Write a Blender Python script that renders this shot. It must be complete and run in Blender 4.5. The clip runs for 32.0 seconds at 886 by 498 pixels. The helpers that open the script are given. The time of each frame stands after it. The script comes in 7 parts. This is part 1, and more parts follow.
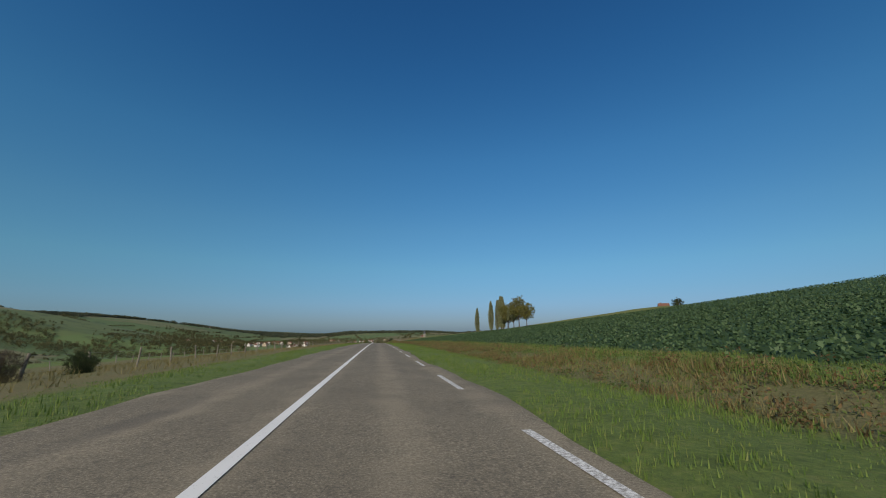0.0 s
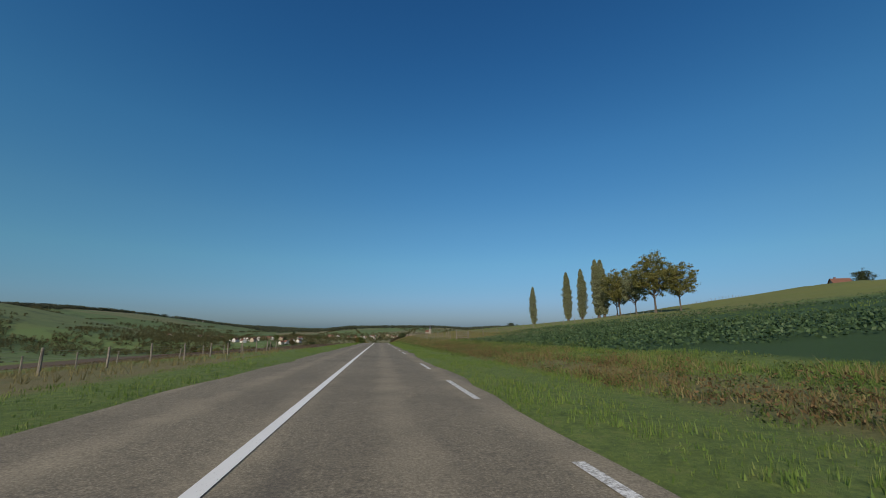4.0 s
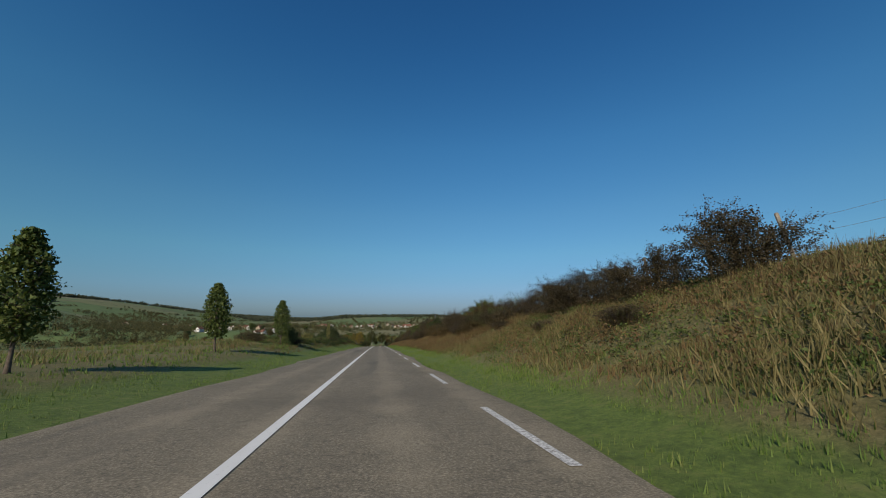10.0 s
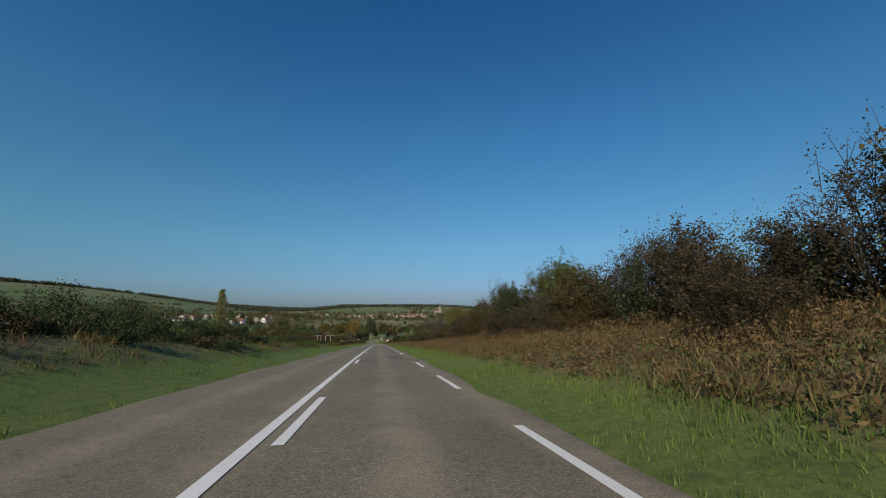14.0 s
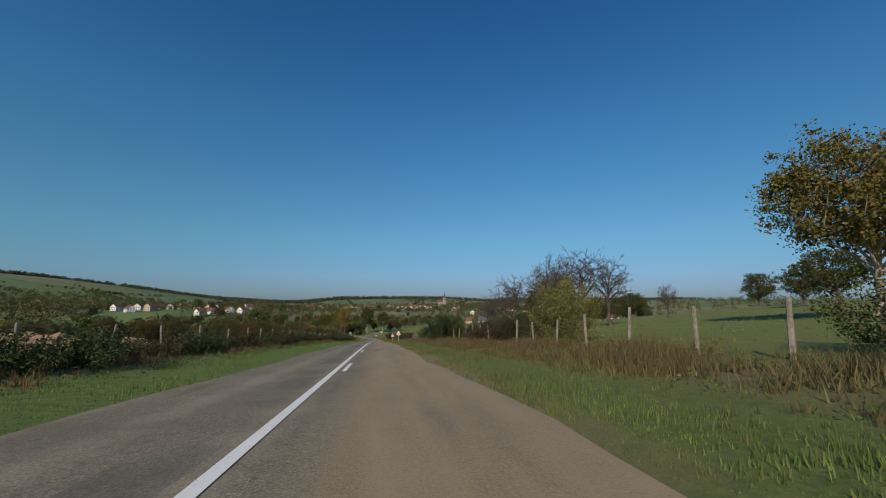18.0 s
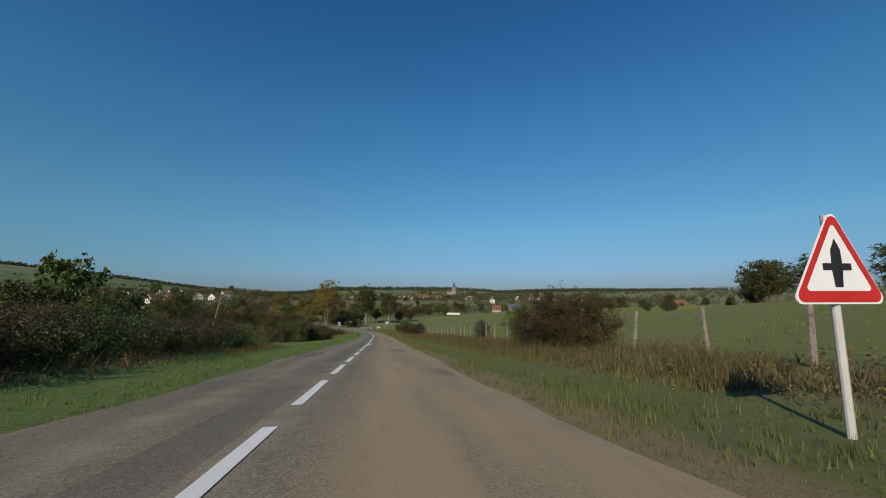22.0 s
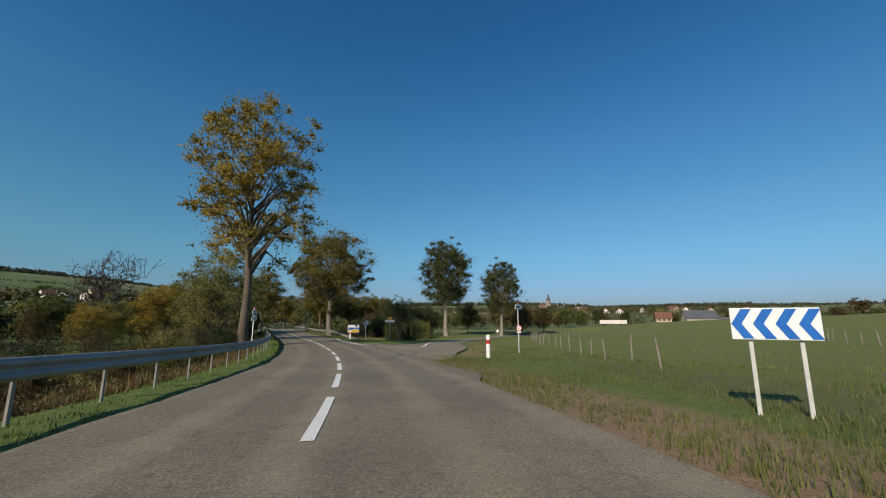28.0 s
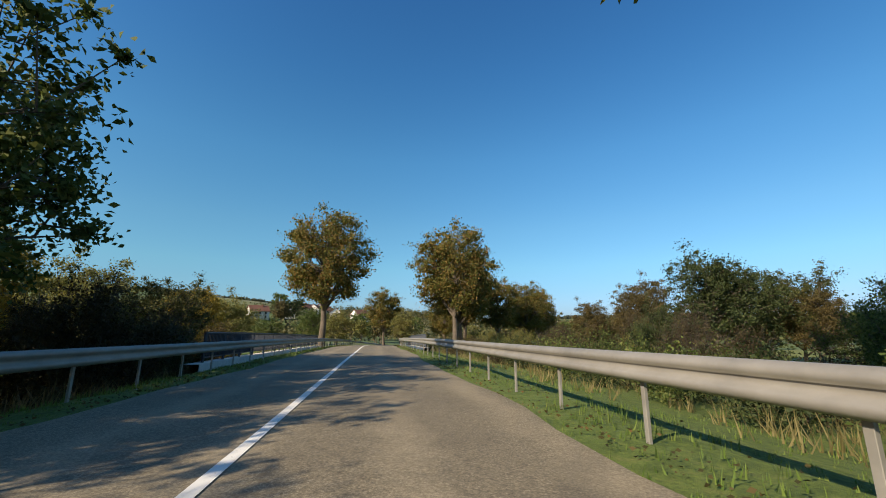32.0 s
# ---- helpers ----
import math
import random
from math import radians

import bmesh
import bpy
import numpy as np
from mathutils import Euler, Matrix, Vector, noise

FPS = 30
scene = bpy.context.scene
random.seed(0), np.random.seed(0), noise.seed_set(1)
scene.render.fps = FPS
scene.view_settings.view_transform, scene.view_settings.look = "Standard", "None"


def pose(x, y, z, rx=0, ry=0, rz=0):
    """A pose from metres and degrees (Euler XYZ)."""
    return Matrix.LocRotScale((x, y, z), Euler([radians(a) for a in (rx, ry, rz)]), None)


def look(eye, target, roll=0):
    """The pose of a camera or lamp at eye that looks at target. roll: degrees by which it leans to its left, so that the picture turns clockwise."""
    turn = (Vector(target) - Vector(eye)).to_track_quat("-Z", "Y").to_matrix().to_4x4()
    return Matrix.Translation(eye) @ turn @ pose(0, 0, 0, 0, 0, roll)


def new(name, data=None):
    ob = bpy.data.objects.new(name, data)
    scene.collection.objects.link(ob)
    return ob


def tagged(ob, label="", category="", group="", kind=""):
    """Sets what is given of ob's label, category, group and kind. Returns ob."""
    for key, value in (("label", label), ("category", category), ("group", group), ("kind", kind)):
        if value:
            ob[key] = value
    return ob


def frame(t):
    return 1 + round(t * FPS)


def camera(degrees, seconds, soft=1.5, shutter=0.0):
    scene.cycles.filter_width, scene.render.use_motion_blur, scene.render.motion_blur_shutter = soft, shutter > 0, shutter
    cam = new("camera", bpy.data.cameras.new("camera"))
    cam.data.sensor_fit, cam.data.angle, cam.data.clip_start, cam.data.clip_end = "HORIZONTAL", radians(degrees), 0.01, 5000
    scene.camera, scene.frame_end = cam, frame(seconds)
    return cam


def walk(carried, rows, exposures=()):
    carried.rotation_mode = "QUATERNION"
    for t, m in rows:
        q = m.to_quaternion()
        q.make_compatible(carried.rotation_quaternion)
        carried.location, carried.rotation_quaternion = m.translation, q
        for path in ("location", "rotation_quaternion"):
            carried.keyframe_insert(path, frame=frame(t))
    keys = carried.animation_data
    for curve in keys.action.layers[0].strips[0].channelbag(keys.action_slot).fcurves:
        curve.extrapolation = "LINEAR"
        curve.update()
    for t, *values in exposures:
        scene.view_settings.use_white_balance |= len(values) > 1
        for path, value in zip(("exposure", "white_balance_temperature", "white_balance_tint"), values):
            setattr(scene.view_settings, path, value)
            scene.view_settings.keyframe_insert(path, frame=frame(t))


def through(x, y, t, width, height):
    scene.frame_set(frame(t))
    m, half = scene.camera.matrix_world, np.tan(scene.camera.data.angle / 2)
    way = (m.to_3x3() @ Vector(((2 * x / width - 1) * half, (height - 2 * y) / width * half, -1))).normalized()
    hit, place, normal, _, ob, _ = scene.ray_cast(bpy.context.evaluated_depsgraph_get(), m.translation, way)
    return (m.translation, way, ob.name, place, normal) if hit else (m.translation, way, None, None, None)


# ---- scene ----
# ------------------------------------------------------------------ camera
cam = camera(97.0, 32.0, soft=1.0)
ROWS = [
    (0.0, 1.35, 0.00, 0.93, -9.25, 12.23, 0.21),
    (0.5, 1.35, 14.71, 0.81, -9.23, 12.61, 0.26),
    (1.0, 1.35, 29.43, 0.69, -9.26, 12.55, 0.01),
    (1.5, 1.36, 44.17, 0.56, -9.27, 12.63, -0.04),
    (2.0, 1.36, 58.94, 0.43, -9.32, 12.81, -0.02),
    (2.5, 1.36, 73.74, 0.27, -9.32, 12.69, 0.01),
    (3.0, 1.37, 88.54, 0.05, -8.99, 11.98, 0.00),
    (3.5, 1.37, 103.35, -0.24, -9.33, 11.72, 0.00),
    (4.0, 1.37, 118.15, -0.57, -8.97, 11.61, 0.00),
    (4.5, 1.37, 132.93, -0.91, -9.34, 11.65, -0.04),
    (5.0, 1.37, 147.67, -1.26, -9.32, 11.52, -0.09),
    (5.5, 1.37, 162.35, -1.56, -9.28, 12.27, 0.01),
    (6.0, 1.38, 176.95, -1.82, -9.27, 12.50, -0.63),
    (6.5, 1.38, 191.43, -2.07, -8.86, 12.78, 0.20),
    (7.0, 1.38, 205.79, -2.36, -9.36, 12.02, -0.42),
    (7.5, 1.38, 220.00, -2.75, -9.33, 11.48, -0.20),
    (8.0, 1.38, 234.13, -3.27, -8.86, 9.95, 0.51),
    (8.5, 1.39, 248.25, -3.93, -9.16, 9.85, 0.00),
    (9.0, 1.40, 262.41, -4.64, -9.25, 9.86, -0.43),
    (9.5, 1.41, 276.58, -5.36, -8.94, 10.28, 0.02),
    (10.0, 1.41, 290.71, -6.07, -9.14, 10.25, -0.03),
    (10.5, 1.40, 304.81, -6.81, -9.02, 10.11, 0.26),
    (11.0, 1.40, 318.91, -7.56, -9.18, 9.47, 0.18),
    (11.5, 1.40, 333.00, -8.31, -9.21, 9.76, 0.23),
    (12.0, 1.41, 347.06, -9.03, -9.34, 10.63, 0.06),
    (12.5, 1.41, 361.08, -9.75, -9.60, 10.04, -0.02),
    (13.0, 1.41, 375.05, -10.51, -9.24, 9.97, -0.24),
    (13.5, 1.41, 388.96, -11.35, -9.02, 8.73, -0.13),
    (14.0, 1.41, 402.81, -12.25, -9.12, 9.06, -0.11),
    (14.5, 1.41, 416.61, -13.17, -9.08, 9.08, -0.07),
    (15.0, 1.40, 430.35, -14.12, -9.15, 8.90, 0.00),
    (15.5, 1.40, 444.05, -15.09, -9.20, 8.77, 0.00),
    (16.0, 1.40, 457.72, -16.09, -9.03, 8.64, 0.00),
    (16.5, 1.40, 471.35, -17.11, -9.33, 8.34, -0.18),
    (17.0, 1.40, 484.96, -18.13, -9.36, 8.70, -0.47),
    (17.5, 1.40, 498.56, -19.15, -9.33, 8.43, -0.23),
    (18.0, 1.40, 512.15, -20.16, -9.30, 8.23, -0.04),
    (18.5, 1.40, 525.74, -21.15, -9.19, 9.20, 0.03),
    (19.0, 1.40, 539.31, -22.12, -8.80, 8.60, 0.45),
    (19.5, 1.38, 552.87, -23.12, -9.00, 8.32, 0.38),
    (20.0, 1.37, 566.39, -24.12, -9.29, 8.42, 0.24),
    (20.5, 1.37, 579.88, -25.16, -9.19, 7.73, 0.17),
    (21.0, 1.37, 593.38, -26.26, -9.23, 7.15, 0.15),
    (21.5, 1.37, 606.88, -27.43, -9.03, 6.99, 0.26),
    (22.0, 1.36, 620.26, -28.61, -8.84, 7.28, 0.06),
    (22.5, 1.35, 633.46, -29.75, -8.87, 7.27, 0.51),
    (23.0, 1.35, 646.45, -30.82, -9.17, 8.42, 0.40),
    (23.5, 1.35, 659.25, -31.83, -9.17, 8.75, -0.13),
    (24.0, 1.35, 671.87, -32.81, -9.31, 8.34, -0.01),
    (24.5, 1.35, 684.29, -33.74, -9.20, 8.69, 0.19),
    (25.0, 1.17, 696.46, -34.64, -7.38, 8.76, 0.00),
    (25.5, 0.85, 708.35, -35.48, -7.82, 8.88, 0.00),
    (26.0, 0.36, 719.93, -36.28, -5.62, 9.00, 0.00),
    (26.5, -0.26, 731.19, -37.03, -6.45, 8.90, -0.42),
    (27.0, -1.01, 742.05, -37.70, -4.40, 8.97, -0.73),
    (27.5, -2.17, 752.52, -38.29, -1.70, 10.02, -0.47),
    (28.0, -3.92, 762.57, -38.80, 2.55, 10.09, -0.07),
    (28.5, -6.29, 772.22, -39.24, 6.47, 10.31, 0.23),
    (29.0, -9.21, 781.51, -39.59, 10.21, 11.06, 0.72),
    (29.5, -12.58, 790.30, -39.82, 13.35, 11.62, 0.62),
    (30.0, -16.20, 798.67, -39.98, 15.02, 12.03, -0.36),
    (30.5, -19.92, 806.69, -40.09, 16.43, 12.35, -0.36),
    (31.0, -23.75, 814.45, -40.20, 17.84, 12.25, 0.03),
    (31.5, -27.62, 821.99, -40.29, 18.56, 12.29, 0.07),
    (32.0, -31.42, 829.40, -40.39, 17.44, 12.26, 0.00),
]

walk(cam, [(t, pose(x, y, z, 90 + p, r, w)) for t, x, y, z, w, p, r in ROWS],
     exposures=[(0.0, 0.0, 6500, 10), (26.5, 0.05, 6500, 10), (28.0, 0.2, 6600, 10), (29.0, 0.42, 6700, 10), (30.0, 0.65, 6850, 10), (31.0, 0.98, 6950, 11), (32.0, 0.9, 7100, 12)])

# ------------------------------------------------------------------ light
SUN_EL, SUN_AZ = 31.0, 209.0            # degrees; azimuth clockwise from +y
world = bpy.data.worlds.new("sky")
scene.world = world
world.use_nodes = True
wn = world.node_tree
sky = wn.nodes.new("ShaderNodeTexSky")
sky.sky_type = "NISHITA"
sky.sun_disc = False
sky.sun_elevation, sky.sun_rotation = radians(SUN_EL), radians(SUN_AZ)
sky.air_density, sky.dust_density, sky.ozone_density = 1.0, 0.9, 2.0
hue = wn.nodes.new("ShaderNodeHueSaturation")
hue.inputs["Saturation"].default_value = 1.22
tint = wn.nodes.new("ShaderNodeMix")
tint.data_type, tint.blend_type = "RGBA", "MULTIPLY"
tint.inputs[0].default_value = 1.0
tint.inputs[7].default_value = (0.545, 0.965, 1.05, 1)
wn.links.new(sky.outputs[0], hue.inputs["Color"])
wn.links.new(hue.outputs[0], tint.inputs[6])
# haze: each channel's own gradient from zenith to horizon
split, merge = wn.nodes.new("ShaderNodeSeparateColor"), wn.nodes.new("ShaderNodeCombineColor")
wn.links.new(tint.outputs[2], split.inputs[0])
for ch, top, power in ((0, 0.26, 1.09), (1, 1.19, 0.925), (2, 3.1, 1.08)):
    a, b, c = (wn.nodes.new("ShaderNodeMath") for _ in range(3))
    a.operation, b.operation, c.operation = "DIVIDE", "POWER", "MULTIPLY"
    a.inputs[1].default_value, b.inputs[1].default_value, c.inputs[1].default_value = top, power, top
    wn.links.new(split.outputs[ch], a.inputs[0])
    wn.links.new(a.outputs[0], b.inputs[0])
    wn.links.new(b.outputs[0], c.inputs[0])
    wn.links.new(c.outputs[0], merge.inputs[ch])
# paler, greyer air low down and a deeper blue high up
up = wn.nodes.new("ShaderNodeSeparateXYZ")
wn.links.new(wn.nodes.new("ShaderNodeTexCoord").outputs["Generated"], up.inputs[0])
air = wn.nodes.new("ShaderNodeValToRGB")
AIR = [(0.0, (0.66, 0.71, 0.98)), (0.045, (0.70, 0.75, 0.90)), (0.10, (0.82, 0.89, 0.86)), (0.16, (1.0, 1.05, 0.89)), (0.255, (1.14, 1.13, 0.96)),
       (0.415, (1.10, 1.17, 1.10)), (0.59, (0.88, 1.02, 1.13)), (0.75, (0.78, 0.90, 1.12))]
while len(air.color_ramp.elements) < len(AIR):
    air.color_ramp.elements.new(0.5)
for el, (at_, col) in zip(air.color_ramp.elements, AIR):
    el.position, el.color = at_, (*[c / 1.25 for c in col], 1)
wn.links.new(up.outputs[2], air.inputs[0])
thin = wn.nodes.new("ShaderNodeMix")
thin.data_type, thin.blend_type = "RGBA", "MULTIPLY"
thin.inputs[0].default_value = 1.0
wn.links.new(merge.outputs[0], thin.inputs[6])
wn.links.new(air.outputs[0], thin.inputs[7])
wn.links.new(thin.outputs[2], wn.nodes["Background"].inputs[0])
wn.nodes["Background"].inputs[1].default_value = 0.105
sun = new("sun", bpy.data.lights.new("sun", "SUN"))
sun.data.energy, sun.data.angle, sun.data.color = 3.9, radians(0.53), (1.0, 0.88, 0.70)
_a, _e = radians(SUN_AZ), radians(SUN_EL)
sun.matrix_world = look((0, 0, 60), (-math.sin(_a) * math.cos(_e) * 50, -math.cos(_a) * math.cos(_e) * 50, 60 - math.sin(_e) * 50))


# ------------------------------------------------------------------ materials
def material(name, rough=0.9, metal=0.0):
    m = bpy.data.materials.new(name)
    m.use_nodes = True
    b = m.node_tree.nodes["Principled BSDF"]
    b.inputs["Roughness"].default_value, b.inputs["Metallic"].default_value = rough, metal
    b.inputs["Specular IOR Level"].default_value = 0.3
    return m, m.node_tree, b


def noise_node(nt, scale, detail=4.0, rough=0.6, vec=None):
    n = nt.nodes.new("ShaderNodeTexNoise")
    n.inputs["Scale"].default_value, n.inputs["Detail"].default_value, n.inputs["Roughness"].default_value = scale, detail, rough
    if vec is not None:
        nt.links.new(vec, n.inputs["Vector"])
    return n.outputs["Fac"]


def ramp(nt, fac, stops):
    r = nt.nodes.new("ShaderNodeValToRGB")
    e = r.color_ramp.elements
    while len(e) < len(stops):
        e.new(0.5)
    for k, (p, c) in enumerate(stops):
        e[k].position, e[k].color = p, (*c, 1) if len(c) == 3 else c
    nt.links.new(fac, r.inputs[0])
    return r.outputs[0]


def mix(nt, fac, a, b, kind="MIX"):
    m = nt.nodes.new("ShaderNodeMix")
    m.data_type, m.blend_type = "RGBA", kind
    for sock, v in ((m.inputs[0], fac), (m.inputs[6], a), (m.inputs[7], b)):
        if isinstance(v, bpy.types.NodeSocket):
            nt.links.new(v, sock)
        elif isinstance(v, (int, float)):
            sock.default_value = v
        else:
            sock.default_value = (*v, 1)
    return m.outputs[2]


def calc(nt, op, a, b=0.0, clamp=False):
    m = nt.nodes.new("ShaderNodeMath")
    m.operation, m.use_clamp = op, clamp
    for sock, v in ((m.inputs[0], a), (m.inputs[1], b)):
        if isinstance(v, bpy.types.NodeSocket):
            nt.links.new(v, sock)
        else:
            sock.default_value = v
    return m.outputs[0]


def position(nt):
    return nt.nodes.new("ShaderNodeNewGeometry").outputs["Position"]


def local(nt):
    return nt.nodes.new("ShaderNodeTexCoord").outputs["Object"]


def bump(nt, b, height, strength=0.4, dist=0.02):
    n = nt.nodes.new("ShaderNodeBump")
    n.inputs["Strength"].default_value, n.inputs["Distance"].default_value = strength, dist
    nt.links.new(height, n.inputs["Height"])
    nt.links.new(n.outputs[0], b.inputs["Normal"])


def simple(name, dark, light, scale, rough=0.85, metal=0.0, relief=0.3, depth=0.01, world_space=False, spot=None):
    """Two tones of one surface by noise at two scales, with relief."""
    m, nt, b = material(name, rough, metal)
    v = position(nt) if world_space else local(nt)
    f = noise_node(nt, scale, 5, 0.65, v)
    g = noise_node(nt, scale * 0.13, 3, 0.5, v)
    mid = calc(nt, "ADD", calc(nt, "MULTIPLY", f, 0.6), calc(nt, "MULTIPLY", g, 0.4))
    c = ramp(nt, mid, [(0.32, dark), (0.68, light)])
    if spot:
        s = ramp(nt, noise_node(nt, scale * 2.3, 2, 0.5, v), [(0.56, (0, 0, 0)), (0.66, (1, 1, 1))])
        c = mix(nt, s, c, spot)
    nt.links.new(c, b.inputs["Base Color"])
    if relief:
        bump(nt, b, f, relief, depth)
    return m


def leaf_material(name, tones, through=0.3):
    """Leaves that differ one from another in tone; some light comes through them."""
    m, nt, b = material(name, 0.7)
    g = nt.nodes.new("ShaderNodeNewGeometry")
    big = noise_node(nt, 0.45, 3, 0.6, g.outputs["Position"])
    f = calc(nt, "ADD", calc(nt, "MULTIPLY", g.outputs["Random Per Island"], 0.5), calc(nt, "MULTIPLY", big, 0.5))
    k = len(tones)
    c = ramp(nt, f, [(0.12 + 0.76 * i / max(1, k - 1), t) for i, t in enumerate(tones)])
    nt.links.new(c, b.inputs["Base Color"])
    tr = nt.nodes.new("ShaderNodeBsdfTranslucent")
    nt.links.new(mix(nt, 0.4, c, (1.0, 0.95, 0.5), "MULTIPLY"), tr.inputs["Color"])
    mx = nt.nodes.new("ShaderNodeMixShader")
    mx.inputs[0].default_value = through
    nt.links.new(b.outputs[0], mx.inputs[1])
    nt.links.new(tr.outputs[0], mx.inputs[2])
    nt.links.new(mx.outputs[0], nt.nodes["Material Output"].inputs[0])
    return m


def asphalt_material():
    """Worn chip-seal: pale wheel tracks, dark patches, and dried mud carried onto the right lane near the farm track."""
    m, nt, b = material("worn_asphalt", 0.88)
    v = position(nt)
    sep = nt.nodes.new("ShaderNodeSeparateXYZ")
    nt.links.new(v, sep.inputs[0])
    lane = nt.nodes.new("ShaderNodeAttribute")
    lane.attribute_name = "across"
    ac = lane.outputs["Fac"]
    grain = noise_node(nt, 42, 4, 0.8, v)
    speck = noise_node(nt, 9, 3, 0.75, v)
    blotch = noise_node(nt, 0.35, 5, 0.6, v)
    c = ramp(nt, grain, [(0.3, (0.075, 0.064, 0.044)), (0.5, (0.19, 0.16, 0.108)), (0.7, (0.40, 0.342, 0.232))])
    c = mix(nt, calc(nt, "MULTIPLY", ramp(nt, blotch, [(0.42, (0, 0, 0)), (0.7, (1, 1, 1))]), 0.45), c, (0.096, 0.081, 0.058))
    c = mix(nt, ramp(nt, speck, [(0.5, (0, 0, 0)), (0.72, (0.55, 0.55, 0.55))]), c, (0.07, 0.059, 0.042))
    # polished wheel tracks and the pale crown between them
    wave = calc(nt, "COSINE", calc(nt, "MULTIPLY", calc(nt, "SUBTRACT", ac, 1.45), 4.2))
    edge_noise = noise_node(nt, 1.3, 3, 0.5, v)
    tr = calc(nt, "MULTIPLY", calc(nt, "ADD", calc(nt, "MULTIPLY", wave, 0.7), calc(nt, "MULTIPLY", calc(nt, "SUBTRACT", edge_noise, 0.5), 2.2)), calc(nt, "ADD", calc(nt, "MULTIPLY", grain, 1.1), -0.15), True)
    c = mix(nt, tr, c, (0.36, 0.30, 0.20))
    # mud
    stretch = nt.nodes.new("ShaderNodeMapping")
    stretch.inputs["Scale"].default_value = (1.0, 0.12, 1.0)
    nt.links.new(v, stretch.inputs[0])
    streak = noise_node(nt, 1.1, 5, 0.65, stretch.outputs[0])
    along = calc(nt, "MULTIPLY",
                 calc(nt, "DIVIDE", calc(nt, "SUBTRACT", sep.outputs[1], 486), 16, True),
                 calc(nt, "DIVIDE", calc(nt, "SUBTRACT", 772, sep.outputs[1]), 40, True))
    right = calc(nt, "DIVIDE", calc(nt, "SUBTRACT", ac, 0.35), 0.8, True)
    mud = calc(nt, "MULTIPLY", calc(nt, "MULTIPLY", along, right), calc(nt, "ADD", calc(nt, "MULTIPLY", calc(nt, "SUBTRACT", streak, 0.5), 2.0), calc(nt, "ADD", calc(nt, "MULTIPLY", grain, 1.3), 0.02)), True)
    c = mix(nt, mud, c, (0.33, 0.243, 0.135))
    # old seal strip beside the centre line
    seal = calc(nt, "MULTIPLY", calc(nt, "LESS_THAN", calc(nt, "ABSOLUTE", calc(nt, "ADD", ac, 0.55)), 0.34),
                calc(nt, "MULTIPLY", calc(nt, "GREATER_THAN", sep.outputs[1], 500), calc(nt, "LESS_THAN", sep.outputs[1], 765)))
    c = mix(nt, calc(nt, "MULTIPLY", calc(nt, "MULTIPLY", seal, ramp(nt, noise_node(nt, 0.18, 3, 0.6, v), [(0.45, (0, 0, 0)), (0.55, (1, 1, 1))])), 0.42), c, (0.075, 0.07, 0.066))
    # dark tar patches
    tar = ramp(nt, noise_node(nt, 0.5, 3, 0.55, stretch.outputs[0]), [(0.62, (0, 0, 0)), (0.68, (1, 1, 1))])
    c = mix(nt, calc(nt, "MULTIPLY", tar, 0.45), c, (0.06, 0.054, 0.046))
    nt.links.new(c, b.inputs["Base Color"])
    bump(nt, b, grain, 0.5, 0.008)
    return m


def paint_material(name="road_paint", wear=0.60):
    m, nt, b = material(name, 0.7)
    v = position(nt)
    w = ramp(nt, noise_node(nt, 26, 4, 0.75, v), [(wear, (0, 0, 0)), (wear + 0.18, (1, 1, 1))])
    c = mix(nt, noise_node(nt, 1.1, 3, 0.5, v), (0.66, 0.64, 0.58), (0.8, 0.79, 0.74))
    nt.links.new(mix(nt, w, c, (0.27, 0.25, 0.21)), b.inputs["Base Color"])
    return m


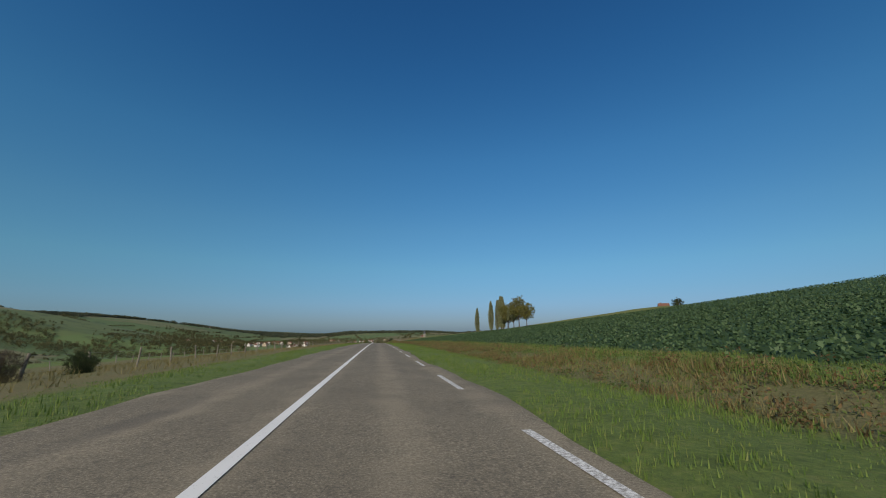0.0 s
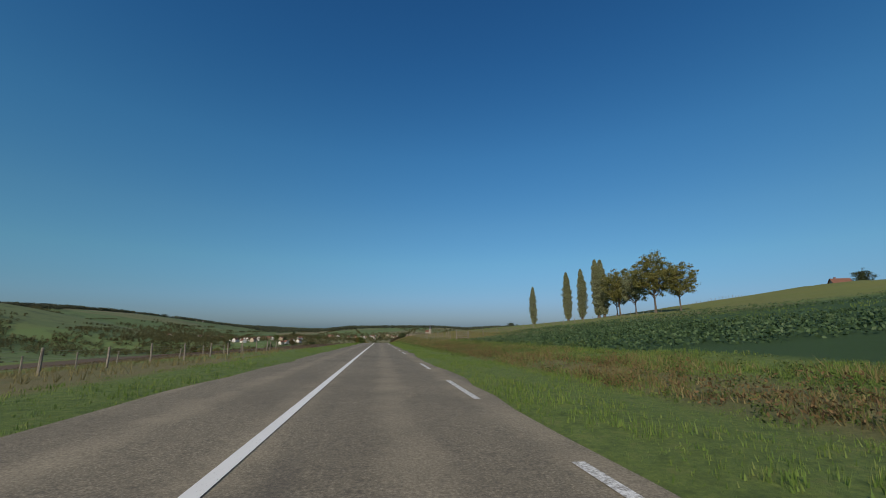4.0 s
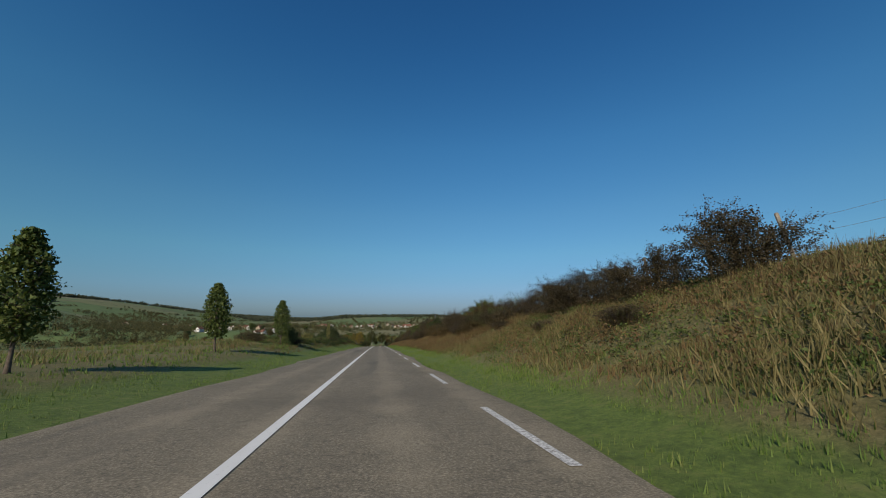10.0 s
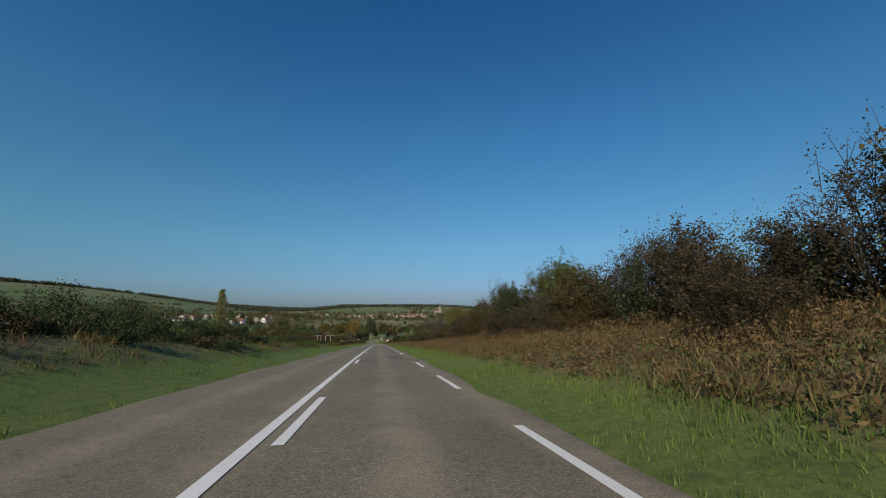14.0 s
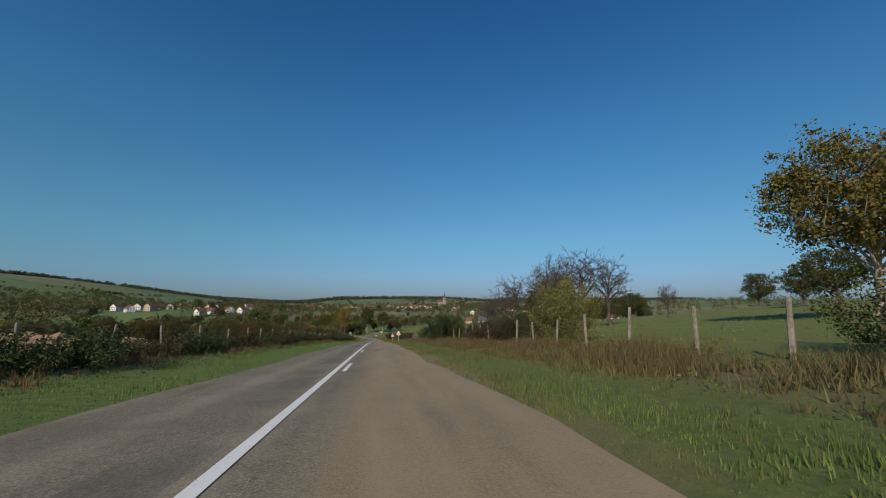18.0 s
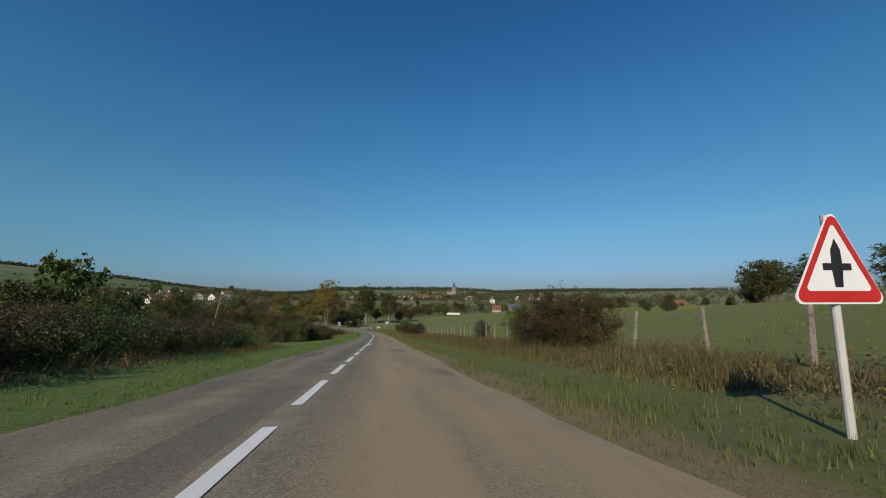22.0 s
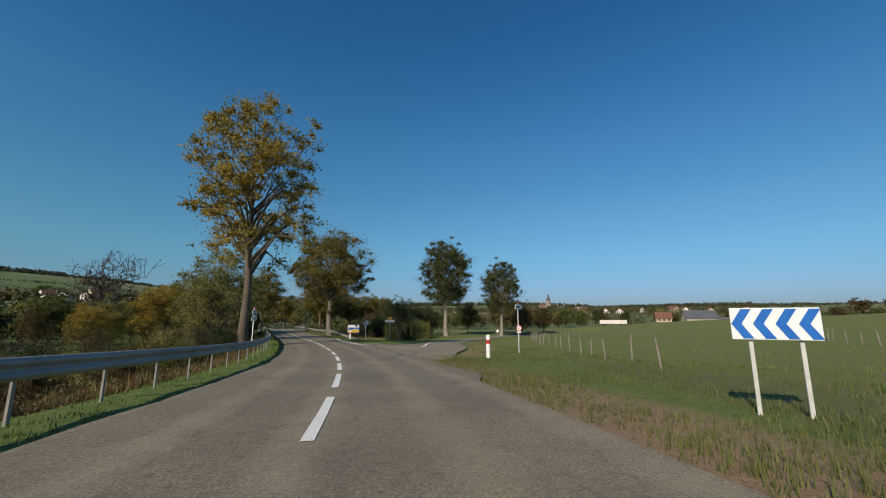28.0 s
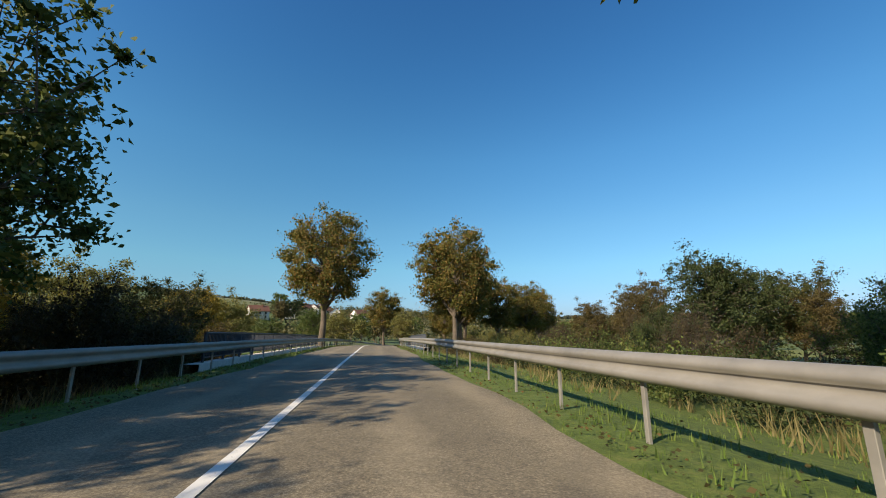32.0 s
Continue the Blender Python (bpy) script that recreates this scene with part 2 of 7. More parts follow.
def ground_material():
    """Turf, dry grass, crop soil and ploughed earth, weighed by where each lies."""
    m, nt, b = material("open_ground", 0.95)
    v = position(nt)

    def weight(name):
        a = nt.nodes.new("ShaderNodeAttribute")
        a.attribute_name = name
        return a.outputs["Fac"]

    fine = noise_node(nt, 13, 7, 0.85, v)
    mid = noise_node(nt, 0.8, 4, 0.6, v)
    wide = noise_node(nt, 0.05, 3, 0.5, v)
    turf = ramp(nt, fine, [(0.3, (0.03, 0.05, 0.011)), (0.5, (0.10, 0.155, 0.027)), (0.7, (0.20, 0.25, 0.05))])
    turf = mix(nt, calc(nt, "MULTIPLY", mid, 0.42), turf, (0.15, 0.165, 0.045))
    tuft = noise_node(nt, 3.4, 4, 0.7, v)
    turf = mix(nt, ramp(nt, tuft, [(0.34, (0.5, 0.5, 0.5)), (0.5, (0, 0, 0))]), turf, (0.035, 0.06, 0.014))
    turf = mix(nt, ramp(nt, tuft, [(0.54, (0, 0, 0)), (0.72, (0.6, 0.6, 0.6))]), turf, (0.19, 0.19, 0.06))
    # the lower verges are drier and more olive
    sep = nt.nodes.new("ShaderNodeSeparateXYZ")
    nt.links.new(v, sep.inputs[0])
    lower = calc(nt, "DIVIDE", calc(nt, "SUBTRACT", sep.outputs[1], 440), 120, True)
    turf = mix(nt, calc(nt, "MULTIPLY", calc(nt, "MULTIPLY", lower, calc(nt, "GREATER_THAN", sep.outputs[0], 0.5)), calc(nt, "ADD", mid, 0.05)), turf, (0.12, 0.108, 0.042))
    dry = ramp(nt, fine, [(0.3, (0.06, 0.052, 0.021)), (0.52, (0.165, 0.138, 0.056)), (0.75, (0.30, 0.25, 0.115))])
    dry = mix(nt, ramp(nt, mid, [(0.4, (0, 0, 0)), (0.7, (0.75, 0.75, 0.75))]), dry, (0.105, 0.12, 0.036))
    soil = ramp(nt, fine, [(0.3, (0.042, 0.029, 0.018)), (0.7, (0.16, 0.108, 0.066))])
    crop = ramp(nt, fine, [(0.3, (0.012, 0.03, 0.008)), (0.7, (0.05, 0.10, 0.025))])
    gravel = ramp(nt, noise_node(nt, 30, 3, 0.7, v), [(0.3, (0.15, 0.095, 0.05)), (0.7, (0.36, 0.25, 0.15))])
    pasture = ramp(nt, fine, [(0.3, (0.068, 0.098, 0.016)), (0.7, (0.165, 0.205, 0.04))])
    pasture = mix(nt, wide, pasture, (0.155, 0.145, 0.045))
    # far patchwork of fields and hedges
    vor = nt.nodes.new("ShaderNodeTexVoronoi")
    vor.inputs["Scale"].default_value = 0.0042
    warp = nt.nodes.new("ShaderNodeVectorMath")
    warp.operation = "ADD"
    nz = nt.nodes.new("ShaderNodeTexNoise")
    nz.inputs["Scale"].default_value = 0.004
    sc = nt.nodes.new("ShaderNodeVectorMath")
    sc.operation = "SCALE"
    sc.inputs["Scale"].default_value = 140
    nt.links.new(v, nz.inputs["Vector"])
    nt.links.new(nz.outputs["Color"], sc.inputs[0])
    nt.links.new(v, warp.inputs[0])
    nt.links.new(sc.outputs[0], warp.inputs[1])
    nt.links.new(warp.outputs[0], vor.inputs["Vector"])
    sepc = nt.nodes.new("ShaderNodeSeparateColor")
    nt.links.new(vor.outputs["Color"], sepc.inputs[0])
    patch = ramp(nt, sepc.outputs[0], [(0.0, (0.115, 0.165, 0.055)), (0.35, (0.09, 0.135, 0.046)), (0.6, (0.17, 0.165, 0.07)), (0.8, (0.21, 0.17, 0.10)), (1.0, (0.125, 0.16, 0.056))])
    patch = mix(nt, calc(nt, "MULTIPLY", noise_node(nt, 0.06, 4, 0.6, v), 0.6), patch, (0.10, 0.14, 0.046))
    patch = mix(nt, ramp(nt, noise_node(nt, 0.022, 6, 0.72, v), [(0.5, (0, 0, 0)), (0.66, (0.75, 0.75, 0.75))]), patch, (0.055, 0.07, 0.03))
    c = turf
    for name, col in (("far", patch), ("pasture", pasture), ("dry", dry), ("crop", crop), ("soil", soil), ("gravel", gravel)):
        w = calc(nt, "ADD", calc(nt, "MULTIPLY", weight(name), 1.7), calc(nt, "SUBTRACT", calc(nt, "MULTIPLY", mid, 0.7), 0.7), True)
        c = mix(nt, w, c, col)
    nt.links.new(c, b.inputs["Base Color"])
    bump(nt, b, fine, 0.6, 0.05)
    return m


ASPHALT, PAINT, PAINT_WORN, GROUND = asphalt_material(), paint_material(), paint_material("worn_road_paint", 0.42), ground_material()
# ridge and hill-crest woods: distance haze is put into these greyed leaf tones
LEAF_HAZED = leaf_material("hazed_woodland_leaves", [(0.03, 0.04, 0.025), (0.05, 0.062, 0.036), (0.075, 0.085, 0.048), (0.10, 0.09, 0.05)], 0.15)
LEAF_VALLEY = leaf_material("mixed_valley_leaves", [(0.03, 0.042, 0.016), (0.06, 0.068, 0.025), (0.11, 0.102, 0.038), (0.18, 0.125, 0.048)], 0.2)
BARK = simple("grey_brown_bark", (0.05, 0.04, 0.03), (0.17, 0.135, 0.10), 9, relief=0.8, depth=0.03)
BARK_MID = simple("lime_bark", (0.09, 0.075, 0.058), (0.24, 0.205, 0.16), 8, relief=0.7, depth=0.03)
BARK_PALE = simple("pale_bark", (0.15, 0.13, 0.10), (0.33, 0.29, 0.23), 7, relief=0.6, depth=0.03)
TWIG = simple("twig_bark", (0.04, 0.032, 0.026), (0.12, 0.098, 0.078), 14, relief=0)
LEAF_GREEN = leaf_material("green_leaves", [(0.025, 0.045, 0.01), (0.065, 0.10, 0.022), (0.12, 0.155, 0.04), (0.20, 0.19, 0.06)])
LEAF_DARK = leaf_material("dark_green_leaves", [(0.012, 0.022, 0.007), (0.03, 0.048, 0.014), (0.055, 0.075, 0.022), (0.10, 0.10, 0.035)], 0.2)
LEAF_SPIRE = leaf_material("pale_poplar_leaves", [(0.10, 0.12, 0.058), (0.19, 0.215, 0.11), (0.29, 0.305, 0.165), (0.37, 0.36, 0.21)], 0.3)
LEAF_LIME = leaf_material("lime_tree_leaves", [(0.022, 0.032, 0.009), (0.052, 0.066, 0.018), (0.09, 0.096, 0.027), (0.145, 0.105, 0.035)], 0.25)
LEAF_THICKET = leaf_material("thicket_leaves", [(0.03, 0.027, 0.011), (0.075, 0.062, 0.022), (0.125, 0.098, 0.034), (0.19, 0.135, 0.045)], 0.28)
LEAF_YELLOW = leaf_material("yellow_autumn_leaves", [(0.10, 0.085, 0.015), (0.24, 0.18, 0.03), (0.40, 0.28, 0.045), (0.18, 0.19, 0.04)], 0.4)
LEAF_RUST = leaf_material("rusty_autumn_leaves", [(0.03, 0.033, 0.011), (0.07, 0.062, 0.02), (0.12, 0.078, 0.026), (0.18, 0.095, 0.035)], 0.3)
LEAF_BROWN = leaf_material("brown_hedge_leaves", [(0.022, 0.021, 0.011), (0.052, 0.044, 0.02), (0.09, 0.062, 0.03), (0.07, 0.075, 0.024)], 0.25)
LEAF_POPLAR = leaf_material("olive_poplar_leaves", [(0.07, 0.08, 0.022), (0.15, 0.155, 0.045), (0.24, 0.225, 0.065), (0.34, 0.28, 0.09)], 0.35)
LEAF_OAK = leaf_material("green_and_rust_leaves", [(0.045, 0.06, 0.014), (0.10, 0.115, 0.025), (0.165, 0.155, 0.036), (0.26, 0.15, 0.042), (0.135, 0.14, 0.03)], 0.36)
GRASS_GREEN = leaf_material("grass_blades", [(0.06, 0.105, 0.018), (0.105, 0.17, 0.032), (0.155, 0.215, 0.046), (0.23, 0.225, 0.075)], 0.3)
GRASS_OLIVE = leaf_material("olive_grass_blades", [(0.055, 0.073, 0.02), (0.098, 0.12, 0.032), (0.15, 0.16, 0.048), (0.23, 0.20, 0.075)], 0.3)
STALK = leaf_material("withered_stalks", [(0.05, 0.042, 0.019), (0.105, 0.085, 0.037), (0.18, 0.14, 0.062), (0.085, 0.092, 0.03)], 0.3)
GRASS_DRY = leaf_material("dry_grass_blades", [(0.08, 0.072, 0.026), (0.155, 0.132, 0.05), (0.26, 0.215, 0.092), (0.11, 0.125, 0.036)], 0.3)
FERN = leaf_material("russet_weeds", [(0.055, 0.038, 0.018), (0.125, 0.08, 0.036), (0.21, 0.135, 0.058), (0.105, 0.105, 0.034)], 0.3)
CROP = leaf_material("crop_leaves", [(0.02, 0.042, 0.016), (0.042, 0.08, 0.03), (0.075, 0.125, 0.05), (0.13, 0.17, 0.085)], 0.2)
WOOD = simple("weathered_wood", (0.10, 0.085, 0.065), (0.33, 0.29, 0.23), 12, relief=0.6, depth=0.01)
CONCRETE = simple("pale_concrete", (0.38, 0.36, 0.31), (0.58, 0.55, 0.48), 8, relief=0.3)
STEEL = simple("galvanised_steel", (0.19, 0.183, 0.165), (0.31, 0.294, 0.26), 2.2, rough=0.55, metal=0.25, relief=0.06)
POLE = simple("painted_steel_pole", (0.42, 0.42, 0.38), (0.58, 0.57, 0.52), 5, rough=0.5, relief=0.05)
DARK_STEEL = simple("dark_railing_steel", (0.035, 0.04, 0.05), (0.09, 0.10, 0.12), 6, rough=0.5, metal=0.3, relief=0.1)
RUST = simple("rusty_steel", (0.07, 0.035, 0.02), (0.2, 0.10, 0.05), 6, relief=0.4)
WHITE = simple("white_sign_enamel", (0.72, 0.72, 0.70), (0.82, 0.82, 0.80), 4, rough=0.4, relief=0)
RED = simple("red_sign_enamel", (0.42, 0.02, 0.02), (0.55, 0.035, 0.03), 5, rough=0.4, relief=0)
BLUE = simple("blue_sign_enamel", (0.01, 0.10, 0.38), (0.02, 0.15, 0.5), 5, rough=0.4, relief=0)
BLACK = simple("black_sign_enamel", (0.012, 0.012, 0.014), (0.03, 0.03, 0.03), 5, rough=0.5, relief=0)
AMBER = simple("amber_sign_enamel", (0.62, 0.36, 0.03), (0.75, 0.45, 0.05), 5, rough=0.4, relief=0)
GREY_BACK = simple("grey_sign_back", (0.26, 0.27, 0.28), (0.4, 0.41, 0.42), 4, rough=0.45, metal=0.4, relief=0)
PLASTER = simple("pale_plaster", (0.60, 0.57, 0.51), (0.76, 0.73, 0.67), 0.8, relief=0.1)
OCHRE = simple("ochre_plaster", (0.36, 0.29, 0.20), (0.52, 0.43, 0.31), 0.8, relief=0.1)
TILE = simple("red_roof_tiles", (0.11, 0.05, 0.033), (0.21, 0.10, 0.065), 3, relief=0.4)
SLATE = simple("grey_slate", (0.05, 0.055, 0.065), (0.13, 0.135, 0.15), 3, relief=0.4)
GLASS = simple("dark_window_glass", (0.02, 0.025, 0.03), (0.05, 0.055, 0.06), 1, rough=0.15, relief=0)
STONE = simple("church_stone", (0.26, 0.22, 0.17), (0.40, 0.35, 0.28), 1.2, relief=0.3)
HEAP = simple("heap_earth", (0.13, 0.08, 0.045), (0.34, 0.22, 0.13), 4, relief=0.8, depth=0.08)
FIREWOOD = simple("split_firewood", (0.2, 0.12, 0.06), (0.5, 0.34, 0.18), 9, relief=0.5)


# ------------------------------------------------------------------ mesh helpers
def np_mesh(name, verts, faces, mat, smooth=False):
    """A mesh from arrays: verts (n, 3), faces (m, k) of one size k."""
    me = bpy.data.meshes.new(name)
    verts, faces = np.asarray(verts, np.float32), np.asarray(faces, np.int32)
    k = faces.shape[1]
    me.vertices.add(len(verts))
    me.vertices.foreach_set("co", verts.ravel())
    me.loops.add(faces.size)
    me.loops.foreach_set("vertex_index", faces.ravel())
    me.polygons.add(len(faces))
    me.polygons.foreach_set("loop_start", np.arange(0, faces.size, k, dtype=np.int32))
    if smooth:
        me.polygons.foreach_set("use_smooth", np.ones(len(faces), bool))
    me.update(calc_edges=True)
    me.validate()
    me.materials.append(mat)
    return me


def thing(name, at, label, category, group="", kind="", rz=0.0):
    ob = new(name)
    ob.matrix_basis = pose(*at, 0, 0, rz)
    ob.empty_display_size = 0.2
    return tagged(ob, label, category, group, kind)


def part_mesh(name, me, parent, label="", m=None):
    ob = new(name, me)
    ob.parent = parent
    if m is not None:
        ob.matrix_basis = m
    return tagged(ob, label)


def part(name, bm, mat, parent, label="", m=None, smooth=False):
    me = bpy.data.meshes.new(name)
    if smooth:
        for f in bm.faces:
            f.smooth = True
    bm.to_mesh(me)
    bm.free()
    me.materials.append(mat)
    return part_mesh(name, me, parent, label, m)


def box(sx, sy, sz, at=(0, 0, 0), bevel=0.0, rot=None, bm=None):
    """A bevelled block standing on its base at `at`."""
    bm2 = bmesh.new()
    m = Matrix.Translation(at) @ (rot or Matrix()) @ Matrix.Translation((0, 0, sz / 2)) @ Matrix.Diagonal((sx, sy, sz, 1))
    bmesh.ops.create_cube(bm2, size=1, matrix=m)
    if bevel:
        bmesh.ops.bevel(bm2, geom=bm2.edges[:], offset=bevel, segments=1, affect="EDGES")
    return join(bm, bm2)


def join(bm, bm2):
    if bm is None:
        return bm2
    me = bpy.data.meshes.new("tmp")
    bm2.to_mesh(me)
    bm2.free()
    bm.from_mesh(me)
    bpy.data.meshes.remove(me)
    return bm


def rod(a, b, r0, r1=None, n=8, bm=None):
    """A tapered rod from a to b."""
    bm2 = bmesh.new()
    a, b = Vector(a), Vector(b)
    d = b - a
    m = Matrix.Translation((a + b) / 2) @ d.to_track_quat("Z", "Y").to_matrix().to_4x4()
    bmesh.ops.create_cone(bm2, cap_ends=True, segments=n, radius1=r0, radius2=r0 if r1 is None else r1, depth=d.length, matrix=m)
    return join(bm, bm2)


def plate(points, thick, y=0.0):
    """A flat plate in the xz plane, facing -y, from its outline."""
    bm = bmesh.new()
    f = bm.faces.new([bm.verts.new((x, y, z)) for x, z in points])
    r = bmesh.ops.extrude_face_region(bm, geom=[f])
    for v in [e for e in r["geom"] if isinstance(e, bmesh.types.BMVert)]:
        v.co.y += thick
    bmesh.ops.recalc_face_normals(bm, faces=bm.faces[:])
    return bm


def tubes(segs, sides=5):
    """Tapered tubes, all at once: segs rows of ax ay az bx by bz ra rb."""
    segs = np.asarray(segs, float)
    a, b, ra, rb = segs[:, :3], segs[:, 3:6], segs[:, 6], segs[:, 7]
    d = b - a
    d /= np.linalg.norm(d, axis=1, keepdims=True) + 1e-9
    h = np.where(np.abs(d[:, 2:3]) > 0.9, [[1.0, 0, 0]], [[0, 0, 1.0]])
    u = np.cross(d, h)
    u /= np.linalg.norm(u, axis=1, keepdims=True)
    w = np.cross(d, u)
    an = np.arange(sides) * 2 * np.pi / sides
    ring = u[:, None] * np.cos(an)[None, :, None] + w[:, None] * np.sin(an)[None, :, None]
    va = a[:, None] + ring * ra[:, None, None]
    vb = b[:, None] + ring * rb[:, None, None]
    v = np.concatenate([va, vb], 1).reshape(-1, 3)
    k = np.arange(sides)
    q = np.stack([k, (k + 1) % sides, (k + 1) % sides + sides, k + sides], 1)
    f = (np.arange(len(segs)) * 2 * sides)[:, None, None] + q[None]
    return v, f.reshape(-1, 4)


def leaves(centres, size, rng, flat=0.0, long=1.5):
    """Pointed leaf blades, one at each centre, turned every way."""
    n = len(centres)
    d = rng.normal(size=(n, 3))
    d[:, 2] *= 1 - flat
    d /= np.linalg.norm(d, axis=1, keepdims=True)
    e = rng.normal(size=(n, 3))
    e -= d * (d * e).sum(1, keepdims=True)
    e /= np.linalg.norm(e, axis=1, keepdims=True)
    s = size * rng.uniform(0.6, 1.4, (n, 1))
    nrm = np.cross(d, e) * s * 0.25
    v = np.stack([centres - d * s * long * 0.5, centres + e * s * 0.45 + nrm, centres + d * s * long * 0.5, centres - e * s * 0.45 + nrm], 1)
    return v.reshape(-1, 3), np.arange(4 * n).reshape(n, 4)


def blades(feet, height, rng, width=0.012, lean=0.35, per=3):
    """Upright pointed grass blades, `per` at each foot."""
    f = np.repeat(feet, per, 0)
    n = len(f)
    h = (np.repeat(height, per) if np.ndim(height) else np.full(n, height)) * rng.uniform(0.55, 1.25, n)
    a = rng.uniform(0, 2 * np.pi, n)
    f = f + np.stack([np.cos(a), np.sin(a), 0 * a], 1) * rng.uniform(0, 0.09, (n, 1))
    b = rng.uniform(0, 2 * np.pi, n)
    side = np.stack([np.cos(b), np.sin(b), 0 * b], 1) * (width * rng.uniform(0.7, 1.5, (n, 1)))
    l = rng.uniform(0, lean, n)
    c = rng.uniform(0, 2 * np.pi, n)
    tip = f + np.stack([np.cos(c) * l * h, np.sin(c) * l * h, h], 1)
    v = np.stack([f - side, f + side, tip], 1)
    return v.reshape(-1, 3), np.arange(3 * n).reshape(n, 3)
# ------------------------------------------------------------------ lie of the land
# centre line of the road: (y, x, z)
KNOTS = [(-120.0, 0.18, 0.4), (-60.0, 0.18, 0.2), (0.0, 0.18, -0.07), (58.9, 0.19, -0.57), (118.2, 0.20, -1.57), (176.9, 0.21, -2.82),
         (234.1, 0.21, -4.27), (290.7, 0.22, -7.07), (347.1, 0.22, -10.03), (402.8, 0.22, -13.25), (457.7, 0.22, -17.09),
         (512.2, 0.22, -21.16), (566.4, 0.20, -25.12), (620.3, 0.19, -29.61), (671.9, 0.15, -33.81), (696.4, -0.05, -35.64),
         (719.9, -0.75, -37.28), (741.9, -1.95, -38.70), (762.3, -4.5, -39.80), (781.1, -9.65, -40.59), (798.2, -16.85, -40.98),
         (813.9, -24.80, -41.20), (828.9, -32.46, -41.39), (850.0, -43.2, -41.45), (872.0, -54.3, -41.7), (900.0, -66.0, -42.6), (940.0, -78.0, -44.5)]
_k = np.array(KNOTS)


def glide(t, xs, ys):
    """Smooth interpolation through knots (monotone tangents)."""
    h = np.diff(xs)
    s = np.diff(ys) / h
    m = np.concatenate([[s[0]], (s[:-1] * h[1:] + s[1:] * h[:-1]) / (h[:-1] + h[1:]), [s[-1]]])
    i = np.clip(np.searchsorted(xs, t) - 1, 0, len(h) - 1)
    u = (t - xs[i]) / h[i]
    return ((2 * u**3 - 3 * u**2 + 1) * ys[i] + (u**3 - 2 * u**2 + u) * h[i] * m[i] + (3 * u**2 - 2 * u**3) * ys[i + 1] + (u**3 - u**2) * h[i] * m[i + 1])


_y = np.arange(-120, 940.1, 2.0)
LINE = np.stack([glide(_y, _k[:, 0], _k[:, 1]), _y, glide(_y, _k[:, 0], _k[:, 2])], 1)
_t = np.gradient(LINE[:, :2], axis=0)
_t /= np.linalg.norm(_t, axis=1, keepdims=True)
TAN = _t
ALONG = np.concatenate([[0], np.cumsum(np.linalg.norm(np.diff(LINE[:, :2], axis=0), axis=1))]) - 120.0


def on_road(s, d, up=0.0):
    """World places at distance s along the road and d to its right."""
    s = np.asarray(s, float)
    p = np.stack([np.interp(s, ALONG, LINE[:, k]) for k in range(3)], -1)
    t = np.stack([np.interp(s, ALONG, TAN[:, k]) for k in range(2)], -1)
    t /= np.linalg.norm(t, axis=-1, keepdims=True)
    p[..., 0] += t[..., 1] * d
    p[..., 1] -= t[..., 0] * d
    p[..., 2] += up
    return p


def road_coords(x, y):
    """s along the road, d to its right, and the road's height there."""
    x, y = np.asarray(x, float), np.asarray(y, float)
    i = np.clip(np.round((y + 120) / 2).astype(int), 0, len(LINE) - 1)
    for _ in range(5):
        along = (x - LINE[i, 0]) * TAN[i, 0] + (y - LINE[i, 1]) * TAN[i, 1]
        i = np.clip(i + np.round(along / 2 * 0.9).astype(int), 0, len(LINE) - 1)
    along = (x - LINE[i, 0]) * TAN[i, 0] + (y - LINE[i, 1]) * TAN[i, 1]
    d = (x - LINE[i, 0]) * TAN[i, 1] - (y - LINE[i, 1]) * TAN[i, 0]
    s = ALONG[i] + np.clip(along, -60, 60)
    return s, d, np.interp(s, ALONG, LINE[:, 2])


# heights above the road at distances to the right and left, station by station
RD = np.array([0, 3.2, 4.2, 5.5, 7, 9, 12, 25, 80, 200, 450])
RS = [(-120, [-.12, -.12, -.03, -.1, -.15, .2, .3, 2.2, 11, 29, 34]), (0, [-.12, -.12, -.03, -.1, -.15, .2, .3, 2.2, 11, 29, 34]),
      (130, [-.12, -.12, -.03, -.1, -.1, .1, .35, 2.0, 8.0, 20, 25]), (200, [-.12, -.12, -.03, -.05, .15, .4, .75, 2.1, 7.6, 18.5, 23]),
      (262, [-.12, -.12, -.02, .3, .95, 1.75, 2.5, 3.8, 8.6, 25.5, 28]), (300, [-.12, -.12, -.02, .4, 1.2, 2.2, 2.9, 4.4, 9.8, 18, 20]),
      (345, [-.12, -.12, 0, .4, 1.0, 1.6, 2.0, 3.5, 10, 12, 10]), (420, [-.12, -.12, 0, .35, .85, 1.3, 1.7, 3.2, 8, 10, 8]),
      (465, [-.12, -.12, 0, .2, .4, .7, 1.0, 2.4, 6, 7, 5]), (525, [-.12, -.12, -.02, .05, .2, .4, .6, 1.6, 5.5, 9, 8]),
      (600, [-.12, -.12, -.02, 0, .1, .2, .45, 1.6, 6.3, 11, 13]), (690, [-.12, -.12, -.02, 0, .1, .3, .45, 1.4, 5, 9, 12]),
      (750, [-.12, -.12, -.02, -.02, -.05, -.05, 0, 0, 1.2, 5, 12]), (772, [-.12, -.12, -.1, -.1, -.1, -.1, -.1, -.2, .4, 4, 10]),
      (800, [-.12, -.12, -.1, -.1, -.12, -.15, -.2, -.4, -.3, 3, 8]), (830, [-.12, -.12, -.05, -.25, -.5, -.8, -1.0, -1.2, -1, 2, 6]),
      (1060, [-.12, -.12, -.05, -.25, -.5, -.8, -1.0, -1.2, -1, 2, 6])]
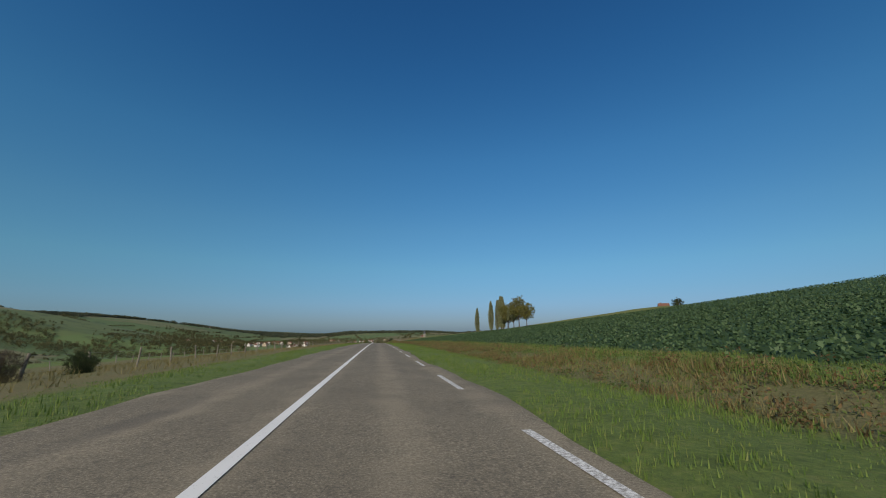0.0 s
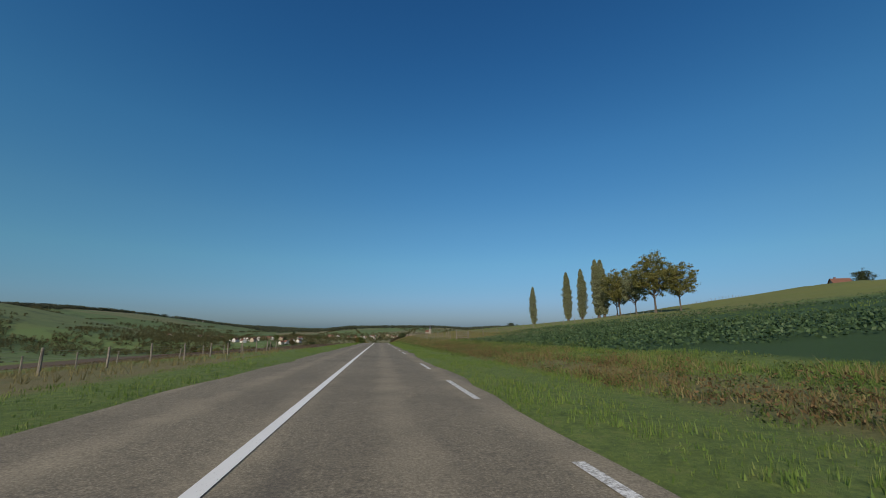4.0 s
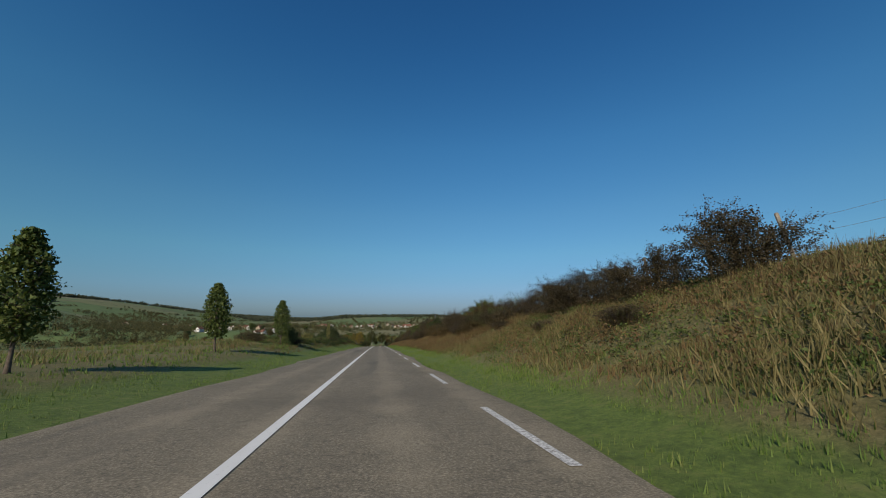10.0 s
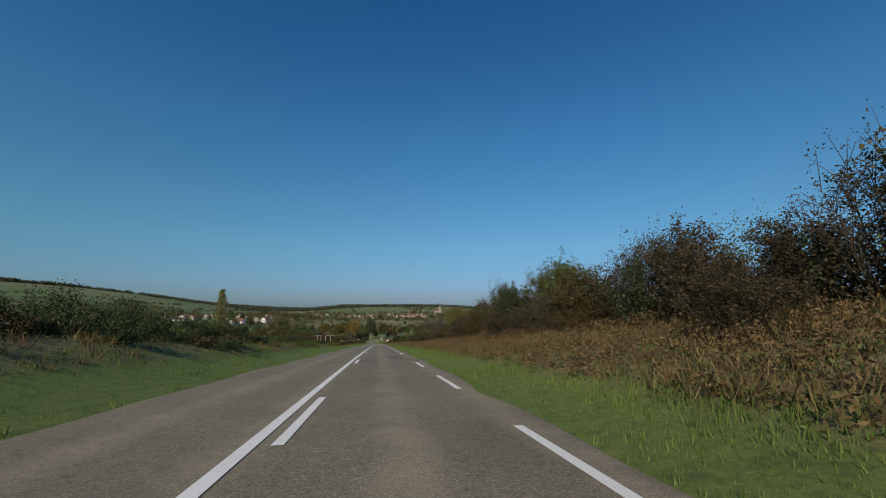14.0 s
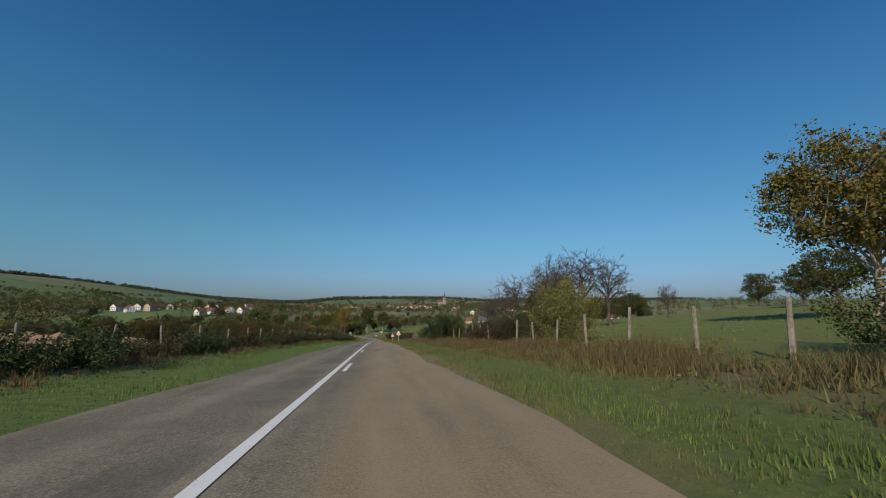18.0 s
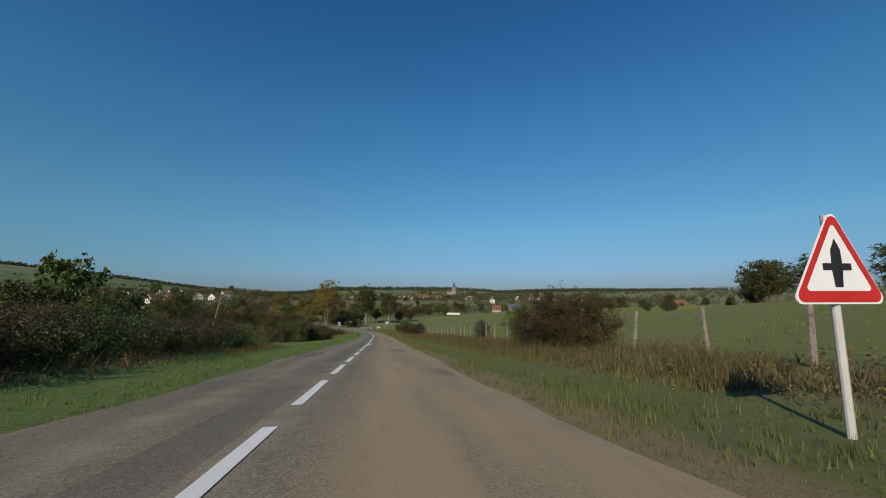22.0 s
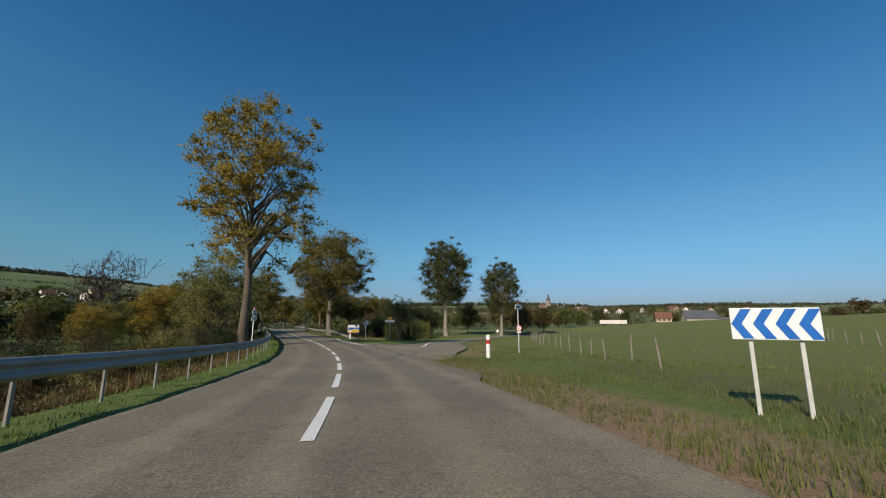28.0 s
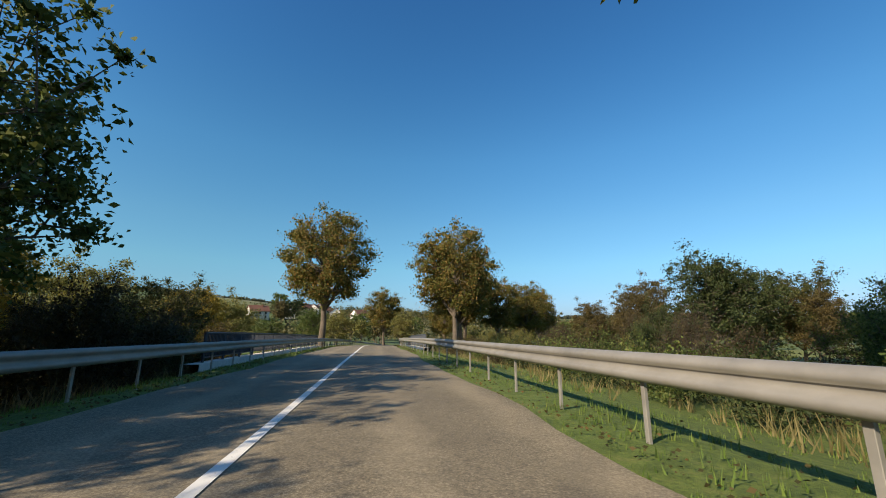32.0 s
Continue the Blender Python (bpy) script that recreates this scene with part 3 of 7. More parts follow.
LD = np.array([0, 2.7, 3.6, 4.6, 6.5, 9, 14, 30, 80, 200, 450])
LS = [(-120, [-.12, -.12, -.03, -.05, -.2, -.4, -.8, -2.2, -6, -14, -26]), (0, [-.12, -.12, -.03, -.05, -.2, -.4, -.8, -2.2, -6, -14, -26]),
      (150, [-.12, -.12, -.03, 0, -.1, -.3, -.6, -1.8, -5, -12, -24]), (262, [-.12, -.12, -.03, 0, -.1, -.2, -.3, -1.2, -4, -10, -22]),
      (305, [-.12, -.12, -.03, .05, .3, .4, .4, -.4, -3, -9, -20]), (335, [-.12, -.12, 0, .15, .8, 1.2, 1.2, .5, -2.5, -8, -18]),
      (390, [-.12, -.12, 0, .3, 1.2, 1.6, 1.4, .5, -2, -7, -15]), (440, [-.12, -.12, 0, .15, .7, .9, .6, -.3, -2.5, -7, -13]),
      (488, [-.12, -.12, -.05, -.03, 0, 0, 0, -.5, -2.5, -6, -10]), (560, [-.12, -.12, -.02, .05, .3, .4, .3, 0, -1, -3, -8]),
      (640, [-.12, -.12, -.02, 0, .2, .2, 0, -.5, -1.5, -3, -6]), (740, [-.12, -.12, -.03, -.1, -.5, -1, -1.1, -1.1, -1.4, -2, -3]),
      (830, [-.12, -.12, -.03, -.2, -.8, -1.3, -1.5, -1.4, -1.6, -2, 0]), (1060, [-.12, -.12, -.03, -.2, -.8, -1.5, -2, -2.5, -2.5, -2, 0])]


def _profile(stations, dk, s, d):
    ss = np.array([a for a, _ in stations], float)
    hh = np.array([b for _, b in stations], float)
    i = np.clip(np.searchsorted(ss, s) - 1, 0, len(ss) - 2)
    u = np.clip((s - ss[i]) / (ss[i + 1] - ss[i]), 0, 1)
    u = u * u * (3 - 2 * u)
    j = np.clip(np.searchsorted(dk, d) - 1, 0, len(dk) - 2)
    w = np.clip((d - dk[j]) / (dk[j + 1] - dk[j]), 0, 1)
    lo = hh[i, j] * (1 - w) + hh[i, j + 1] * w
    hi = hh[i + 1, j] * (1 - w) + hh[i + 1, j + 1] * w
    return lo * (1 - u) + hi * u


def ease(v, a, b):
    t = np.clip((v - a) / (b - a), 0, 1)
    return t * t * (3 - 2 * t)


def band(v, a, b, soft):
    return ease(v, a - soft, a + soft) * (1 - ease(v, b - soft, b + soft))


def ripple(x, y):
    return (np.sin(x * 0.9 + y * 0.31) * np.cos(y * 0.7 - x * 0.23) + np.sin(x * 2.3 - y * 1.1) * np.sin(y * 1.9 + x * 0.6) * 0.6)


def side_gap(x, y):
    """Distance from the middle of the side road."""
    best = np.full(np.shape(x), 1e9)
    for (ax, ay), (bx, by) in zip(SIDE[:-1], SIDE[1:]):
        u = np.clip(((x - ax) * (bx - ax) + (y - ay) * (by - ay)) / ((bx - ax) ** 2 + (by - ay) ** 2), 0, 1)
        best = np.minimum(best, np.hypot(x - ax - u * (bx - ax), y - ay - u * (by - ay)))
    return best


SIDE = [(-9.8, 781.5), (-6.5, 788.0), (-5.6, 794.5), (-6.0, 803.0), (-5.0, 815.0), (-1.5, 832.0), (5.0, 852.0), (16.0, 872.0), (40.0, 900.0)]


def far_height(x, y):
    z = -44 + 0 * x
    z = z + 112 * ease(-x, 400, 1150) * (1 - 0.75 * ease(y, 1500, 3000))
    z = z + 36 * ease(y, 1350, 2300) + 10 * ease(y, 2300, 4200)
    z = z + 36 * ease(x, 350, 900) * (1 - 0.5 * ease(y, 1300, 2200))
    z = z + 13 * ease(y, 1040, 1290) * band(x, -230, 420, 90) + 18 * ease(-x, 110, 240) * band(y, 990, 1340, 60)
    z = z + 5 * np.sin(x * 0.0037 + 1) * np.cos(y * 0.0029) * ease(np.hypot(x, y - 900), 500, 1500)
    return z


# asphalt apron between the two roads and the grass of the fork
APRON = [(-16.4, 803.4), (-14.6, 801.7), (-12.6, 800.0), (-10.6, 799.1), (-9.4, 799.6), (-8.6, 803.0), (-5.6, 803.0), (-5.6, 790.0), (-8.0, 783.0), (-12.0, 785.0), (-14.6, 794.0), (-18.0, 803.5)]


def in_apron(x, y):
    """True where (x, y) lies on the apron."""
    inside = np.zeros(np.shape(x), bool)
    for (ax, ay), (bx, by) in zip(APRON, APRON[1:] + APRON[:1]):
        if ay != by:
            inside ^= ((ay > y) != (by > y)) & (x < (bx - ax) * (y - ay) / (by - ay) + ax)
    return inside


def ground(x, y):
    x, y = np.asarray(x, float), np.asarray(y, float)
    s, d, zr = road_coords(x, y)
    near = zr + np.where(d >= 0, _profile(RS, RD, s, np.abs(d)), _profile(LS, LD, s, np.abs(d)))
    far = far_height(x, y)
    w = np.maximum(ease(np.abs(d), 160 + 130 * (d > 0) * (1 - ease(y, 330, 460)), 520), ease(y, 905, 1000))
    z = near * (1 - w) + far * w
    z = z + 2.5 * ease(x, 25, 135) * ease(y, 640, 740) * (1 - ease(y, 930, 1090)) * (1 - ease(x, 320, 520))
    amp = np.clip((np.abs(d) - 4.0) / 8, 0, 1) * 0.06 + np.clip((np.abs(d) - 40) / 200, 0, 1) * 0.4
    flat = ease(side_gap(x, y), 3.5, 7.0)
    z = z + ripple(x, y) * amp * flat
    zs = np.interp(y, [780, 800, 830, 900], [-40.72, -41.2, -42.2, -43.6])
    near_side = (1 - ease(side_gap(x, y), 2.9, 6.0)) * ease(d, 3.4, 5.0)
    z = z * (1 - near_side) + (zs - 0.08 + 0.035 * ease(y, 792, 800)) * near_side
    return z - 0.12 * in_apron(x, y)


def put(x, y, dz=0.0):
    return (x, y, float(ground(np.array([x]), np.array([y]))[0]) + dz)


def spread(a, b, first, grow):
    out, st = [a], first
    while abs(out[-1] - a) < abs(b - a):
        out.append(out[-1] + math.copysign(st, b - a))
        st *= grow
    return out


gx = np.array(sorted(set(np.round(spread(-66, -3600, 1.2, 1.13)[1:] + list(np.arange(-66, 16.01, 0.7)) + spread(16.7, 3600, 1.0, 1.12), 3))))
gy = np.array(sorted(set(np.round(spread(-90, -1500, 6, 1.3)[1:] + list(np.arange(-90, 905, 2.3)) + spread(906, 4700, 5, 1.12), 3))))
GX, GY = np.meshgrid(gx, gy)
GZ = ground(GX.ravel(), GY.ravel())
nx, ny = len(gx), len(gy)
ii = (np.arange(ny - 1)[:, None] * nx + np.arange(nx - 1)[None]).ravel()
gme = np_mesh("ground", np.stack([GX.ravel(), GY.ravel(), GZ], 1), np.stack([ii, ii + 1, ii + nx + 1, ii + nx], 1), GROUND, True)
gs, gd, _ = road_coords(GX.ravel(), GY.ravel())
field_x = GX.ravel()
KINDS = {
    "dry": np.clip(band(gs, 150, 190, 10) * band(gd, 10, 60, 2) * 0.75 + band(gs, -200, 190, 6) * band(gd, 6.2, 9.4, 0.9) * 0.75
                   + band(gs, 180, 262, 6) * band(gd, 7.5, 40, 1.5) * 0.7
                   + band(gs, 240, 310, 15) * band(gd, 5.3, 14, 0.8) * 0.85
                   + band(gs, 290, 505, 8) * band(gd, 4.9, 34, 0.8)
                   + band(gs, 470, 720, 10) * band(gd, 6.2, 9.4, 0.8) * 0.8
                   + band(gs, 266, 480, 8) * band(gd, -40, -5.2, 0.7) * 0.8
                   + band(gs, -200, 150, 10) * band(gd, -75, -5.6, 1.0) * 0.95
                   + band(gs, 500, 640, 8) * band(gd, -16, -6, 0.8) * 0.8, 0, 1),
    "soil": band(gs, 172, 262, 8) * band(gd, -70, -7.5, 0.8),
    "crop": (1 - 0.75 * ease(gs, 146, 172)) * (1 - ease(gs - (gd - 12) * 0.55, 174, 180)) * (gs > -300) * (gd > 0) * ease(gd, 11.8, 12.8) * (1 - ease(gd, 330, 380)) * (gs < 420),
    "pasture": np.clip(band(gs, 180, 480, 6) * ease(gd, 20, 45) + band(gs, 480, 905, 8) * ease(gd, 9.6, 12), 0, 1) * (1 - ease(np.abs(gd), 400, 600)),
    "gravel": np.clip(band(gs, 754, 786, 5) * band(gd, 2.9, 5.2, 0.8) + band(gs, 486, 500, 2.5) * band(gd, -12, -2.4, 0.8) + band(gs, 515, 770, 10) * band(gd, 3.0, 3.9, 0.35) * 0.8
                      + band(side_gap(field_x, GY.ravel()), 2.6, 4.4, 0.5) * band(GY.ravel(), 776, 800, 2) * (field_x > -7), 0, 1),
    "far": np.maximum(ease(np.abs(gd), 150, 300) * (1 - band(gs, -200, 178, 3) * band(gd, 0, 330, 10)), ease(GY.ravel(), 905, 980)),
}
for key, vals in KINDS.items():
    at = gme.attributes.new(key, "FLOAT", "POINT")
    at.data.foreach_set("value", np.asarray(vals, np.float32))
tagged(new("ground", gme), "rolling farmland with green verges, dry grass banks and fields", "ground", kind="structure")


# ------------------------------------------------------------------ road
def strip(name, s, d0, d1, up, mat, across=8, crown=0.0):
    """A ribbon along the road between two offsets."""
    t = np.linspace(0, 1, across + 1)
    rows = []
    for k in t:
        d = np.asarray(d0) * (1 - k) + np.asarray(d1) * k
        p = on_road(s, d, up)
        p[:, 2] -= crown * (np.abs(d) / 3.0) ** 2
        rows.append((p, d + 0 * s))
    v = np.stack([r[0] for r in rows], 1).reshape(-1, 3)
    m = across + 1
    i = (np.arange(len(s) - 1)[:, None] * m + np.arange(across)[None]).ravel()
    me = np_mesh(name, v, np.stack([i, i + 1, i + m + 1, i + m], 1), mat, True)
    a = me.attributes.new("across", "FLOAT", "POINT")
    a.data.foreach_set("value", np.stack([r[1] for r in rows], 1).ravel().astype(np.float32))
    return me


rng = np.random.default_rng(3)
rs = np.arange(-110, 1040, 1.5)
wob = lambda k: 0.09 * np.sin(rs * 0.37 + k) + 0.06 * np.sin(rs * 0.91 + 2 * k) + 0.05 * rng.normal(size=len(rs))
road = tagged(new("road", strip("road", rs, -2.85 + wob(1), 3.28 + wob(4) + 0.5 * ((rs > 772) & (rs < 792)), 0.0, ASPHALT, 10, 0.03)),
              "two-lane country road of worn grey chip-seal asphalt", "road", kind="structure")


def dash(name, s0, s1, d0, d1, label="", mat=None):
    s = np.linspace(s0, s1, max(2, int((s1 - s0) / 1.5) + 1))
    w = d1 - d0
    ob = new(name, strip(name, s, d0 + 0 * s, d0 + w + 0 * s, 0.008, mat or PAINT, 1, 0.03))
    ob.parent = road
    return tagged(ob, label)


dash("centre_line", -100, 169.2, -0.07, 0.07, "solid white centre line")
dash("centre_line", 170.6, 592, -0.07, 0.07, "solid white centre line")
for k in range(16):
    dash("centre_dash", 381 + 13.0 * k, 384.2 + 13.0 * k, 0.2, 0.32)
for k in range(36):
    dash("centre_dash", 596 + 4.33 * k, 599 + 4.33 * k, -0.08, 0.08)
dash("centre_line", 752.5, 762, -0.08, 0.08, "solid white centre line")
for k in range(11):
    dash("centre_dash", 767 + 4.33 * k, 770 + 4.33 * k, -0.07, 0.07)
dash("centre_line", 812, 1000, -0.06, 0.06, "solid white centre line")
for k in range(-12, 77):
    if (k * 7) % 11 != 4:
        dash("edge_dash", 6.5 * k + 1.5, 6.5 * k + 4.5, 2.78, 2.9, "", PAINT if k > 48 else PAINT_WORN)
# slanting return arrows where the solid line ends
for a in (598.9, 652.2, 705.5):
    s = np.array([a, a + 1.2, a + 3.0, a + 5.0])
    ob = new("return_arrow", strip("return_arrow", s, np.array([-0.32, -0.1, 0.12, 0.2]), np.array([0.02, 0.2, 0.34, 0.46]), 0.012, PAINT, 1, 0.03))
    ob.parent = road
    tagged(ob, "slanting white return arrow")

# the side road and its white edge
sp = np.array(SIDE)
su = np.concatenate([[0], np.cumsum(np.linalg.norm(np.diff(sp, axis=0), axis=1))])
sq = np.arange(0, su[-1], 1.5)
sx_, sy_ = glide(sq, su, sp[:, 0]), glide(sq, su, sp[:, 1])
tx, ty = np.gradient(sx_), np.gradient(sy_)
tl = np.hypot(tx, ty)
half = 2.1 + 3.2 * (1 - ease(sq, 0, 9))


def side_strip(name, a, b, up, mat):
    n = 7
    rows = []
    for k in np.linspace(0, 1, n):
        o = a * (1 - k) + b * k
        x, y = sx_ + ty / tl * o, sy_ - tx / tl * o
        zz = np.interp(y, [780, 800, 830, 900], [-40.72, -41.2, -42.2, -43.6])
        rows.append(np.stack([x, y, zz + up + 0 * x], 1))
    v = np.stack(rows, 1).reshape(-1, 3)
    i = (np.arange(len(sq) - 1)[:, None] * n + np.arange(n - 1)[None]).ravel()
    return np_mesh(name, v, np.stack([i, i + 1, i + n + 1, i + n], 1), mat, True)


side = tagged(new("side_road", side_strip("side_road", -half, half, 0.0, ASPHALT)), "narrow asphalt side road joining at a bend", "road", kind="structure")


qx, qy = np.meshgrid(np.arange(-18.2, -5.3, 0.3), np.arange(782.8, 803.7, 0.3))
qd, qr = road_coords(qx.ravel(), qy.ravel())[1:]
qz = np.maximum(ground(qx.ravel(), qy.ravel()) + 0.12 * in_apron(qx.ravel(), qy.ravel()), np.interp(qy.ravel(), [780, 800, 830, 900], [-40.72, -41.2, -42.2, -43.6]))
qz = np.maximum(qz, np.where(qd < 3.9, qr - 0.05, -99)) + 0.008
i = (np.arange(qx.shape[0] - 1)[:, None] * qx.shape[1] + np.arange(qx.shape[1] - 1)[None]).ravel()
i = i[in_apron(qx.ravel()[i] + 0.15, qy.ravel()[i] + 0.15) & (qd[i] > 2.9) & (side_gap(qx.ravel()[i], qy.ravel()[i]) > 1.9)]
apron = new("apron", np_mesh("apron", np.stack([qx.ravel(), qy.ravel(), qz], 1), np.stack([i, i + 1, i + qx.shape[1] + 1, i + qx.shape[1]], 1), ASPHALT, True))
apron.parent = side


# ------------------------------------------------------------------ plants
def tree_meshes(seed, height, trunk_r, clear, radius, limbs, leaf_n, leaf_size, leaf_mat, bark=None, shape="round", tight=0.16, sides=6, leafy=0.0, gaps=-9.0):
    """Trunk with limbs, and a crown of leaf clumps at the twig ends. Returns the two meshes."""
    r = np.random.default_rng(seed)
    segs, tips = [], []
    top = height * (0.93 if shape == "column" else 0.8)
    ts = np.linspace(0, 1, 9)
    wander = 0.012 if 4 < height < 12 else 0.004
    axis = np.stack([np.cumsum(r.normal(0, wander, 9)) * height, np.cumsum(r.normal(0, wander, 9)) * height, ts * top], 1)
    axis[0, :2] = 0
    rad = trunk_r * (1 - ts) ** 0.75 + 0.015
    rad[0] *= 1.35
    for k in range(8):
        segs.append((*axis[k], *axis[k + 1], rad[k], rad[k + 1]))
    cz, ch = (clear + height) / 2, (height - clear) / 2
    for k in range(limbs):
        u = (k + r.uniform(0, 1)) / limbs
        h0 = clear * 0.9 + (top - clear * 0.9) * u * 0.92
        base = np.array([np.interp(h0, axis[:, 2], axis[:, c]) for c in range(2)] + [h0])
        an = k * 2.4 + r.uniform(-0.5, 0.5)
        if shape == "column":
            end = base + np.array([math.cos(an), math.sin(an), 0]) * radius * r.uniform(0.5, 1.0) * math.sin(math.pi * min(1, 0.16 + 0.84 * u)) ** 0.7 + [0, 0, height * r.uniform(0.05, 0.12)]
        else:
            el = (-0.55 + 1.45 * u if gaps < -2 else -0.95 + 1.9 * u) + r.uniform(-0.2, 0.2)
            reach = r.uniform(0.72, 1.05)
            end = np.array([math.cos(an) * math.cos(el) * radius * reach, math.sin(an) * math.cos(el) * radius * reach, cz + math.sin(el) * ch * reach])
            end[2] = max(end[2], clear * 0.8)
            h0 = float(np.clip(end[2] - r.uniform(0.15, 0.55) * radius * math.cos(el) - 0.05 * height, clear * (0.85 + 0.3 * r.uniform(0, 1)), top * 0.93))
            base = np.array([np.interp(h0, axis[:, 2], axis[:, c]) for c in range(2)] + [h0])
        r0 = float(np.interp(h0, axis[:, 2], rad)) * (0.42 if leafy else 0.55)
        mid = base * 0.45 + end * 0.55 + r.normal(0, 0.05, 3) * radius + [0, 0, 0.06 * height * (shape != "column")]
        segs.append((*base, *mid, r0, r0 * 0.55))
        segs.append((*mid, *end, r0 * 0.55, 0.012))
        tips.append(end)
        for _ in range(5 if shape != "bare" else 7):
            f = r.uniform(0.25 if gaps < -2 else 0.5, 1.0)
            st = (base + (mid - base) * f * 2) if f < 0.5 else (mid + (end - mid) * (f - 0.5) * 2)
            dv = r.normal(0, 1, 3)
            dv /= np.linalg.norm(dv)
            e2 = st + (dv + [0, 0, 0.35]) * radius * r.uniform(0.15, 0.4) * (0.6 if shape == "column" else 1)
            segs.append((*st, *e2, r0 * 0.25 + 0.008, 0.009 if shape == "bare" else 0.008))
            tips.append(e2)
            if shape == "bare":
                for _ in range(3):
                    dv = r.normal(0, 1, 3)
                    e3 = e2 + dv / np.linalg.norm(dv) * radius * r.uniform(0.1, 0.22)
                    segs.append((*(st * 0.4 + e2 * 0.6), *e3, 0.015, 0.007))
                    tips.append(e3)
    for _ in range(int(leafy * 30)):
        h0, an = r.uniform(0.4 * clear, clear * 1.5), r.uniform(0, 6.3)
        q = float(np.interp(h0, axis[:, 2], rad)) + r.uniform(0.05, 0.25)
        tips.append(np.array([math.cos(an) * q, math.sin(an) * q, h0]))
    v, f = tubes(segs, sides)
    wood = np_mesh("trunk", v, f, bark or BARK, True)
    tips = np.array(tips)
    pick = r.integers(0, len(tips), leaf_n)
    size = r.uniform(0.5, 1.3, len(tips)) * radius * tight * (0.8 if shape == "column" else 1)
    size[len(size) - int(leafy * 30):] *= 0.3
    off = r.normal(0, 1, (leaf_n, 3))
    off /= np.linalg.norm(off, axis=1, keepdims=True)
    if shape == "column":
        u = r.uniform(0.0, 1.0, leaf_n) ** 0.85
        an = r.uniform(0, 2 * np.pi, leaf_n)
        hull = radius * np.sin(np.pi * (0.06 + 0.94 * u) ** 0.8) ** 0.65 * (0.84 + 0.10 * np.sin(5 * an + 9 * u) + 0.08 * np.sin(23 * u + 2 * an) + 0.06 * np.sin(61 * u + 3 * an)) * (0.9 + 0.24 * np.sin(37 * u + 4 * an + seed) * np.sin(13 * u - 3 * an))
        q = hull * r.uniform(0.3, 1.0, leaf_n) ** 0.5 + r.normal(0, 0.05 * radius, leaf_n)
        ax = np.stack([np.interp(u * height, axis[:, 2], axis[:, k]) for k in range(2)], 1)
        tips = np.stack([ax[:, 0] + np.cos(an) * q, ax[:, 1] + np.sin(an) * q, clear * 0.8 + u * (height - clear * 0.8)], 1)
        pick, size = np.arange(leaf_n), np.full(leaf_n, 0.12)
    c = tips[pick] + off * size[pick][:, None] * np.minimum(np.abs(r.normal(0, 0.7, (leaf_n, 1))), r.uniform(0.8, 1.2, (leaf_n, 1))) * [1.05, 1.05, 0.78]
    # holes of sky between the leafy boughs
    w = c * (5.2 / radius) + seed
    hole = np.sin(w[:, 0] + 1.7 * np.sin(w[:, 1])) + np.sin(w[:, 1] * 1.1 + 1.3 * np.sin(w[:, 2])) + np.sin(w[:, 2] * 1.2 + 1.5 * np.sin(w[:, 0])) + r.normal(0, 0.25, leaf_n)
    c = c[(hole > gaps) | (c[:, 2] < clear)]
    v, f = leaves(c, leaf_size, r)
    return wood, np_mesh("crown", v, f, leaf_mat)


def bush_meshes(seed, height, radius, leaf_n, leaf_size, leaf_mat, stems=14, spiky=0.0):
    """A shrub: many thin stems that fork into twigs, and leaves gathered along the twigs in uneven clumps."""
    r = np.random.default_rng(seed)
    segs = []
    for k in range(stems):
        an, q = r.uniform(0, 2 * math.pi), r.uniform(0.05, 1)
        b = np.array([math.cos(an), math.sin(an), 0]) * radius * 0.35 * q
        h = height * (1 - 0.5 * q * q) * r.uniform(0.7, 1.05)
        e = np.array([math.cos(an) * radius * q, math.sin(an) * radius * q, h])
        m = b * 0.45 + e * 0.55 + [0, 0, 0.1 * height] + r.normal(0, 0.05, 3) * radius
        segs += [(*b, *m, 0.013, 0.009), (*m, *e, 0.009, 0.003)]
        for _ in range(9):
            f = r.uniform(0.15, 1)
            st = b + (m - b) * f * 2 if f < 0.5 else m + (e - m) * (f - 0.5) * 2
            dv = r.normal(0, 1, 3)
            dv /= np.linalg.norm(dv)
            e2 = st + (dv + [0, 0, 0.15 + spiky]) * radius * r.uniform(0.12, 0.36)
            e2[2] = max(e2[2], 0.08)
            segs.append((*st, *e2, 0.008, 0.0035))
    v, f = tubes(segs, 3)
    wood = np_mesh("woody_base", v, f, TWIG, True)
    sg = np.array(segs)[:, :6]
    weight = r.uniform(0.15, 1.0, len(sg)) ** 1.5
    pick = r.choice(len(sg), leaf_n, p=weight / weight.sum())
    u = r.uniform(0.15, 1.08, (leaf_n, 1))
    c = sg[pick, :3] * (1 - u) + sg[pick, 3:] * u + r.normal(0, radius * 0.045, (leaf_n, 3))
    c[: leaf_n // 4, 2] *= r.uniform(0.02, 0.75, leaf_n // 4)
    c[:, 2] = np.abs(c[:, 2]) + 0.03
    v, f = leaves(c, leaf_size * np.where(r.uniform(0, 1, (leaf_n, 1)) < 0.8, 1.0, 1.35), r)
    return wood, np_mesh("foliage", v, f, leaf_mat)


PROTO = {}


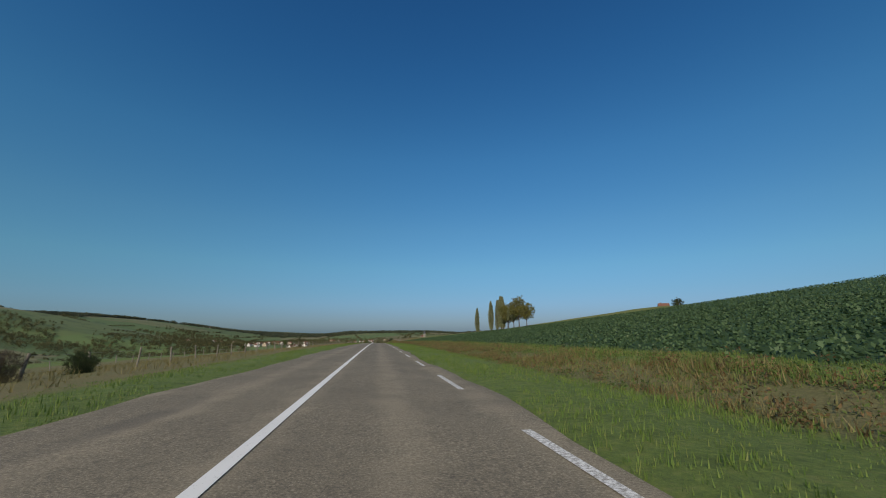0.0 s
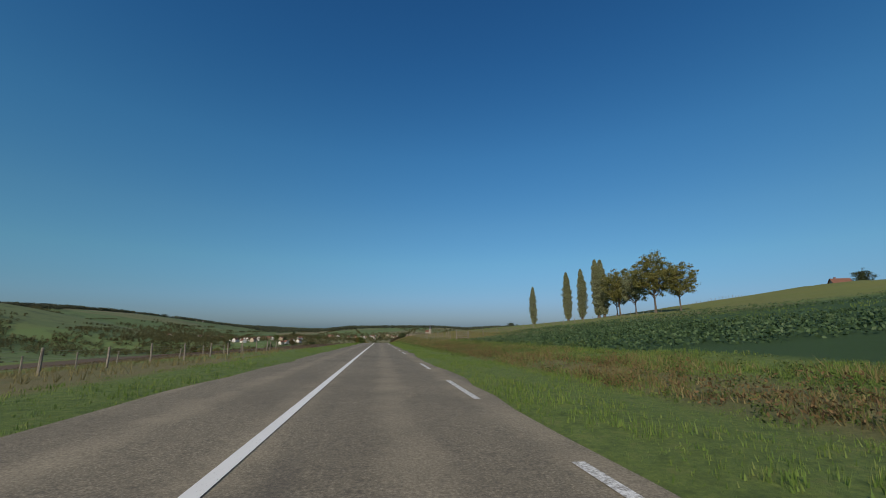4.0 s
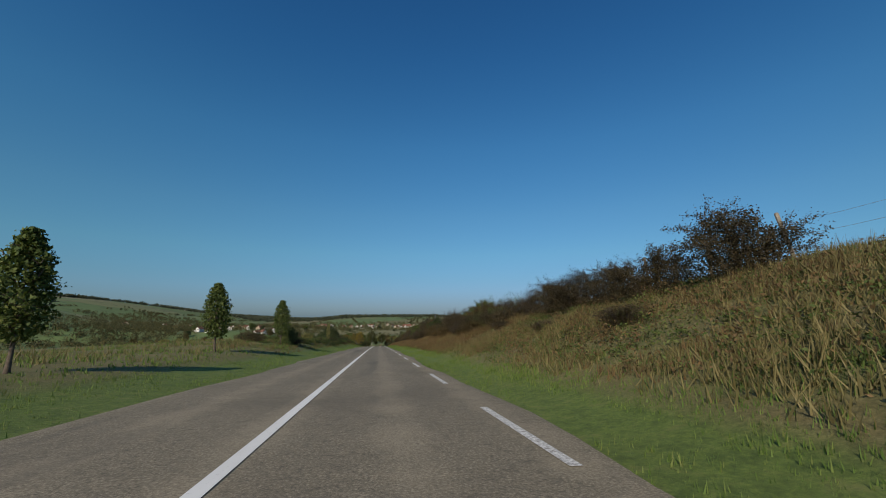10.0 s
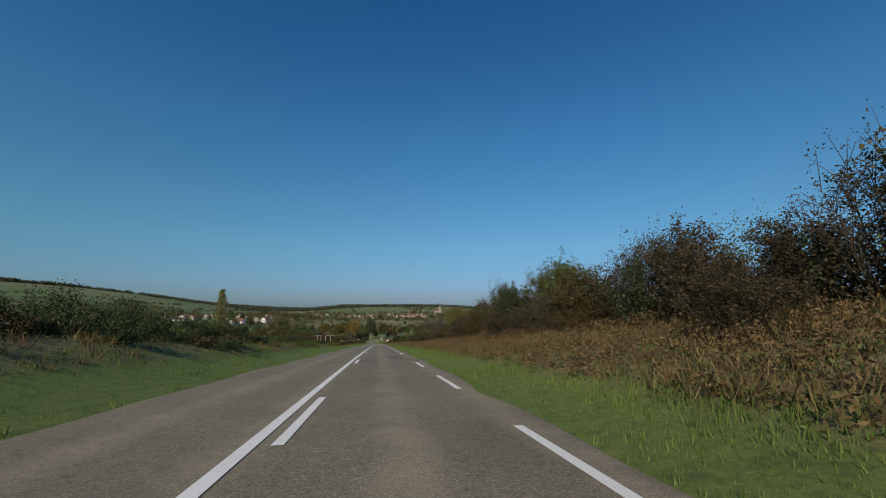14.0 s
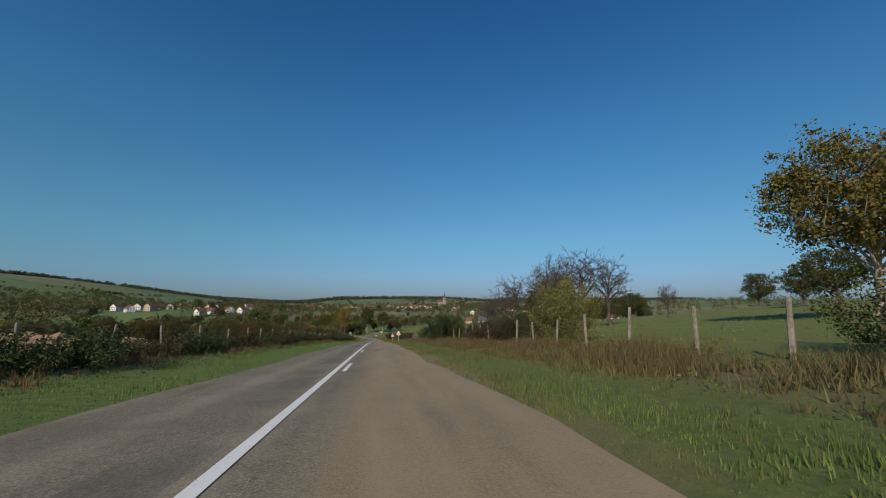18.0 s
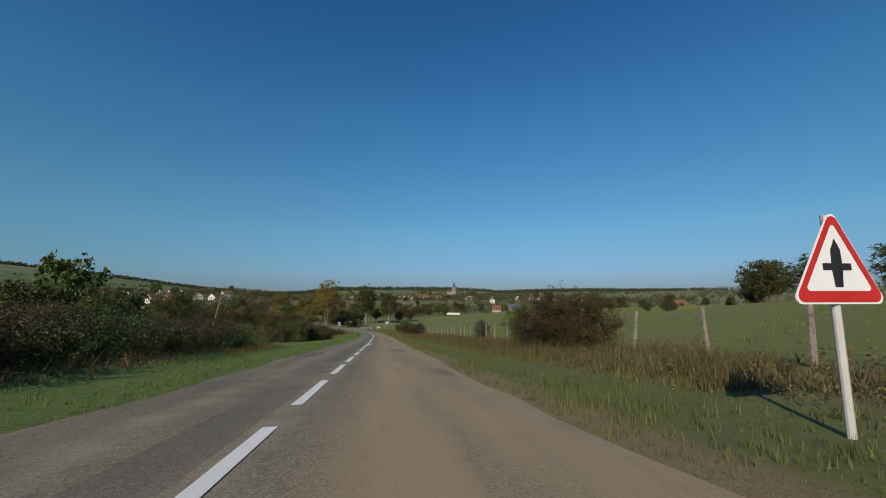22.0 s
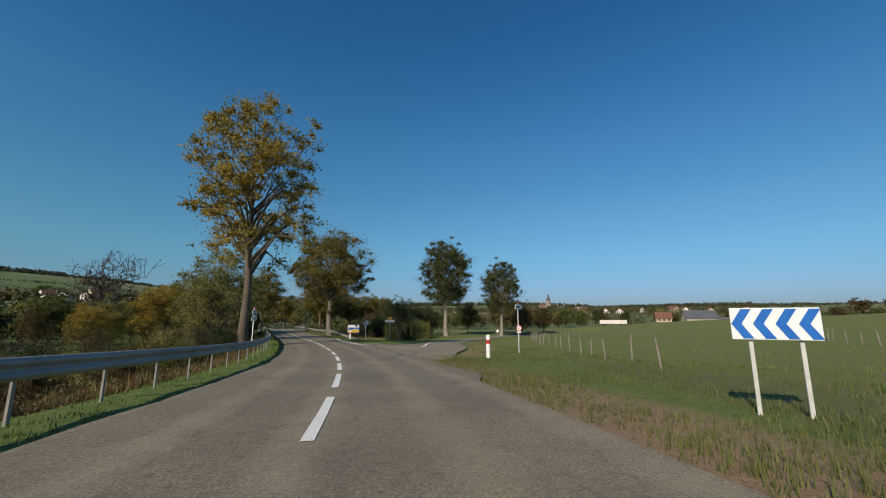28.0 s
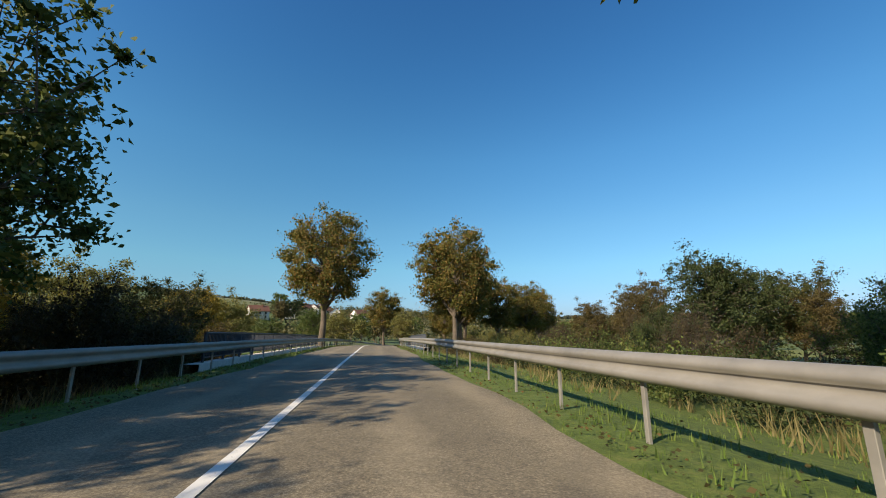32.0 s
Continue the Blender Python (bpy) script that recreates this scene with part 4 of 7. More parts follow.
def plant(kind, make, name, x, y, label, category, scale=1.0, group="", tall=1.0, sink=0.05):
    """One plant at (x, y); repeats of a kind share their meshes."""
    if kind not in PROTO:
        PROTO[kind] = make()
    wood, crown = PROTO[kind]
    turn = (x * 12.9898 + y * 78.233) % 360
    ob = thing(name, put(x, y, -sink), label, category, group, rz=turn)
    ob.scale = (scale, scale, scale * tall)
    part_mesh(wood.name.split(".")[0], wood, ob)
    part_mesh(crown.name.split(".")[0], crown, ob)
    return ob


K_POPLAR = lambda sd: (lambda: tree_meshes(sd, 21.5, 0.42, 1.4, 2.5, 110, 30000, 0.16, LEAF_SPIRE, shape="column", tight=0.24))
for k, (x, y, sc) in enumerate([(82.3, 320, 0.96), (83.2, 282.3, 1.0), (85.1, 273.7, 1.0), (82.7, 256.8, 1.04), (82.9, 253.2, 1.0)]):
    plant("poplar%d" % (k % 3), K_POPLAR(20 + k), "poplar", x, y, "tall columnar poplar with olive autumn leaves on a grassy slope", "tree", sc, "poplars on the slope")
K_SLOPE = lambda sd, mt: (lambda: tree_meshes(sd, 16, 0.27, 3.0, 5.4, 46, 15000, 0.24, mt, tight=0.19))
for k, (x, y, sc) in enumerate([(82.7, 243, 1.0), (84.5, 237, 0.85), (84.4, 227.5, 1.12), (86, 219, 0.85), (85, 248.5, 0.8)]):
    plant("slope%d" % (k % 3), K_SLOPE(40 + k, (LEAF_POPLAR, LEAF_SPIRE, LEAF_POPLAR)[k % 3]), "field_tree", x, y,
          "round broadleaf tree thinning in autumn on a grassy slope", "tree", sc, "trees on the slope")
K_ROUND = lambda sd, mt: (lambda: tree_meshes(sd, 5, 0.14, 0.7, 2.3, 26, 6500, 0.12, mt, tight=0.22))
for k, (x, y, sc) in enumerate([(86, 368.5, 1.1), (88, 362, .7), (78, 422, 1.0), (74, 430, 0.7), (229, 271, 1.75)]):
    plant("round%d" % (k % 2), K_ROUND(50 + k, LEAF_DARK), "small_tree", x, y, "low rounded dark green tree in open pasture", "tree", sc)

# young trees along the verge
K_YOUNG = lambda sd, mt: (lambda: tree_meshes(sd, 3.6, 0.04, 1.0, 0.78, 36, 5200, 0.075, mt, shape="column"))
for k, (x, y, sc) in enumerate([(-7.2, 277.6, 0.9), (-7.0, 289.6, 0.95), (-7.2, 301.8, 0.98), (-7.3, 314.2, 1.04), (-6.9, 327.2, 1.05)]):
    plant("young%d" % min(k, 2), K_YOUNG(60 + k, (LEAF_OAK, LEAF_GREEN, LEAF_GREEN)[min(k, 2)]), "young_tree", x, y,
          "young planted tree turning rusty on the grass verge" if k == 0 else "young planted green tree on the grass verge", "tree", sc, "young trees along the verge")

K_BUSH = {
    "hedge_brown": lambda: bush_meshes(71, 2.6, 1.7, 22750, 0.037, LEAF_BROWN, 34, 0.4),
    "hedge_brown2": lambda: bush_meshes(72, 2.6, 1.7, 21000, 0.037, LEAF_RUST, 32, 0.5),
    "hedge_green": lambda: bush_meshes(73, 2.6, 1.7, 24500, 0.039, LEAF_GREEN, 34, 0.3),
    "hedge_dark": lambda: bush_meshes(74, 2.6, 1.7, 26250, 0.039, LEAF_DARK, 36, 0.3),
    "hedge_bare": lambda: bush_meshes(75, 2.8, 1.5, 15000, 0.030, LEAF_BROWN, 52, 0.7),
    "hedge_yellow": lambda: bush_meshes(76, 2.6, 1.7, 22750, 0.037, LEAF_POPLAR, 32, 0.5),
}
BUSH_LABEL = {"hedge_brown": "dense brown autumn hedge shrub", "hedge_brown2": "rust-tinted hedge shrub in autumn leaf", "hedge_green": "leafy green hedge shrub",
              "hedge_dark": "dense dark green thorn shrub", "hedge_bare": "sparse twiggy shrub with few leaves", "hedge_yellow": "yellowing willow shrub"}


def bush(kind, x, y, sc=1.0, tall=1.0, where="on the roadside bank", group=""):
    return plant(kind, K_BUSH[kind], "shrub", x, y, BUSH_LABEL[kind] + " " + where, "shrub", sc, group, tall, 0.08)


BRUSH = {}


def brush(kind, x, y, sc=1.0, tall=1.0, name="brush", n=900):
    """A shrub that merges into a continuous growth: its leaves join one mass."""
    n = int(n * 1.8)
    r = np.random.default_rng(int(abs(x * 31 + y * 17) * 10))
    m = 36
    an, q = r.uniform(0, 2 * np.pi, m), r.uniform(0.1, 1, m)
    e = np.stack([np.cos(an) * q * 1.7, np.sin(an) * q * 1.7, 2.6 * (1 - 0.45 * q * q) * r.uniform(0.7, 1.05, m)], 1) * [sc, sc, sc * tall]
    k = r.integers(0, m, n)
    u = r.uniform(0.12, 1.03, (n, 1))
    c = e[k] * u ** [0.6, 0.6, 1.0] + r.normal(0, 0.10 * sc, (n, 3))
    c[:, 2] = np.abs(c[:, 2])
    BRUSH.setdefault((name, kind), []).append(c + put(x, y, -0.03))


rb = random.Random(11)
bush("hedge_dark", 11.0, 280.6, 0.95, 0.95)
bush("hedge_dark", 10.6, 282.6, 1.0, 0.9)
bush("hedge_brown", 9.8, 285.2, 0.9, 0.7)
bush("hedge_brown", 9.4, 288.2, 0.6, 0.6)
HEDGE = "hedge on the bank"
y = 299.0
while y < 478:
    gap = 338 < y < 343
    lowp = 0.3 if y < 312 else (0.5 if y < 321 else (0.62 if y > 455 else (0.98 if 346 < y < 440 else 0.74)))
    if not gap:
        kind = rb.choice(["hedge_brown", "hedge_brown", "hedge_brown2", "hedge_green", "hedge_dark", "hedge_bare"]) if y > 312 else rb.choice(["hedge_bare", "hedge_brown"])
        bush(kind, 9.6 + rb.uniform(-0.7, 0.7), y, rb.uniform(0.9, 1.2) * (1 if y > 312 else 0.8), lowp * rb.uniform(0.8, 1.15) * (1 if y > 312 else 2.4), group=HEDGE)
        if rb.random() < 0.6:
            bush(rb.choice(["hedge_brown", "hedge_brown2", "hedge_bare"]), 7.9 + rb.uniform(-0.4, 0.4), y + 1.0, rb.uniform(0.55, 0.8), lowp * rb.uniform(0.7, 1.0), group=HEDGE)
        if y > 312:
            brush(rb.choice(["dark", "brown", "brown"]), 9.3 + rb.uniform(-0.8, 0.8), y + 1.2, rb.uniform(0.8, 1.05), lowp * rb.uniform(0.75, 1.05), "hedge_growth", 1500)
        if rb.random() < 0.5 and y > 312:
            brush(rb.choice(["green", "brown"]), 12.6 + rb.uniform(-0.7, 0.7), y + 0.6, rb.uniform(1.0, 1.3), lowp * rb.uniform(0.9, 1.25), "hedge_growth", 1600)
    y += rb.uniform(1.9, 2.7)
bush("hedge_brown2", 10.6, 406.6, 1.1, 1.4)
bush("hedge_green", 10.5, 324.5, 1.0, 0.9)
bush("hedge_brown", 11.0, 320.0, 0.9, 0.8)
for x, y, k, sc, tl in [(10.5, 482, "hedge_green", 1.0, 0.9), (11.5, 487, "hedge_dark", 1.1, 1.0), (10.6, 491.0, "hedge_dark", 1.05, 1.0), (12.5, 494, "hedge_brown", 1.0, 0.8), (15, 497, "hedge_green", 1.1, 1.05),
                        (10.2, 496, "hedge_brown", 0.9, 0.75), (11.6, 499, "hedge_brown", 1.0, 0.7), (10.8, 502, "hedge_dark", 0.9, 0.75), (12, 506, "hedge_dark", 1.0, 0.8),
                        (8.2, 513.2, "hedge_green", 0.85, 1.0), (10.9, 531.5, "hedge_yellow", 1.1, 1.25), (12.5, 537, "hedge_brown", 1.0, 1.0), (9.4, 536.5, "hedge_brown", 0.8, 0.8), (9.6, 541, "hedge_brown", 0.8, 0.75), (10.4, 545.5, "hedge_dark", 0.85, 0.75), (9.2, 543.5, "hedge_brown", 0.6, 0.7),
                        (11.4, 549, "hedge_brown", 0.95, 0.75), (10.0, 547.8, "hedge_bare", 0.7, 0.8), (8.3, 555.5, "hedge_dark", 1.1, 1.0), (9.8, 557.0, "hedge_green", 1.15, 0.92), (9.0, 559.5, "hedge_dark", 1.0, 0.9), (10.5, 561, "hedge_brown", 1.0, 0.9),
                        (8.8, 564.5, "hedge_dark", 1.0, 0.9), (10.2, 568, "hedge_brown", 1.0, 0.9), (11, 573, "hedge_brown", 1.1, 0.9), (9.2, 581, "hedge_green", 0.9, 0.9),
                        (10.5, 588, "hedge_brown", 0.9, 0.8), (9.4, 609, "hedge_brown", 0.95, 0.8), (9.0, 612.5, "hedge_green", 0.9, 0.85), (10.2, 615, "hedge_brown", 0.9, 0.75),
                        (8.4, 636.5, "hedge_brown", 1.1, 0.92), (9.2, 634.8, "hedge_brown2", 1.0, 0.85), (8.2, 638.6, "hedge_green", 0.9, 0.9), (9.4, 639, "hedge_green", 0.8, 0.8), (9.6, 652.3, "hedge_bare", 0.6, 1.0), (8.2, 693, "hedge_brown", 0.9, 1.0),
                        (7.6, 704, "hedge_brown", 0.9, 0.7), (7.4, 708, "hedge_dark", 0.8, 0.6), (7.2, 722, "hedge_brown", 0.8, 0.6)]:
    bush(k, x, y, sc, tl, "on the grassy field edge")
for k in range(16):
    yy = 737 + 1.75 * k
    bush(rb.choice(["hedge_brown", "hedge_brown2", "hedge_bare", "hedge_green"]), 8.6 + (k % 3) * 1.2 + 0.02 * k, yy, rb.uniform(0.9, 1.2), rb.uniform(0.8, 1.15), "beside the bend")

for k in range(30):
    brush(rb.choice(["dark", "brown", "brown", "green"]), 9.0 + (k % 3) * 1.6 + rb.uniform(-0.4, 0.4), 742 + 0.85 * k, rb.uniform(0.9, 1.15), rb.uniform(0.75, 1.0), "hedge_growth", 2400)
bush("hedge_bare", 7.3, 769.1, 0.75, 1.0, "beside the bend")
bush("hedge_brown", 7.9, 766.5, 0.6, 0.7, "beside the bend")

for k in range(26):
    brush(rb.choice(["dark", "brown", "green"]), 9.6 + rb.uniform(0, 2.6), 490 + 1.15 * k, rb.uniform(0.85, 1.05), rb.uniform(0.65, 0.9), "hedge_growth", 1500)
for k in range(24):
    brush(rb.choice(["dark", "brown", "dark"]), 10.6 + rb.uniform(0, 5.5), 540.5 + 0.72 * k, rb.uniform(0.85, 1.1), rb.uniform(0.6, 0.85), "orchard_growth", 1500)

# left bank
for x, y, k, sc, tl in [(-6.6, 329.3, "hedge_green", 0.5, 1.2), (-7.4, 331, "hedge_brown", 0.6, 0.7), (-6.6, 337.6, "hedge_yellow", 0.45, 1.1), (-8.5, 343, "hedge_brown", 0.6, 0.7),
                        (-7, 351, "hedge_brown", 0.4, 0.8), (-7.0, 361.5, "hedge_brown", 0.5, 0.8), (-8.4, 366, "hedge_dark", 0.7, 0.7), (-8.0, 372, "hedge_dark", 0.7, 0.65),
                        (-8.8, 383, "hedge_dark", 1.1, 0.95), (-9.8, 385.5, "hedge_dark", 1.2, 0.95), (-8.6, 397.5, "hedge_green", 0.7, 0.75), (-8.8, 403, "hedge_brown", 0.6, 0.6),
                        (-9.4, 410, "hedge_brown", 0.6, 0.55), (-8.6, 417, "hedge_brown", 0.5, 0.5), (-9, 436, "hedge_brown", 0.6, 0.5), (-8.4, 446, "hedge_brown", 0.55, 0.5),
                        (-9.6, 455, "hedge_brown2", 0.7, 0.5), (-8.4, 474, "hedge_brown", 0.6, 0.5), (-8.6, 481, "hedge_brown2", 0.7, 0.55), (-7.4, 502.5, "hedge_dark", 0.6, 0.6),
                        (-7.2, 505.5, "hedge_dark", 0.6, 0.5), (-7.0, 508.5, "hedge_dark", 0.6, 0.5)]:
    bush(k, x, y, sc, tl, "on the grassy bank")
plant("sapling", lambda: tree_meshes(66, 3.0, 0.03, 0.6, 0.42, 30, 1500, 0.06, LEAF_POPLAR, shape="column"), "young_tree", -7.0, 361.0, "thin yellowing sapling on the bank", "tree", 1.0)
bush("hedge_dark", -13.2, 23.0, 0.55, 0.8, "against a fence post")
bush("hedge_bare", -14.0, 19.5, 0.7, 0.7, "by the pasture fence")
plant("sapling", None, "young_tree", -8.0, 428.5, "thin yellowing sapling on the bank", "tree", 1.05)
for k in range(180):
    yy = 326 + k * 0.86
    brush(rb.choice(["dark", "brown", "green", "dark"]), -5.2 - rb.uniform(0, 6.5), yy, rb.uniform(0.5, 0.8), rb.uniform(0.28, 0.45), "bank_brush", 1000)
for k in range(46):
    brush(rb.choice(["dark", "brown", "dark"]), -7.9 - rb.uniform(0, 1.6), 364 + k * 1.5, rb.uniform(0.75, 1.0), rb.uniform(0.5, 0.75), "bank_brush", 1300)
y = 511.0
while y < 648:
    brush(rb.choice(["dark", "brown", "dark"]), -7.2 + rb.uniform(-0.7, 0.5), y, rb.uniform(0.6, 0.8) * (1.3 if y > 585 else 1), rb.uniform(0.45, 0.65) * (1.3 if y > 585 else 1), "bramble_hedge", 1700)
    y += rb.uniform(1.4, 2.2)
for k in range(92):
    yy = 622 + k * 1.28
    if 655 < yy < 684:
        continue
    front = float(np.interp(yy, [622, 656, 684, 710, 740], [-8.2, -9.6, -8.6, -11.0, -13.2]))
    bush(rb.choice(["hedge_dark", "hedge_brown", "hedge_brown", "hedge_green", "hedge_bare", "hedge_brown2"]), front - (k % 3) * 2.1 - rb.uniform(0, 0.8), yy, rb.uniform(0.85, 1.15) + 0.15 * (k % 3),
         rb.uniform(0.8, 1.1) * (0.68 if yy < 656 else 1), "in the roadside thicket", "roadside thicket")
for k in range(30):
    yy = 640 + k * 3.1
    if 648 < yy < 662 and k % 2:
        continue
    brush(rb.choice(["dark", "brown", "yellow", "green"]), -15.0 - rb.uniform(0, 5.5) - max(0, yy - 700) * 0.05, yy, rb.uniform(0.9, 1.35), rb.uniform(0.8, 1.2), "thicket_growth", 1800)

# trees round the bend and the bridge
plant("big_yellow", lambda: tree_meshes(81, 20.8, 0.36, 6.2, 5.2, 60, 52000, 0.125, LEAF_YELLOW, BARK, tight=0.18, sides=9, gaps=-0.5), "lime_tree", -20.9, 793.2,
      "tall lime tree with thinning yellow leaves behind the guardrail", "tree")
plant("oak", lambda: tree_meshes(82, 17.2, 0.48, 5.9, 6.3, 96, 92000, 0.15, LEAF_OAK, BARK_MID, tight=0.19, sides=10, leafy=0.7, gaps=-0.85), "lime_tree", -26.6, 831.0,
      "broad old lime tree with rusty green leaves and leafy trunk", "tree")
plant("lime_green", lambda: tree_meshes(83, 21.5, 0.5, 6.0, 5.6, 70, 48000, 0.18, LEAF_LIME, BARK_PALE, tight=0.22, sides=8, gaps=-1.7), "lime_tree", -7.2, 852.2,
      "round dark green lime tree beside the side road", "tree")
plant("lime_green", None, "lime_tree", 5.6, 857, "round dark green lime tree beside the side road", "tree", 0.8)
plant("lime_rust", lambda: tree_meshes(84, 16, 0.4, 4.5, 5.0, 60, 38000, 0.18, LEAF_OAK, BARK, tight=0.23, sides=8, gaps=-1.6), "lime_tree", -58.5, 869.0,
      "round rusty lime tree past the bridge", "tree", 0.98)
for x, y, sc in [(-44.6, 876.0, 0.95), (-46.5, 886.0, 0.9), (-48.5, 897, 0.9), (-44, 905, 0.85), (-40, 915, 0.85), (-38, 926, 0.85), (-68, 905, 0.7), (-58, 915, 0.7)]:
    plant("lime_rust", None, "lime_tree", x, y, "round rusty lime tree past the bridge", "tree", sc, "trees past the bridge")
plant("vase_tree", lambda: tree_meshes(97, 11.5, 0.15, 0.9, 4.2, 50, 19000, 0.105, LEAF_POPLAR, TWIG, tight=0.2), "broadleaf_tree", -30.0, 804.5, "many-stemmed tree with thinning yellow leaves behind the guardrail", "tree", 1.0)
plant("vase_tree", None, "broadleaf_tree", -36.5, 811.0, "many-stemmed tree with thinning yellow leaves behind the guardrail", "tree", 0.75)
K_WOOD = lambda sd, mt: (lambda: tree_meshes(sd, 10, 0.16, 0.8, 3.8, 54, 26000, 0.115, mt, tight=0.2))
for x, y, kd, sc in [(-38.4, 821.5, 0, 0.72), (-41.5, 829.5, 1, 0.78), (-40.5, 826.5, 1, 0.74), (-45.5, 832.5, 1, 1.2), (-50.5, 833.5, 0, 1.15), (-39, 799, 2, 0.5), (-44, 806, 0, 0.6),
                     (-46, 816, 2, 0.9), (-54, 838, 2, 0.75), (-58, 845, 0, 0.7), (-62, 855, 2, 0.7), (-66, 862, 0, 0.7), (-58, 800, 0, 0.6), (-63, 790, 1, 0.65), (-55, 810, 1, 0.7), (-66, 806, 0, 0.7), (-60, 820, 2, 0.65), (-70, 780, 0, 0.6), (-75, 795, 1, 0.75), (-52, 822, 0, 0.6), (-62, 772, 0, 0.5), (-80, 786, 2, 0.7), (-72, 815, 1, 0.8)]:
    plant("stream_tree%d" % kd, K_WOOD(90 + kd, (LEAF_POPLAR, LEAF_GREEN, LEAF_YELLOW)[kd]), "broadleaf_tree", x, y, "bushy broadleaf tree turning yellow green behind the guardrail", "tree", sc)
for k in range(26):
    plant("wood%d" % (k % 3), K_WOOD(190 + k, (LEAF_THICKET, LEAF_LIME, LEAF_RUST)[k % 3]), "broadleaf_tree", -19 - rb.uniform(0, 42), 689 + rb.uniform(0, 56), "bushy broadleaf tree turning olive brown in the thicket", "tree", rb.uniform(0.38, 0.62), "thicket trees")
for x, y, kd, sc in [(-21, 668, 1, 0.62), (-29, 690, 1, 0.72), (-34, 693, 0, 0.8), (-24, 691, 0, 0.6), (-40, 688, 1, 0.85), (-17.5, 706, 0, 0.6), (-22, 716, 2, 0.66), (-20, 726, 0, 0.62), (-27, 707, 1, 0.75),
                     (-25, 735, 1, 0.6), (-19, 700, 1, 0.5), (-46, 672, 0, 0.9), (-52, 660, 1, 0.9), (-38, 664, 0, 0.7), (-31, 655, 1, 0.6), (-44, 648, 0, 0.75), (-58, 642, 1, 0.85), (-36, 640, 2, 0.6)]:
    plant("wood%d" % kd, None, "broadleaf_tree", x, y, "bushy broadleaf tree turning olive brown in the thicket", "tree", sc, "thicket trees")
for x, y, kd, sc in [(-21.5, 862, 3, 0.82), (-18.5, 865, 3, 0.74), (-14.0, 866, 0, 0.55), (-14.5, 853.5, 3, 0.62), (-11.0, 857, 3, 0.6), (-25.5, 867, 0, 0.6), (-29, 872, 0, 0.55)]:
    plant("wood%d" % kd, K_WOOD(90 + kd, LEAF_DARK), "broadleaf_tree", x, y, "rounded dark scrub tree below the embankment", "tree", sc)
for k in range(30):
    plant("wood%d" % (k % 2), None, "broadleaf_tree", -52 - rb.uniform(0, 66), 762 + rb.uniform(0, 92), "bushy broadleaf tree turning olive brown in the valley", "tree", rb.uniform(0.5, 0.8), "valley trees")
for k in range(58):
    xx, yy = -20 - rb.uniform(0, 95), 640 + rb.uniform(0, 150)
    if xx < -20 - max(0, yy - 690) * 0.25:
        plant("wood%d" % (k % 3), None, "broadleaf_tree", xx, yy, "bushy broadleaf tree turning olive brown in the thicket", "tree", rb.uniform(0.45, 0.65) + (0.3 if xx < -34 else 0), "thicket trees")
for k in range(34):
    yy = 742 + 2.9 * k
    p = on_road(yy, -(13 + rb.uniform(0, 9)))
    brush(rb.choice(["yellow", "brown", "brown"]), float(p[0]), float(p[1]), rb.uniform(0.9, 1.5), rb.uniform(0.8, 1.2) * (0.75 if yy < 800 else 1), "stream_scrub", 2200)
for k in range(60):
    p = on_road(760 + 1.75 * k, -(7.2 + (k % 3) * 2.0 + rb.uniform(0, 1)))
    big = 1.25 if k > 30 else 0.9
    bush(rb.choice(["hedge_brown", "hedge_dark", "hedge_bare", "hedge_brown2", "hedge_yellow"]), float(p[0]), float(p[1]), rb.uniform(0.8, 1.1) * big, rb.uniform(0.8, 1.15) * (0.7 if k < 14 else 1), "behind the guardrail", "scrub behind the guardrail")
for k in range(30):
    p = on_road(838 + 3.0 * k, 14 + rb.uniform(0, 12))
    bush(rb.choice(["hedge_yellow", "hedge_brown", "hedge_bare", "hedge_green", "hedge_dark"]), float(p[0]), float(p[1]), rb.uniform(0.9, 1.25), rb.uniform(0.9, 1.3), "below the embankment", "scrub below the embankment")
    for q in range(3):
        p = on_road(836 + 3.0 * k + q, 8.5 + 2.2 * q + rb.uniform(0, 1.2))
        brush(rb.choice(["brown", "dark", "brown", "green"]), float(p[0]), float(p[1]), rb.uniform(0.9, 1.3), rb.uniform(0.45, 0.75), "stream_scrub", 1500)
# saplings and reeds past the bridge
for x, y, kd, sc in [(-66, 884, 0, 0.6), (-72, 876, 1, 0.55), (-79, 871, 0, 0.6), (-86, 873, 1, 0.7), (-94, 868, 0, 0.8), (-60, 896, 0, 0.6), (-76, 892, 1, 0.85), (-90, 890, 0, 0.9), (-104, 880, 1, 0.9)]:
    plant("stream_tree%d" % kd, None, "broadleaf_tree", x, y, "bushy broadleaf tree turning yellow green past the bridge", "tree", sc)
for k in range(22):
    brush(rb.choice(["yellow", "brown", "yellow"]), -62 - 2.0 * k + rb.uniform(-1, 1), 872 - 0.7 * k + rb.uniform(-3, 3), rb.uniform(0.9, 1.3), rb.uniform(0.8, 1.1), "stream_scrub", 1200)
# the little copse in the fork of the roads
for x, y, k, sc, tl in [(-13.5, 818, "hedge_green", 1.0, 1.1), (-11.8, 822, "hedge_dark", 1.2, 1.15), (-12.5, 828, "hedge_brown", 1.2, 1.2), (-15, 833, "hedge_brown2", 1.2, 1.1), (-12, 836, "hedge_green", 1.2, 1.1),
                        (-17, 840, "hedge_brown", 1.3, 1.1), (-13, 846, "hedge_yellow", 1.3, 1.1), (-19, 848, "hedge_dark", 1.3, 1.1)]:
    bush(k, x, y, sc, tl, "in the fork of the roads")
